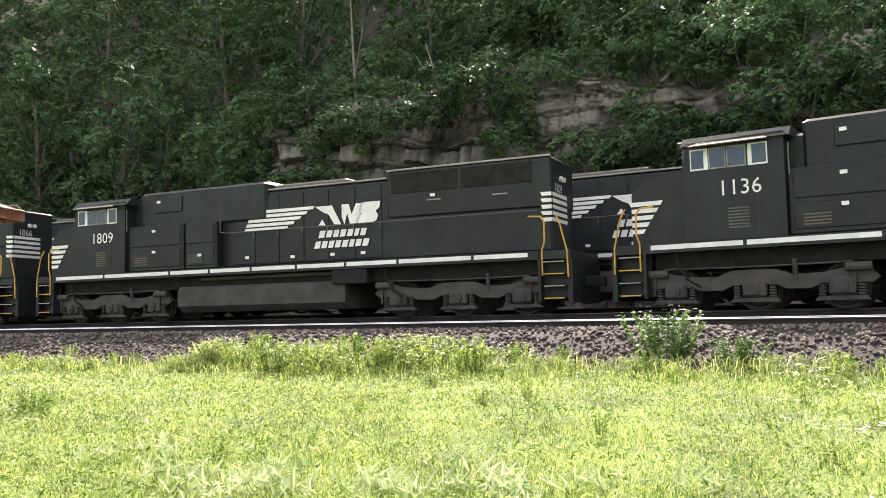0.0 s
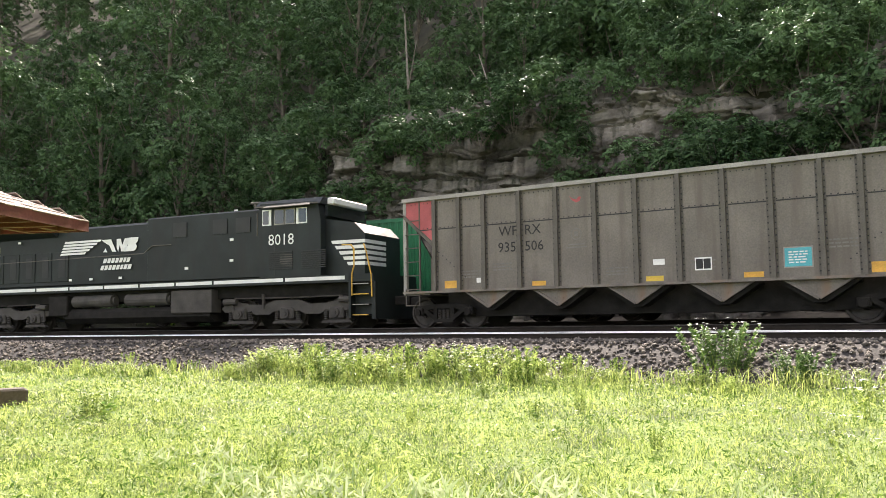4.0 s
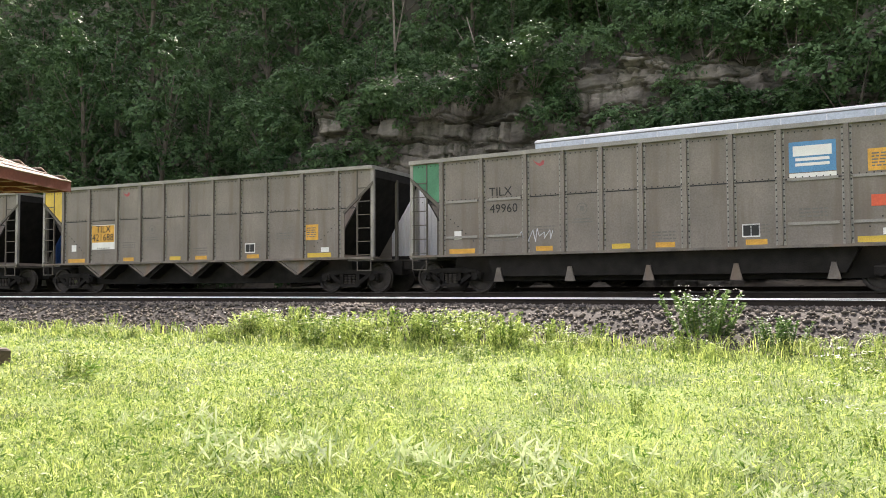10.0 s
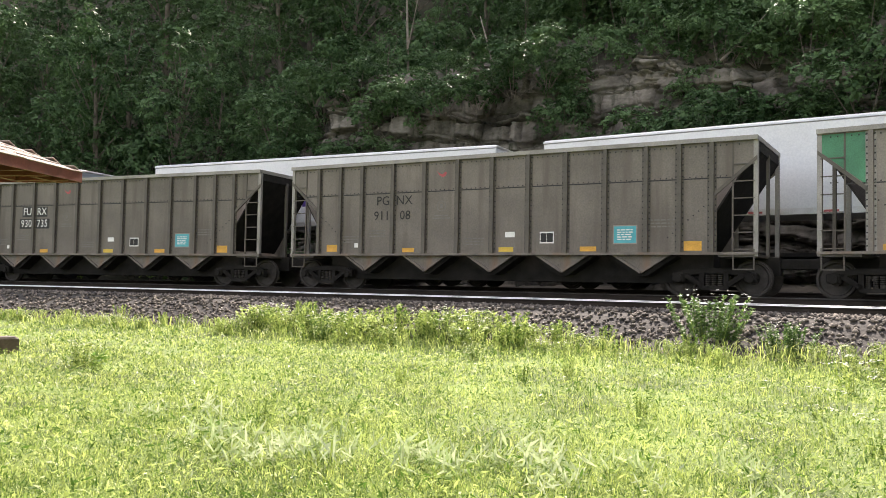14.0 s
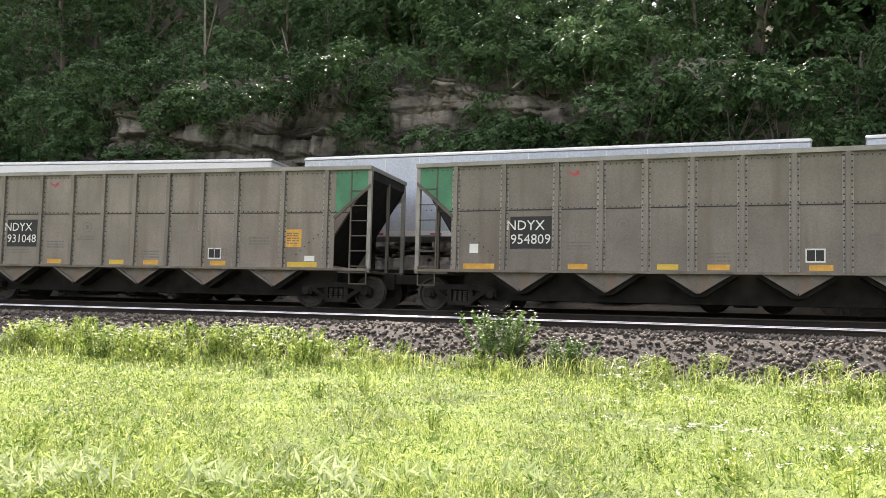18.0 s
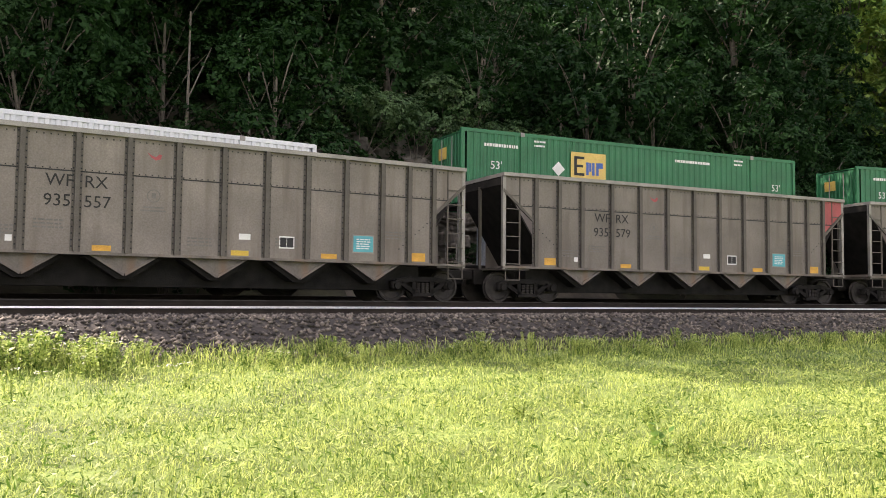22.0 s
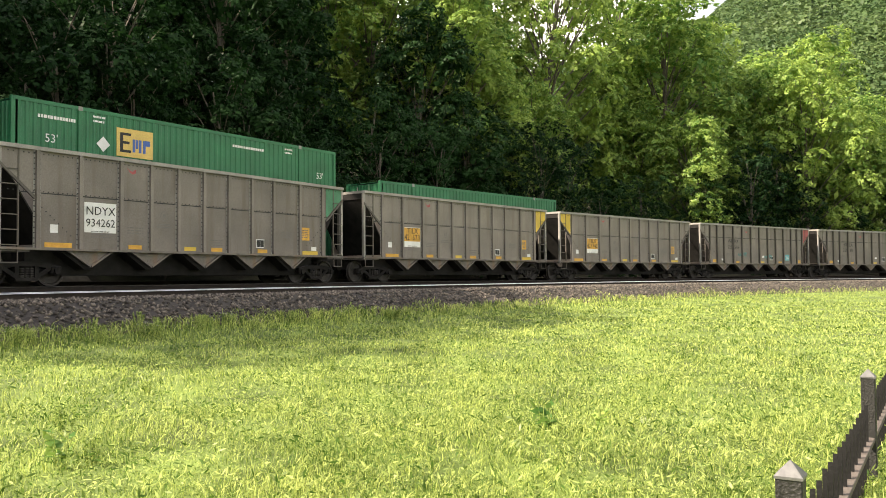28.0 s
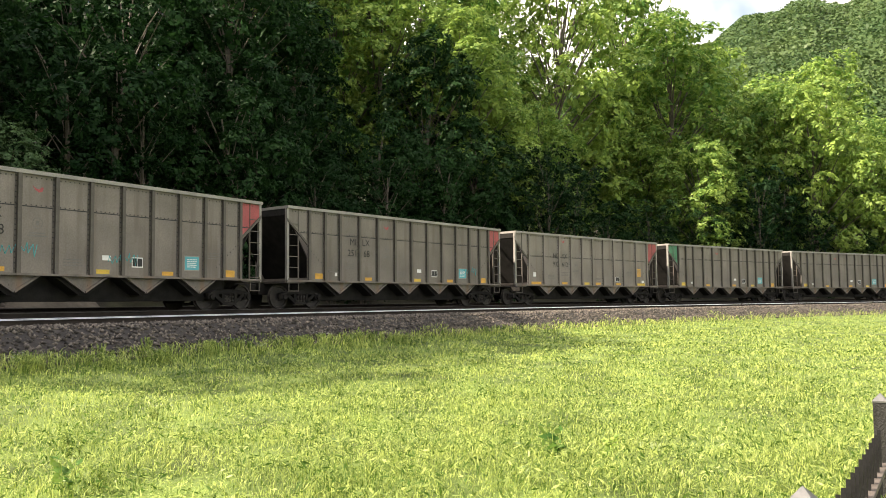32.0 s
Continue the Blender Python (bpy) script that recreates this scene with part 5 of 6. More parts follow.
        put("equipment_box", Shape().soft_box(13.1, 14.35, -1.5, -1.0, 1.04, 1.48, 0.03), M_UNDER)
        for x in (1.9, 14.9):
            put("brake_pipe", Shape().pipe([(x, -1.35, 1.5), (x + 0.05, -1.4, 1.2), (x + 0.3, -1.42, 0.8), (x + 0.6, -1.35, 0.6)], 0.035), M_UNDER)
        logo_x, pipe_z = (12.05 if number == "1136" else 12.7), 3.15
    put("hood_pipe", Shape().pipe([(8.6, -1.45, pipe_z + 0.3), (9.5, -1.45, pipe_z + 0.3), (9.9, -1.45, pipe_z), (tail - 0.2, -1.45, pipe_z - 0.1)] if style == "GE" else [(8.75, -1.4, 4.2), (8.75, -1.4, pipe_z - 0.05), (9.0, -1.4, pipe_z - 0.1), (tail - 0.3, -1.45, pipe_z - 0.1)], 0.018), M_RIB)
    tank_top = 0.86 if style == "GE" else 1.16
    put("fuel_tank", Shape().sweep([(-1.1, 0.3), (-1.36, 0.5), (-1.36, tank_top - 0.14), (-1.22, tank_top), (1.22, tank_top), (1.36, tank_top - 0.14), (1.36, 0.5), (1.1, 0.3)], 6.9, L - 7.4), M_UNDER if style == "GE" else M_TRUCK)
    if style == "GE":
        for x in (8.8, 11.5):
            put("air_tank", Shape().tube((x, -1.24, 1.14), (x + 2.0, -1.24, 1.14), 0.23, 14).tube((x - 0.09, -1.24, 1.14), (x + 2.09, -1.24, 1.14), 0.15, 14), M_TRUCK)
        put("equipment_box", Shape().soft_box(13.75, 14.75, -1.45, -0.9, 0.6, 1.36, 0.03), M_UNDER)
        put("battery_box", Shape().soft_box(6.75, 8.6, -1.45, -0.9, 0.6, 1.42, 0.03), M_TRUCK)
    else:
        put("air_tank", Shape().tube((7.8, -1.2, 1.4), (L - 7.9, -1.2, 1.4), 0.06, 10), M_TRUCK)
    # ends
    for e in (Matrix.Identity(4), Matrix.Translation((L, 0, 0)) @ FLIP):
        def end(name, shape, mat, lab=""):
            return part(name, shape, mat, base, lab, at=turn @ e)
        end("pilot", Shape().box(0.2, 0.34, -1.45, 1.45, 0.3, 1.5), M_LOCO)
        end("coupler", Shape().soft_box(-0.35, 0.3, -0.14, 0.14, 0.75, 1.05, 0.03), M_UNDER)
        end("step_well", Shape().box(0.34, 1.2, -1.2, -1.1, 0.4, 1.5), M_LOCO)
        for q in range(4):
            step = end("step_tread", Shape().box(0.42, 1.0, -1.5, -1.18, 0.42 + q * 0.33, 0.45 + q * 0.33), M_UNDER)
            part("step_edge", Shape().box(0.42, 1.0, -1.515, -1.5, 0.42 + q * 0.33, 0.45 + q * 0.33), M_HANDRAIL if q % 2 == 0 else M_CHORD, step)
        end("step_side", Shape().box(1.08, 1.16, -1.5, -1.1, 0.35, 1.74), M_LOCO)
        end("handrail", Shape().pipe([(0.3, -1.5, 1.0), (0.32, -1.5, 1.7), (0.5, -1.5, 2.45), (0.62, -1.45, 2.7)], 0.024), M_HANDRAIL, "orange-yellow handrail")
        end("handrail", Shape().pipe([(1.02, -1.52, 1.05), (1.02, -1.52, 1.75), (0.94, -1.52, 2.0), (0.94, -1.52, 2.55), (1.05, -1.52, 2.68), (1.4, -1.5, 2.7)], 0.024), M_HANDRAIL, "orange-yellow handrail")
        end("end_plate", Shape().box(0.3, 0.36, -1.1, -0.75, 1.5, 1.72), M_WHITE)
    for x in (3.75, L - 3.7):
        for mirror in (1, -1):
            part("side_frame", LOCO_FRAME, None, base, at=turn @ Matrix.Translation((x, 0, 0)) @ Matrix.Diagonal((1, mirror, 1, 1)))
            for dx in (-1.95, 0, 1.95):
                part("wheel", WHEEL, None, base, at=turn @ Matrix.Translation((x + dx, -0.84 * mirror, 0.53)) @ Matrix.Diagonal((1.16, mirror, 1.16, 1)))
    # white marks
    x = 1.3
    k = 0
    while x < L - 1.4:
        w = min((2.4, 3.0, 1.7, 1.7, 1.75, 1.8, 1.8)[k % 7], L - 1.35 - x)
        if w > 0.3:
            put("sill_stripe", Shape().box(x, x + w - 0.09, -1.506, -1.5, 1.58, 1.70), M_WHITE)
        x += w
        k += 1
    for q in range(5):
        z = 2.1 + 0.21 * q
        w = 0.3 + 0.12 * q if style != "GE" else 0.62 + 0.15 * q
        put("nose_stripe", Shape().prism([(0.715, z), (0.715 + w, z), (0.715 + w + 0.07, z + 0.13), (0.715, z + 0.13)], -1.207, -1.2), M_WHITE)
        put("nose_stripe", Shape().box(0.712, 0.72, -1.2, 0.2, z, z + 0.13), M_WHITE)
        z = 2.72 + 0.21 * q
        w = (0.16 + 0.1 * q) if number == "1136" else 0.26
        put("tail_stripe", Shape().prism([(tail - w, z), (tail, z), (tail, z + 0.12), (tail - w - 0.05, z + 0.12)], -1.072, -1.0), M_WHITE)
        put("tail_stripe", Shape().box(tail + 0.02, tail + 0.03, -1.0, 0.35, z, z + 0.12), M_WHITE)
    put("tail_lamp", Shape().tube((tail + 0.02, -0.25, 4.2), (tail + 0.1, -0.25, 4.2), 0.09, 12).tube((tail + 0.02, 0.0, 4.2), (tail + 0.1, 0.0, 4.2), 0.09, 12), M_WHITE)
    tall_z = 0.0 if number == "1136" else 0.08
    if number:
        mark("number", letters(number, 0.53, M_WHITE), 3.6 if style != "GE" else 3.76, 2.98, -1.53)
        part("number", letters(number, 0.36, M_WHITE), None, base, at=turn @ Matrix.Translation((tail + 0.035, -0.45, 3.55)) @ Matrix.Rotation(radians(90), 4, "Z") @ (Matrix.Identity(4) if left_cab else FLIP))
    # emblem: five long slanted bars, three solid blocks and two rows of short bars
    y = -1.066
    cx = logo_x
    if style == "GE":
        cx, big, zt = L / 2 + 1.36, 0.79, 3.47
    else:
        big, zt = 1.0, 3.44 + tall_z
    for q in range(5):
        left, right = -2.92 - 0.07 * q, -0.5 - 0.25 * q
        mark("emblem_bar", slanted((right - left) * big, 0.1 * big, 0.06, M_WHITE), cx, zt - 0.143 * q * big, y, shift=(left + right) / 2 * big)
    wedge = Shape().prism([(-0.62, 0.3), (0.02, 0.3), (0.36, -0.32), (0.1, -0.3), (-0.1, 0.02), (-0.3, 0.1)], -0.004, 0)
    notch = Shape().prism([(-0.44, -0.3), (-0.3, -0.12), (-0.18, -0.32)], -0.004, 0)
    slab = Shape().prism([(-0.32, 0.3), (-0.06, 0.3), (0.04, -0.02), (0.2, 0.3), (0.46, 0.3), (0.26, -0.32), (-0.02, -0.32), (-0.12, 0.02), (-0.22, -0.32), (-0.32, -0.1)], -0.004, 0)
    block = Shape().prism([(-0.2, 0.24), (-0.06, 0.32), (0.52, 0.32), (0.48, 0.12), (0.34, 0.02), (0.44, -0.1), (0.38, -0.26), (0.24, -0.33), (-0.36, -0.33), (-0.32, -0.14), (-0.14, -0.04), (-0.26, 0.08)], -0.004, 0)
    for shape, dx in ((wedge, 0.16), (notch, 0.12), (slab, 0.86), (block, 1.4)):
        shape.v = [(x * big, yy, z * big) for x, yy, z in shape.v]
        mark("emblem_block", shape.mesh("emblem_block", M_WHITE), cx, zt - 0.28 * big, y, shift=dx * big)
    drop = 0.14 if style == "GE" else 0.0
    for n, widths in enumerate(((0.22, 0.2, 0.2, 0.2, 0.2, 0.16, 0.2), (0.2, 0.2, 0.19, 0.2, 0.2, 0.17, 0.2, 0.21))):
        at = -0.3 - 0.16 * n
        for w in widths:
            mark("name_bar", slanted(w * 0.96 * big, 0.22 * big, 0.07, M_WHITE), cx, zt - (0.87 + drop + 0.33 * n) * big, y, shift=(at + w / 2) * big)
            at += w + 0.055
    for x, z in ((5.9, 3.12), (5.9, 2.4), (7.9, 2.2), (5.9, 4.15), (9.6, 2.05), (11.4, 2.0), (12.9, 2.0), (14.0, 2.0), (L - 4.5, 3.6)):
        mark("small_label", PLATE_SMALL, x, z, (-1.43 if z < 4 else -1.2) if x < 8 else -1.09)
    return tagged(base, label, "locomotive", "locomotives")


PLATE_SMALL = plate(0.16, 0.09, M_WHITE)
for left, right, number, left_cab, style, line in ((-38.8, -17.4, "8018", False, "GE", "near"), (-61.7, -39.4, "1136", True, "EMD", "near"), (-83.5, -62.6, "1809", True, "EMD", "near"), (-105.6, -84.2, "1066", True, "EMD", "near"),
                                                 (-129.0, -107.5, "", True, "EMD", "far"), (-106.6, -85.0, "", True, "EMD", "far")):
    label = "black diesel locomotive with white stripes and emblem" + (", cab facing the train" if number == "8018" else "")
    MOVERS.append((loco(right - left, number, left_cab, style, label), line, (left + right) / 2, 22.0))


# ---- intermodal cars ----
def corrugated(length, z0, z1, mat, pitch=0.28, depth=0.035, y=-1.3):
    """One side wall with upright corrugations."""
    sh = Shape()
    n = int(length / pitch)
    p = length / n
    xs, ys = [], []
    for k in range(n):
        x = -length / 2 + k * p
        xs += [x, x + p * 0.38, x + p * 0.5, x + p * 0.88]
        ys += [y, y, y + depth, y + depth]
    xs.append(length / 2)
    ys.append(y)
    v = [(x, yy, z) for z in (z0, z1) for x, yy in zip(xs, ys)]
    m = len(xs)
    sh.add(v, [(i, i + 1, i + 1 + m, i + m) for i in range(m - 1)])
    return sh.mesh("side_wall", mat)


CORR = {}


def container(length, z0, z1, mat, look_of, label, base=None, name="container", sign_x=-1.7):
    """A corrugated container; z0, z1 above the rail. look_of: what is painted on the side."""
    base = base or new(name)
    key = (round(length, 1), z0, z1, mat.name)
    if key not in CORR:
        CORR[key] = (corrugated(length - 0.3, z0 + 0.16, z1 - 0.12, mat), corrugated(2.4, z0 + 0.16, z1 - 0.12, mat, 0.24, 0.03, -length / 2 + 0.02))
    side, endw = CORR[key]
    part("side_wall", side, None, base)
    part("side_wall", side, None, base, at=BACK)
    for e in (1, -1):
        part("end_wall", endw, None, base, at=Matrix.Rotation(radians(-90 if e > 0 else 90), 4, "Z"))
        for w in (-1.3, 1.2):
            part("corner_post", Shape().soft_box(e * length / 2 - 0.08, e * length / 2 + 0.08, w, w + 0.12, z0, z1, 0.015), mat, base)
        part("lock_rod", Shape().tube((e * (length / 2 + 0.05), -0.45, z0 + 0.2), (e * (length / 2 + 0.05), -0.45, z1 - 0.2), 0.02), M_CHORD, base)
        part("lock_rod", Shape().tube((e * (length / 2 + 0.05), 0.45, z0 + 0.2), (e * (length / 2 + 0.05), 0.45, z1 - 0.2), 0.02), M_CHORD, base)
    for w in (-1.31, 1.21):
        part("top_rail", Shape().box(-length / 2, length / 2, w, w + 0.1, z1 - 0.13, z1), mat, base)
        part("bottom_rail", Shape().box(-length / 2, length / 2, w, w + 0.1, z0, z0 + 0.17), mat, base)
    part("roof", Shape().box(-length / 2 + 0.1, length / 2 - 0.1, -1.22, 1.22, z1 - 0.06, z1 - 0.02), mat, base)
    part("floor", Shape().box(-length / 2 + 0.1, length / 2 - 0.1, -1.22, 1.22, z0 + 0.03, z0 + 0.12), M_UNDER, base)
    for x in (-length / 2 + 2.45, length / 2 - 2.45):
        part("lift_post", Shape().soft_box(x - 0.09, x + 0.09, -1.325, -1.26, z0, z1, 0.012), mat, base)
        part("lift_casting", Shape().soft_box(x - 0.09, x + 0.09, -1.33, -1.25, z1 - 0.16, z1 + 0.01, 0.012), M_CHORD, base)
    if look_of:
        cx = sign_x
        part("sign_panel", Shape().box(cx - 0.8, cx + 0.8, -1.312, -1.3, z1 - 1.58, z1 - 0.52), M_GOLD, base, "golden sign panel with dark block shapes")
        cz = z1 - 1.05
        for x, z, w, h, mm in ((-0.72, 0, 0.16, 0.9, M_BLACK), (-0.48, 0.39, 0.5, 0.12, M_BLACK), (-0.5, 0, 0.4, 0.12, M_BLACK), (-0.48, -0.39, 0.5, 0.12, M_BLACK), (-0.06, -0.1, 0.14, 0.6, M_PRINTBLUE), (0.1, -0.02, 0.12, 0.42, M_PRINTBLUE),
                            (0.27, -0.1, 0.14, 0.6, M_PRINTBLUE), (0.5, -0.1, 0.14, 0.6, M_PRINTBLUE), (0.68, 0.08, 0.26, 0.26, M_PRINTBLUE)):
            part("sign_shape", Shape().box(cx + (x - w / 2) * 0.82, cx + (x + w / 2) * 0.82, -1.318, -1.31, cz + (z - h / 2) * 0.82, cz + (z + h / 2) * 0.82), mm, base)
        dx = cx + (-1.35 if sign_x < -1 else 3.2 if sign_x < 0 else 1.7)
        d = Shape().prism([(dx, z1 - 0.95), (dx + 0.28, z1 - 1.23), (dx, z1 - 1.51), (dx - 0.28, z1 - 1.23)], -1.306, -1.3)
        part("white_diamond", d, M_WHITE, base)
        for x in (-length / 2 + 1.35, length / 2 - 1.1):
            part("lettering", letters("53'", 0.42, M_WHITE), None, base, at=Matrix.Translation((x, -1.308, z1 - 1.3)))
        tagged(part("stencil", stencil(1.4, 1, 0.26, M_WHITE, 7), None, base, at=Matrix.Translation((-length / 2 + 1.55, -1.306, z1 - 0.55))), kind="stuff")
        tagged(part("stencil", stencil(1.8, 1, 0.24, M_WHITE, 8), None, base, at=Matrix.Translation((2.4, -1.306, z1 - 0.5))), kind="stuff")
        tagged(part("stencil", stencil(0.5, 2, 0.16, M_WHITE, 9), None, base, at=Matrix.Translation((-length / 2 + 3.2, -1.306, z1 - 0.35))), kind="stuff")
        tagged(part("stencil", stencil(0.5, 2, 0.16, M_WHITE, 9), None, base, at=Matrix.Translation((length / 2 - 3.2, -1.306, z1 - 0.35))), kind="stuff")
        part("door_sign", Shape().box(-0.5, 0.2, -1.312, -1.3, z1 - 0.95, z1 - 0.5), M_GOLD, base, at=Matrix.Rotation(radians(-90), 4, "Z") @ Matrix.Translation((-0.3, 1.3 - length / 2 - 0.01, 0)))
    return tagged(base, label, "container", "intermodal containers")


def well_car(length):
    base = new("well_car")
    for w in (-1.42, 1.3):
        part("side_beam", Shape().soft_box(-length / 2 + 0.2, length / 2 - 0.2, w, w + 0.12, 0.45, 1.15, 0.03), M_UNDER, base)
    for e in (-1, 1):
        part("end_deck", Shape().soft_box(e * length / 2 - 1.1, e * length / 2 + 1.1, -1.2, 1.2, 0.85, 1.1, 0.03), M_UNDER, base)
        part("end_ladder", Shape().pipe([(e * length / 2, -1.3, 0.5), (e * length / 2, -1.3, 1.9)], 0.025).pipe([(e * (length / 2 - 0.4), -1.3, 0.5), (e * (length / 2 - 0.4), -1.3, 1.9)], 0.025), M_CHORD, base)
    add_trucks(base, (-length / 2 - 0.2, length / 2 + 0.2))
    return tagged(base, "dark low well car under stacked containers", "freight car", "intermodal cars")


def flat_car(length):
    base = new("flat_car")
    part("centre_beam", Shape().soft_box(-length / 2, length / 2, -0.4, 0.4, 0.7, 1.05, 0.03), M_UNDER, base)
    part("deck", Shape().soft_box(-length / 2, length / 2, -1.35, 1.35, 1.0, 1.14, 0.02), M_UNDER, base)
    add_trucks(base, (-length / 2 + 2, length / 2 - 2))
    return tagged(base, "dark flat car carrying a road trailer", "freight car", "intermodal cars")


TYRE = Shape()
TYRE.tube((0, -0.14, 0), (0, 0.14, 0), 0.5, 20)
TYRE = TYRE.mesh("tyre", M_BLACK)
RIM = Shape().tube((0, -0.15, 0), (0, -0.10, 0), 0.28, 16).tube((0, -0.19, 0), (0, -0.10, 0), 0.1, 10).mesh("rim", M_ALUM)


def trailer(length, top, mat, print_of, label):
    """A road trailer on a flat car; top above the rail."""
    base = new("road_trailer")
    z0 = 2.25
    part("body", Shape().soft_box(-length / 2, length / 2, -1.28, 1.28, z0, top - 0.06, 0.04), mat, base)
    part("roof", Shape().soft_box(-length / 2 - 0.02, length / 2 + 0.02, -1.31, 1.31, top - 0.15, top, 0.05), M_ALUM, base, "bright metal roof edge")
    part("bottom_rail", Shape().box(-length / 2, length / 2, -1.3, -1.26, z0 - 0.02, z0 + 0.16), M_ALUM, base)
    for k in range(8):
        part("red_marker", Shape().box(-length / 2 + 0.6 + k * 2.05, -length / 2 + 1.0 + k * 2.05, -1.306, -1.3, z0 + 0.03, z0 + 0.09), M_RED, base)
    x = -length / 2 + 0.6
    while x < length / 2 - 0.3 and mat == M_SILVER:
        part("panel_seam", Shape().box(x - 0.012, x + 0.012, -1.287, -1.28, z0 + 0.16, top - 0.15), M_ALUM, base)
        x += 1.22
    for sx in (-length / 2 + 2.2, -length / 2 + 2.5):
        part("landing_leg", Shape().box(sx - 0.06, sx + 0.06, -0.9, -0.78, 1.14, z0), M_UNDER, base)
    part("chassis", Shape().box(length / 2 - 3.6, length / 2 - 0.4, -0.5, 0.5, 1.8, z0), M_UNDER, base)
    for wx in (length / 2 - 2.9, length / 2 - 1.6):
        for side in (1, -1):
            t = part("wheel", TYRE, None, base, at=Matrix.Translation((wx, -1.1 * side, 1.64)) @ Matrix.Diagonal((1, side, 1, 1)))
            part("rim", RIM, None, t)
    if print_of == "courier":
        z = 3.75
        for x, w, h, dz, mm in ((-3.4, 0.36, 1.5, 0.0, M_PURPLE), (-2.9, 0.8, 0.34, 0.58, M_PURPLE), (-3.0, 0.7, 0.3, 0.0, M_PURPLE), (0.0, 0.36, 1.5, 0.0, M_PURPLE), (0.75, 0.36, 1.5, 0.0, M_ORANGERED), (1.35, 0.9, 0.34, 0.58, M_ORANGERED),
                               (1.3, 0.8, 0.3, 0.0, M_ORANGERED), (1.35, 0.9, 0.34, -0.58, M_ORANGERED)):
            part("print_shape", Shape().box(x - w / 2, x + w / 2, -1.289, -1.28, z + dz - h / 2, z + dz + h / 2), mm, base)
        for x in (-1.85, -0.65):
            rg, n = Shape(), 24
            rg.add([(x + math.cos(6.2832 * i / n) * q, -1.286, z - 0.2 + math.sin(6.2832 * i / n) * q) for q in (0.24, 0.52) for i in range(n)], [(i, (i + 1) % n, (i + 1) % n + n, i + n) for i in range(n)])
            part("print_shape", rg, M_PURPLE, base)
        tagged(part("print_bars", stencil(2.2, 1, 0.6, M_STENCIL, 12), None, base, at=Matrix.Translation((4.2, -1.286, 2.9))), kind="stuff")
    elif print_of == "shield":
        for x, s2, mm, yy in ((-6.4, 1.0, M_BROWN, -1.286), (-6.4, 0.3, M_GOLD, -1.29)):
            part("print_shape", Shape().prism([(x - 0.62 * s2, 3.7 + 0.75 * s2), (x + 0.62 * s2, 3.7 + 0.75 * s2), (x + 0.6 * s2, 3.5), (x, 3.55 - 0.85 * s2), (x - 0.6 * s2, 3.5)], yy, -1.28), mm, base)
    elif print_of == "plain53":
        part("lettering", letters("53'", 0.3, M_BLACK), None, base, at=Matrix.Translation((-length / 2 + 0.5, -1.288, 2.75)))
        part("print_shape", Shape().soft_box(1.6 - length / 2, 2.5 - length / 2, -1.287, -1.28, 3.2, 4.4, 0.002), M_GOLD, base)
    return tagged(base, label, "trailer", "road trailers on flat cars")


GREEN = "green corrugated container with a golden sign panel"
for left, z0, z1, mat, sign, label in ((-77.3, 0.75, 3.9, M_BOX, False, "green corrugated container low in a well car"), (-58.5, 0.75, 3.75, M_BLUEBOX, False, "dark blue corrugated container low in a well car"), (-39.5, 0.75, 3.95, M_BLUEBOX, True, "blue corrugated container with a golden band"),
                                      (-21.5, 0.75, 3.9, M_TRAILER, False, "white corrugated container low in a well car"), (120.2, 2.0, 4.95, M_TRAILER, False, "white corrugated container on a flat car"),
                                      (141.5, 3.3, 6.12, M_BOX, True, GREEN), (160.9, 3.3, 6.12, M_BOX, True, GREEN), (178.9, 3.3, 6.15, M_BOX, True, GREEN), (201.9, 3.3, 6.25, M_BOX, True, GREEN), (221.0, 2.3, 5.15, M_BOX, False, "plain green corrugated container")):
    mid = left + 8.07
    MOVERS.append((container(16.14, z0, z1, mat, sign, label, sign_x={141.5: -2.7, 160.9: -0.4, 178.9: 0.3, 201.9: -3.35}.get(left, -1.7)), "far", mid, 16.0))
    if z0 > 2.5 or z0 == 2.3:
        MOVERS.append((container(16.14 if left > 180 else 12.2, 0.5, z0 - 0.03, M_BOX if left != 141.5 else M_SILVER, False, "lower container of a double stack"), "far", mid, 16.0))
    MOVERS.append((well_car(17.4) if z0 != 2.0 else flat_car(17.0), "far", mid, 16.0))
for left, mat, what, label in ((-4.6, M_SILVER, "plain53", "silver-white road trailer with a golden panel"), (15.3, M_TRAILER, "courier", "white road trailer with purple and orange shapes"), (32.8, M_TRAILER, "", "plain white road trailer"), (51.5, M_TRAILER, "", "plain white road trailer"),
                              (68.5, M_SILVER, "shield", "pale silver road trailer with a brown shield"), (85.6, M_SILVER, "shield", "pale silver road trailer with a brown shield"), (102.6, M_SILVER, "", "silver panelled road trailer")):
    MOVERS.append((trailer(16.1, 4.98, mat, what, label), "far", left + 8.05, 16.0))
    MOVERS.append((flat_car(16.6), "far", left + 8.05, 16.0))

# metres that each train has gone by a time
GONE = {"near": [(0, -53.1), (3.2, -10.3), (6, 27.14), (7, 40.48), (8, 53.87), (9, 67.26), (11, 93.98), (12, 107.4), (13, 120.78), (16, 160.9), (17, 174.45), (18, 187.68), (19, 199.88), (20, 212.2), (21, 224.5),
                 (22, 237.12), (23, 249.38), (24, 262.77), (25, 276.1), (28, 316.36), (29, 329.75), (30, 343.3), (31, 356.58), (32, 369.98)],
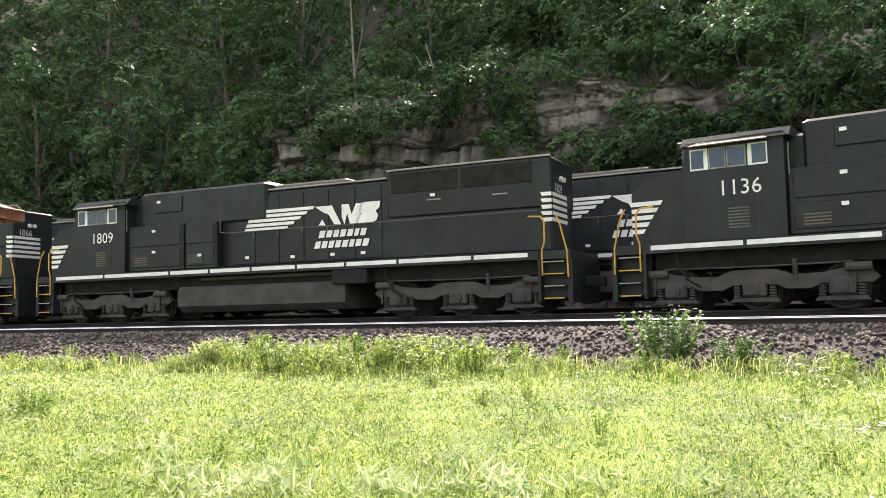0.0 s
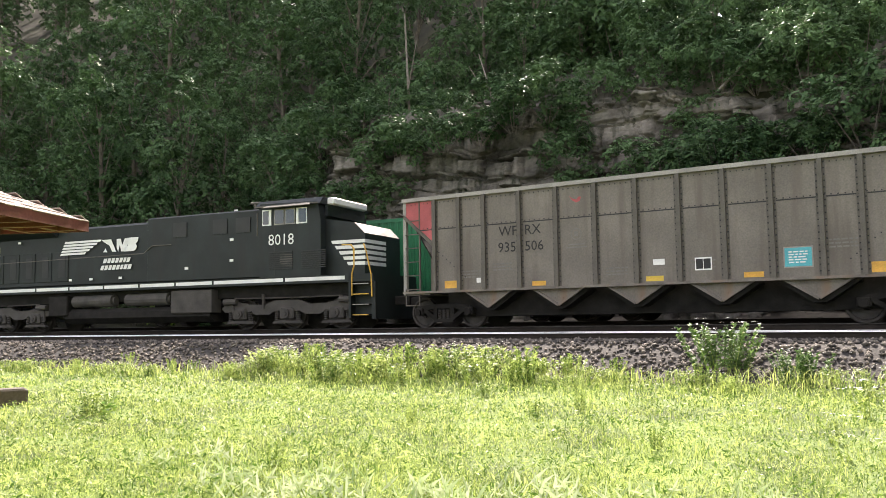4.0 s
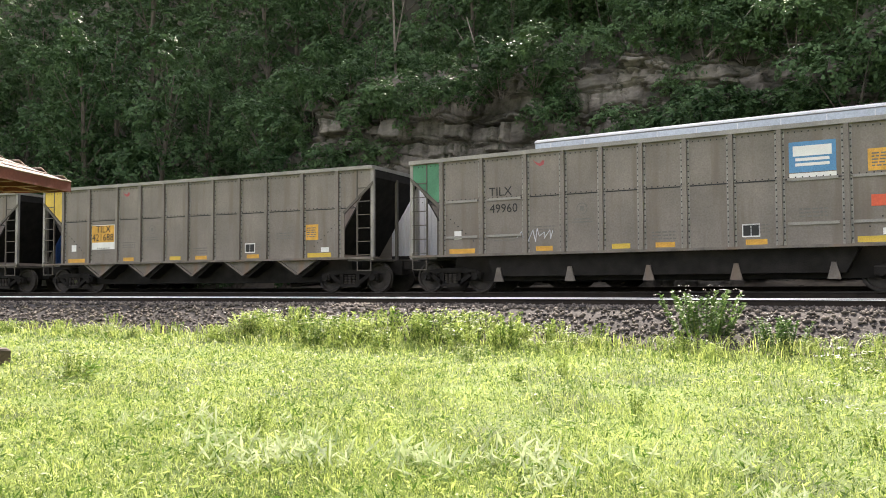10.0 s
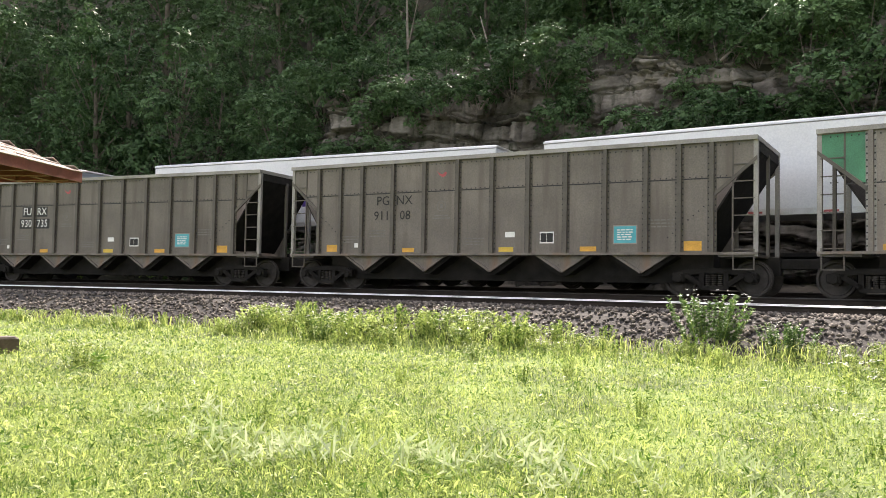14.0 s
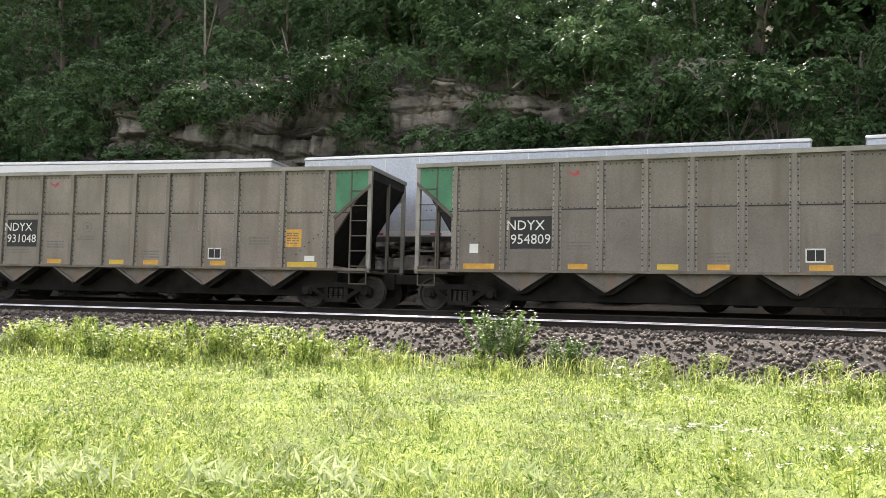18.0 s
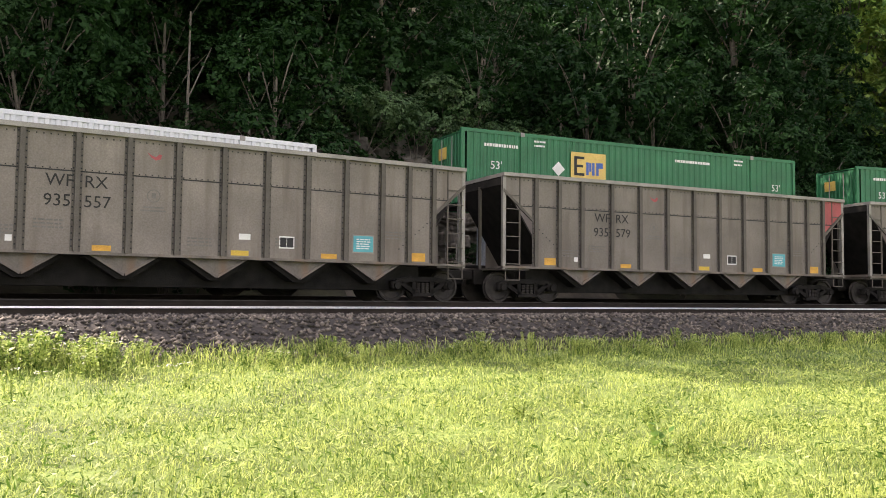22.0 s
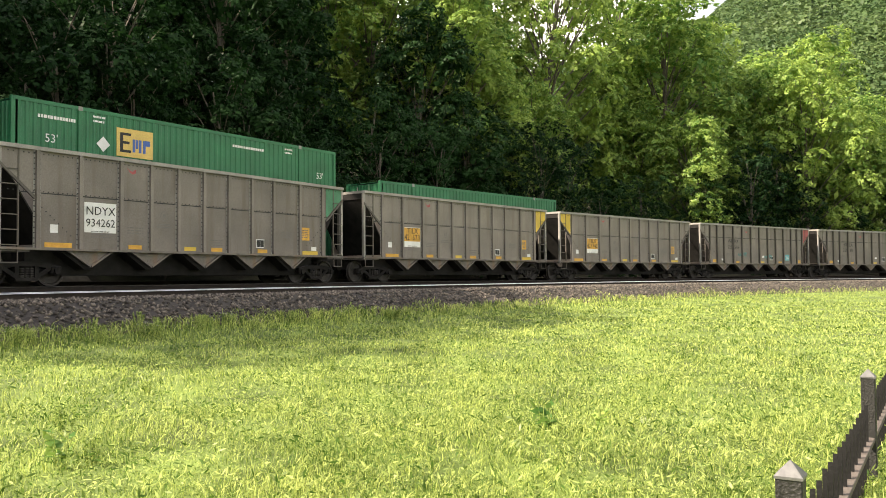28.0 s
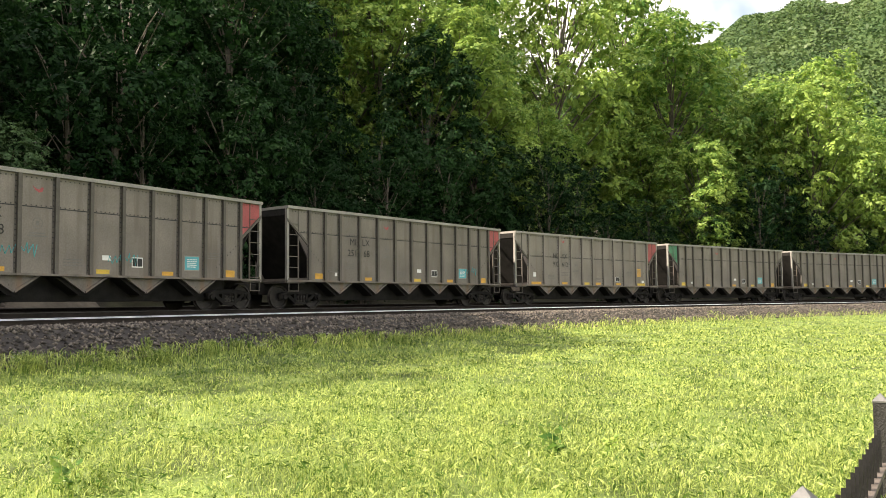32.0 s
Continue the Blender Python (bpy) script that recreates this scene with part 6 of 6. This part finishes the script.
        "far": [(0, -84.6), (9, 0), (11.5, 23.4), (13, 37.6), (16, 65.3), (17, 74.5), (18, 83.95), (19, 92.4), (20, 100.9), (22.5, 122.9), (24.5, 140.9), (28, 174.9), (29, 184.85), (30, 193.9), (32, 213.4)]}
LINE = {"near": (0.0, 0.12), "far": (-4.3, 0.25)}


def motions():
    for thing, line, place, length in MOVERS:
        off, z = LINE[line]
        ts, ds = zip(*GONE[line])
        walk(thing, [(float(t), on_line(place - float(np.interp(t, ts, ds)), off, z, length)) for t in range(33)])



# ---- rock ledges in the bank ----
def rock_wall(base, lo, hi, z1, seed):
    """A cliff of uneven level beds, each broken into blocks that stand out or fall back."""
    r = np.random.RandomState(seed)
    ss = np.arange(lo, hi, 0.11)
    zs = np.arange(0.0, z1, 0.055)
    S, Z = np.meshgrid(ss, zs)
    faults = np.cumsum(r.uniform(1.2, 3.6, 40)) + lo
    slip = np.cumsum(r.normal(0, 0.22, 41))[np.searchsorted(faults, ss)]
    sag = 0.3 * np.sin(S * 0.33 + 1.0) + 0.06 * (S - lo) + slip[None] + 0.12 * np.sin(S * 1.3 + Z * 1.1) + 0.07 * np.sin(S * 2.9 - Z * 2.3)
    bed_edges = np.cumsum(r.choice([0.06, 0.1, 0.16, 0.28, 0.55, 0.8], 110)) - 2.0
    bed = np.searchsorted(bed_edges, (Z + sag).ravel()).reshape(Z.shape)
    shift = r.normal(0, 0.17, 140)[bed]
    depth = np.zeros_like(S)
    crack = np.zeros(S.shape, bool)
    crack[1:] |= bed[1:] != bed[:-1]
    for k in np.unique(bed):
        cuts = np.cumsum(r.choice([0.2, 0.35, 0.5, 0.8, 1.3], 200)) + lo - 1
        cell = np.searchsorted(cuts, ss)
        d = r.normal(0, 0.24, 210)[cell]
        depth += np.where(bed == k, d[None], 0)
        joint = np.r_[False, cell[1:] != cell[:-1]] & (r.rand(len(ss)) < 0.8)
        crack |= (bed == k) & joint[None]
    depth -= np.where(crack, 0.2, 0) + r.uniform(0, 0.09, S.shape)
    big = 0.55 * np.sin(S * 0.45 + Z * 0.3) + 0.3 * np.sin(S * 1.1 - Z * 0.7 + 2)
    ends = np.clip((np.minimum(S - lo, hi - S) - 0.8 * np.sin(Z * 1.7)) / 2.6, 0, 1)
    crest = z1 - 0.9 + 0.8 * np.sin(S * 0.9 + 1) + 0.5 * np.sin(S * 2.3) - 2.2 * (1 - np.clip((hi - S) / 7, 0, 1))
    top = np.clip((crest - Z) / 0.9, 0, 1)
    off = -9.3 - Z / 2.75 + (shift + depth + big * 0.6 + 0.25) * ends * top - (1 - ends) * 1.8 - (1 - top) * 1.2
    off = np.minimum(off, -8.6)
    S = S + r.normal(0, 0.02, S.shape)
    Z = Z + r.normal(0, 0.012, S.shape)
    cx, cy = NORMAL * (NEAR - CURVE)
    th, rr = S / CURVE, CURVE - off
    X = cx + ALONG.x * rr * np.sin(th) + NORMAL.x * rr * np.cos(th)
    Y = cy + ALONG.y * rr * np.sin(th) + NORMAL.y * rr * np.cos(th)
    h, w = S.shape
    i, j = np.meshgrid(np.arange(h - 1), np.arange(w - 1), indexing="ij")
    q = np.stack([i * w + j, i * w + j + 1, (i + 1) * w + j + 1, (i + 1) * w + j], -1).reshape(-1, 4)
    me = fast_mesh("rock_beds", np.stack([X, Y, Z], -1).reshape(-1, 3), q.ravel(), np.full(len(q), 4), M_LEDGE)
    part("rock_beds", me, None, base)


def rock_ledges():
    r = random.Random(31)
    base = tagged(new("rock_face"), "layered grey-brown shale outcrop in the steep bank", "rock", kind="structure")
    rock_wall(base, -31.0, -2.0, 11.5, 5)
    rock_wall(base, 20.5, 33.0, 8.6, 6)
    meshes = []
    for k in range(6):
        sh = Shape()
        v = []
        for z in (0, 1):
            ring = [(-1, -1), (-0.2, -1.15), (0.9, -0.95), (1.05, 0.9), (-0.95, 1)]
            v += [(x * r.uniform(0.7, 1.15), y * r.uniform(0.7, 1.15), z * r.uniform(0.7, 1.1) + r.uniform(-0.12, 0.12)) for x, y in ring]
        sh.add(v, [(4, 3, 2, 1, 0), (5, 6, 7, 8, 9)] + [(i, (i + 1) % 5, (i + 1) % 5 + 5, i + 5) for i in range(5)])
        meshes.append(sh.mesh("rock", M_LEDGE))
    for _ in range(70):
        s, z = r.uniform(-27, -2), r.uniform(3.5, 8.5)
        p, a = spot(s, -9.35 - z / 2.75 + r.uniform(-0.1, 0.35), z)
        part("rock", r.choice(meshes), None, base, at=Matrix.Translation(p) @ Matrix.Rotation(a, 4, "Z") @ pose(0, 0, 0, r.uniform(-12, 12), r.uniform(-8, 8), r.uniform(-20, 20)) @ Matrix.Diagonal((r.uniform(0.2, 0.7), r.uniform(0.25, 0.45), r.uniform(0.1, 0.35), 1)))
    return base


rock_ledges()


def dead_branch(at, pts, label):
    base = new("dead_tree")
    for line, rad in pts:
        sh = Shape()
        for k in range(len(line) - 1):
            sh.tube(line[k], line[k + 1], rad * (1 - k / len(line)), 6, rad * (1 - (k + 1) / len(line)) + 0.006)
        part("limb", sh, M_DEADWOOD, base)
    base.matrix_basis = at
    return tagged(base, label, "tree")


def dead_wood():
    forked = [([(0, 0, -0.5), (-0.1, 0, 0.9), (-0.35, -0.1, 1.8), (-0.75, 0, 3.0)], 0.07), ([(-0.2, 0, 1.2), (-0.8, -0.2, 1.7), (-1.2, -0.2, 2.4)], 0.03), ([(-0.1, 0, 0.8), (0.6, -0.2, 1.3), (1.2, -0.3, 1.1), (1.7, -0.3, 1.4)], 0.03)]
    p, a = spot(-20.2, -12.9, 10.4)
    dead_branch(Matrix.Translation(p) @ Matrix.Rotation(a, 4, "Z"), forked, "bare forked dead sapling on the rock face")
    fallen = [([(0, 0, 0), (0.7, -0.1, 0.55), (1.3, -0.1, 1.1), (1.8, 0, 1.7)], 0.055), ([(0.6, -0.1, 0.5), (0.9, -0.2, 0.4), (1.2, -0.3, 0.6)], 0.025)]
    p, a = spot(-10.4, -12.6, 9.8)
    dead_branch(Matrix.Translation(p) @ Matrix.Rotation(a, 4, "Z"), fallen, "leaning bleached dead trunk above the rock ledge")
    tall = [([(0, 0, -0.5), (0, 0, 4.0), (-0.3, 0, 7.2), (-0.9, 0.1, 9.4)], 0.12), ([(-0.25, 0, 6.8), (0.1, -0.1, 8.2), (0.2, -0.1, 9.0)], 0.05)]
    p, a = spot(-47.5, -17.0, 6.6)
    dead_branch(Matrix.Translation(p) @ Matrix.Rotation(a, 4, "Z"), tall, "bare forked snag among the dark leaves")
    r = random.Random(3)
    for s, off, hgt in ((-26.2, -16.5, 9), (16.5, -15.5, 8), (19.0, -15.0, 7.5), (33.5, -13.5, 6), (40.0, -13.0, 5.5), (62, -13, 7)):
        p, a = spot(s, off)
        z = float(ground_z(p.x, p.y))
        lean = r.uniform(-0.6, 0.6)
        stem = [([(0, 0, -0.5), (lean * 0.3, 0, hgt * 0.4), (lean, 0, hgt)], 0.11), ([(lean * 0.5, 0, hgt * 0.5), (lean + 0.9, -0.3, hgt * 0.8)], 0.04)]
        dead_branch(Matrix.Translation((p.x, p.y, z)) @ Matrix.Rotation(a, 4, "Z"), stem, "slender pale bare trunk on the wooded bank")


dead_wood()


# ---- far mountain ----
def mountain():
    v, f = [], []
    az = np.radians(np.arange(70, 150, 1.0))
    rows = [(330, 0.0), (420, 0.25), (520, 0.55), (640, 0.85), (740, 1.0), (900, 0.8)]
    for a in az:
        crest = float(np.interp(math.degrees(a), [70, 92, 97, 101, 105, 112, 125, 150], [150, 190, 220, 229, 240, 262, 250, 200]))
        for d, k in rows:
            wob = 1 + 0.03 * math.sin(a * 37 + d) + 0.02 * math.sin(a * 91)
            v.append((math.sin(a) * d, math.cos(a) * d, -3 + crest * k * wob))
    n = len(rows)
    f = [(i * n + j, i * n + j + 1, (i + 1) * n + j + 1, (i + 1) * n + j) for i in range(len(az) - 1) for j in range(n - 1)]
    sh = Shape()
    sh.add(v, f)
    base = tagged(new("backdrop", sh.mesh("backdrop", M_FARWOOD)), "distant wooded mountain under the sky", "mountain", kind="structure")
    r = np.random.RandomState(8)
    m = 80000
    i, j = r.randint(16, 46, m), r.randint(0, 4, m)
    V = np.array(v).reshape(len(az), n, 3)
    a, b = r.rand(m, 1), r.rand(m, 1)
    c = (V[i, j] * (1 - a) + V[i + 1, j] * a) * (1 - b) + (V[i, j + 1] * (1 - a) + V[i + 1, j + 1] * a) * b
    c[:, 2] += r.uniform(0, 5, m)
    nr = r.normal(size=(m, 3)) * 0.5 + (0, 0, 0.9)
    nr[:, 0] -= 0.4
    nr /= np.linalg.norm(nr, axis=1, keepdims=True)
    tagged(new("far_treetops", leaves_mesh("far_treetops", c, nr, r.uniform(0.9, 2.1, m), M_FARWOOD, 4)), "far treetops covering the mountain side", "woods", kind="stuff")


mountain()


# ---- weeds, flowers and bushes along the meadow ----
def leafy_stem(name, height, leaf, count, mat, seed, label, spread=0.25, flowers=None, upright=0.5, slim=1.15, density=26):
    r = np.random.RandomState(seed)
    base = new(name)
    sh = Shape()
    stems = max(1, int(spread * density))
    cs, ns = [], []
    for k in range(stems):
        a, o = r.uniform(0, 6.28), spread * r.rand() ** 0.6
        foot = Vector((math.cos(a) * o * 0.5, math.sin(a) * o * 0.5, -0.05))
        top = Vector((math.cos(a) * o, math.sin(a) * o, height * r.uniform(0.7, 1.05)))
        sh.tube(foot, top, 0.006, 5, 0.003)
        for q in range(count // stems):
            f = r.uniform(0.15, 1.0)
            p = foot.lerp(top, f)
            b = r.uniform(0, 6.28)
            d = Vector((math.cos(b), math.sin(b), r.uniform(-0.2, 0.6)))
            cs.append(p + d * leaf * 0.9)
            nn = Vector((-d.x * upright, -d.y * upright, 0.9)) + Vector(r.normal(size=3)) * 0.3
            ns.append(nn.normalized())
    tagged(part("stalk", sh, M_WEED, base), kind="stuff")
    part("foliage", leaves_mesh("foliage", np.array(cs), np.array(ns), leaf * r.uniform(0.6, 1.2, len(cs)), mat, seed, slim), None, base)
    if flowers:
        fl, size = flowers
        fc = np.array([[r.normal() * spread * 0.6, r.normal() * spread * 0.6, height * r.uniform(0.85, 1.12)] for _ in range(fl)])
        fc = np.repeat(fc, 7, 0) + r.normal(size=(fl * 7, 3)) * (size, size, size * 0.2)
        fnn = r.normal(size=(fl * 7, 3)) * 0.25 + (0, 0, 1)
        fnn /= np.linalg.norm(fnn, axis=1, keepdims=True)
        part("blossoms", leaves_mesh("blossoms", fc, fnn, np.full(fl * 7, size * 0.7), M_PETAL, seed + 2, 1.0), None, base)
    return tagged(base, label, "plant")


KIND_WEED = leafy_stem("roadside_weed", 0.42, 0.026, 520, M_WEED, 41, "leafy green weeds at the edge of the ballast", 0.45, (22, 0.014), slim=1.5, density=50)
KIND_TALL = leafy_stem("tall_weed", 0.56, 0.024, 300, M_WEED, 42, "tall narrow seed-headed weeds by the track", 0.3, upright=1.2, slim=2.2, density=36)
KIND_MILK = leafy_stem("milkweed", 0.45, 0.065, 48, M_LEAFL, 43, "broad-leaved green weed standing in the meadow", 0.12)
KIND_FLOWER = leafy_stem("white_wildflower", 0.36, 0.026, 90, M_GRASS, 44, "white flowering weeds in the meadow grass", 0.3, (6, 0.024))
KIND_PALE = leafy_stem("pale_broadleaf_weed", 0.22, 0.026, 54, M_PALE, 45, "pale long-leaved weed clump in the grass", 0.34, upright=2.2, slim=4.2)
KIND_BUSH = leafy_stem("flowering_bush", 0.85, 0.034, 2600, M_BUSH, 46, "green bush with small white blossoms beside the track", 0.8, (26, 0.024), slim=1.5, density=40)


def set_plant(kind, x, y, scale, turn, group):
    ob = copy_thing(kind, Matrix.Identity(4))
    ob.matrix_basis = pose(x, y, float(ground_z(x, y)), 0, 0, turn) @ Matrix.Diagonal((scale, scale, scale, 1))
    tagged(ob, group=group)


def wayside():
    r = random.Random(55)
    p, _ = spot(-5.4, 7.3)
    set_plant(KIND_BUSH, p.x, p.y, 1.0, 20, "wayside bushes")
    p, _ = spot(-3.9, 7.8)
    set_plant(KIND_BUSH, p.x, p.y, 0.7, 140, "wayside bushes")
    p, _ = spot(98, 9.0)
    set_plant(KIND_BUSH, p.x, p.y, 1.3, 60, "wayside bushes")
    # a thick belt of weeds along the foot of the ballast, thinner to the far side
    s = -46.0
    while s < 34:
        dense = 0.95 if -17 < s < -7.6 else 0.8 if 1 < s < 11 else 0.4
        for _ in range(4):
            if r.random() < dense:
                p, _ = spot(s + r.uniform(-0.4, 0.4), r.uniform(7.5, 9.3))
                k = KIND_WEED if r.random() < 0.6 else KIND_TALL
                big = 1.2 if -16.5 < s < -8 or 2 < s < 9 else 0.7
                set_plant(k, p.x, p.y, big * r.uniform(0.7, 1.2), r.uniform(0, 360), "weeds along the ballast")
        s += 0.75
    for x, y, k, sc in ((-3.3, 6.2, KIND_PALE, 1.0), (-2.4, 6.4, KIND_PALE, 1.0), (-4.2, 6.3, KIND_PALE, 0.9), (-1.6, 6.5, KIND_PALE, 0.85), (-5.2, 6.0, KIND_PALE, 0.9), (-6.0, 7.0, KIND_PALE, 0.9), (-2.9, 5.8, KIND_PALE, 1.1), (-3.8, 5.8, KIND_PALE, 1.1), (-2.0, 6.0, KIND_PALE, 1.0), (-4.7, 5.6, KIND_PALE, 1.0), (-6.6, 6.6, KIND_PALE, 0.8), (-0.8, 7.0, KIND_PALE, 0.8),
                        (-11.3, 9.9, KIND_WEED, 0.9), (-10.6, 9.6, KIND_MILK, 0.9), (4.6, 9.3, KIND_MILK, 1.0), (4.9, 9.6, KIND_MILK, 0.8), (14.0, -0.5, KIND_MILK, 0.85), (14.4, -1.0, KIND_MILK, 0.65), (12.0, 3.2, KIND_MILK, 0.75),
                        (2.5, 7.2, KIND_PALE, 0.7), (-0.4, 6.0, KIND_PALE, 0.8)):
        set_plant(k, x, y, sc, r.uniform(0, 360), "meadow weeds")
    for _ in range(16):
        set_plant(KIND_PALE, r.uniform(-5.2, -1.2), r.uniform(5.5, 6.4), r.uniform(0.5, 0.8), r.uniform(0, 360), "meadow weeds")
    for _ in range(46):
        x, y = r.uniform(-0.5, 11.5), r.uniform(7.0, 13.5)
        if x > 7 and y < 9:
            continue
        set_plant(KIND_FLOWER, x, y, r.uniform(0.7, 1.15), r.uniform(0, 360), "white wildflowers")
    for _ in range(30):
        a, d = radians(r.uniform(-55, 100)), r.uniform(6.5, 16)
        x, y = math.sin(a) * d + (5.9 if a > 0.6 else 0), math.cos(a) * d
        if plan_of(np.array([x]), np.array([y]))[1][0] > 9.5:
            set_plant(r.choice((KIND_WEED, KIND_PALE, KIND_TALL)), x, y, r.uniform(0.35, 0.6), r.uniform(0, 360), "meadow weeds")


wayside()
for ob in (KIND_WEED, KIND_TALL, KIND_MILK, KIND_FLOWER, KIND_PALE, KIND_BUSH):
    for o in (*ob.children_recursive, ob):
        bpy.data.objects.remove(o)


# ---- stone shelter ----
def shelter():
    r = random.Random(12)
    corner = Vector((-12.36, 8.93, 0))
    a, b = Vector((0.33, -0.944, 0)), Vector((-0.944, -0.33, 0))
    foot, top, la, lb = -1.5, 1.95, 4.6, 4.0
    frame_m = Matrix(((a.x, b.x, 0, corner.x), (a.y, b.y, 0, corner.y), (0, 0, 1, 0), (0, 0, 0, 1)))
    base = tagged(new("stone_shelter"), "small rough sandstone shelter with a wide shingled hip roof", "building")
    base.matrix_basis = frame_m
    part("wall", Shape().box(0.03, la, 0.03, lb, foot, top), M_MORTAR, base, "mortared core of the walls")
    z, row = foot, 0
    heights = (0.3, 0.36, 0.26, 0.4, 0.3, 0.26, 0.38, 0.3)
    while z < top - 0.06:
        h = min(heights[row % len(heights)], top - z)
        x = -0.02 + r.uniform(0, 0.05)
        while x < la - 0.1:
            w = min(r.choice((0.2, 0.28, 0.4, 0.55, 0.7)) * r.uniform(0.85, 1.15), la - x)
            f = r.choice((0.35, 0.5, 0.65))
            cuts = [(z, h)] if r.random() < 0.5 else [(z, h * f), (z + h * f, h * (1 - f))]
            for zz, hh in cuts:
                out = r.uniform(0.0, 0.045)
                part("stone", Shape().soft_box(x + 0.012, x + w - 0.012, -0.03 - out, 0.12, zz + 0.011, zz + hh - 0.011, 0.018), M_MASON, base)
            x += w
        for q in range(3):
            part("stone", Shape().soft_box(-0.04 - r.uniform(0, 0.03), 0.1, 0.14 + q * 1.28, 0.12 + (q + 1) * 1.28, z + 0.011, z + h - 0.011, 0.018), M_MASON, base)
        z += h
        row += 1
    # roof: x along the visible wall, y into the building; overhang ox, oy
    ox, oy, eave, ridge = 0.8, 1.05, 2.02, 3.3
    x0, x1, y0, y1 = -ox, la + ox, -oy, lb + oy
    cx0, cx1, cy = x0 + 3.0, x1 - 3.0, (y0 + y1) / 2
    deck = Shape().add([(x0, y0, eave), (x1, y0, eave), (x1, y1, eave), (x0, y1, eave), (cx0, cy, ridge), (cx1, cy, ridge)],
                       [(0, 1, 5, 4), (1, 2, 5), (2, 3, 4, 5), (3, 0, 4), (3, 2, 1, 0)])
    part("roof", deck, M_FASCIA, base, "shingled hip roof on red-brown boards")
    part("fascia", Shape().box(x0, x1, y0 - 0.03, y0, eave - 0.14, eave + 0.03), M_FASCIA, base)
    part("fascia", Shape().box(x0 - 0.03, x0, y0, y1, eave - 0.14, eave + 0.03), M_FASCIA, base)
    k = x0 + 0.25
    while k < x1:
        part("rafter", Shape().prism([(k, eave - 0.02), (k + 0.1, eave - 0.02), (k + 0.1, eave - 0.15), (k, eave - 0.15)], y0 + 0.02, 0.0), M_FASCIA, base)
        k += 0.62
    k = y0 + 0.3
    while k < y1:
        part("rafter", Shape().box(x0 + 0.02, 0.0, k, k + 0.1, eave - 0.15, eave - 0.02), M_FASCIA, base)
        k += 0.62
    tile = Shape().soft_box(-0.11, 0.11, -0.005, 0.26, 0.0, 0.02, 0.006).mesh("shingle", M_SHINGLE)
    slope = math.atan2(ridge - eave, cy - y0)
    rows = 13
    for i in range(rows):
        f = i / rows
        yy = y0 - 0.03 + (cy - y0) * f
        zz = eave + 0.012 + (ridge - eave) * f
        lo, hi = x0 + 3.0 * f, x1 - 3.0 * f
        x = lo + 0.1 + (i % 2) * 0.11
        while x < min(hi, lo + 4.2):
            part("shingle", tile, None, base, at=Matrix.Translation((x, yy, zz + r.uniform(0, 0.012))) @ Matrix.Rotation(slope - 0.05, 4, "X") @ Matrix.Rotation(r.uniform(-0.02, 0.02), 4, "Z"))
            x += 0.225
    slope2 = math.atan2(ridge - eave, 3.0)
    for i in range(rows):
        f = i / rows
        xx = x0 - 0.03 + 3.0 * f
        zz = eave + 0.012 + (ridge - eave) * f
        lo, hi = y0 + (cy - y0) * f, y1 - (y1 - cy) * f
        y = lo + 0.1
        while y < min(hi, lo + 1.4):
            part("shingle", tile, None, base, at=Matrix.Translation((xx, y, zz)) @ Matrix.Rotation(-1.5708, 4, "Z") @ Matrix.Rotation(slope2 - 0.05, 4, "X"))
            y += 0.225
    bench = tagged(new("stone_bench"), "low dark stone block seat beside the shelter", "bench")
    bench.matrix_basis = Matrix.Translation((-14.05, 10.2, -1.26)) @ Matrix.Rotation(math.atan2(0.81, 0.585) + 0.1, 4, "Z")
    part("block", Shape().soft_box(-0.5, 0.5, -0.25, 0.25, -0.2, 0.46, 0.035), M_DARKSTONE, bench)


shelter()


# ---- fence ----
def fence():
    a, d = Vector((9.63, -1.72, 0)), Vector((3.69, -1.44, 0))
    turn = math.atan2(d.y, d.x)
    step = d.length
    base = tagged(new("picket_fence"), "black painted picket fence with capped square posts", "fence")
    base.matrix_basis = Matrix.Translation((a.x, a.y, 0)) @ Matrix.Rotation(turn, 4, "Z")
    post = Shape().soft_box(-0.053, 0.053, -0.053, 0.053, -1.6, -0.53, 0.005).mesh("post", M_POST)
    cap = Shape().add([(-0.057, -0.057, -0.53), (0.057, -0.057, -0.53), (0.057, 0.057, -0.53), (-0.057, 0.057, -0.53), (0, 0, -0.468)] +
                      [(-0.057, -0.057, -0.542), (0.057, -0.057, -0.542), (0.057, 0.057, -0.542), (-0.057, 0.057, -0.542)],
                      [(0, 1, 4), (1, 2, 4), (2, 3, 4), (3, 0, 4), (5, 6, 1, 0), (6, 7, 2, 1), (7, 8, 3, 2), (8, 5, 0, 3), (8, 7, 6, 5)]).mesh("cap", M_CAP)
    picket = Shape().prism([(-0.015, -1.5), (0.015, -1.5), (0.015, -0.84), (0, -0.73), (-0.015, -0.84)], -0.013, 0.013).mesh("picket", M_FENCE)
    for k in range(5):
        p = part("post", post, None, base, at=Matrix.Translation((k * step, 0, 0)))
        part("cap", cap, None, p)
        if k < 4:
            for z in (-1.03, -1.42):
                part("rail", Shape().soft_box(k * step + 0.07, (k + 1) * step - 0.07, -0.045, 0.045, z - 0.02, z + 0.015, 0.004), M_FENCERAIL, base)
            x = k * step + 0.17
            while x < (k + 1) * step - 0.1:
                part("picket", picket, None, base, at=Matrix.Translation((x, 0, random.uniform(-0.008, 0.008))))
                x += 0.235


fence()


motions()
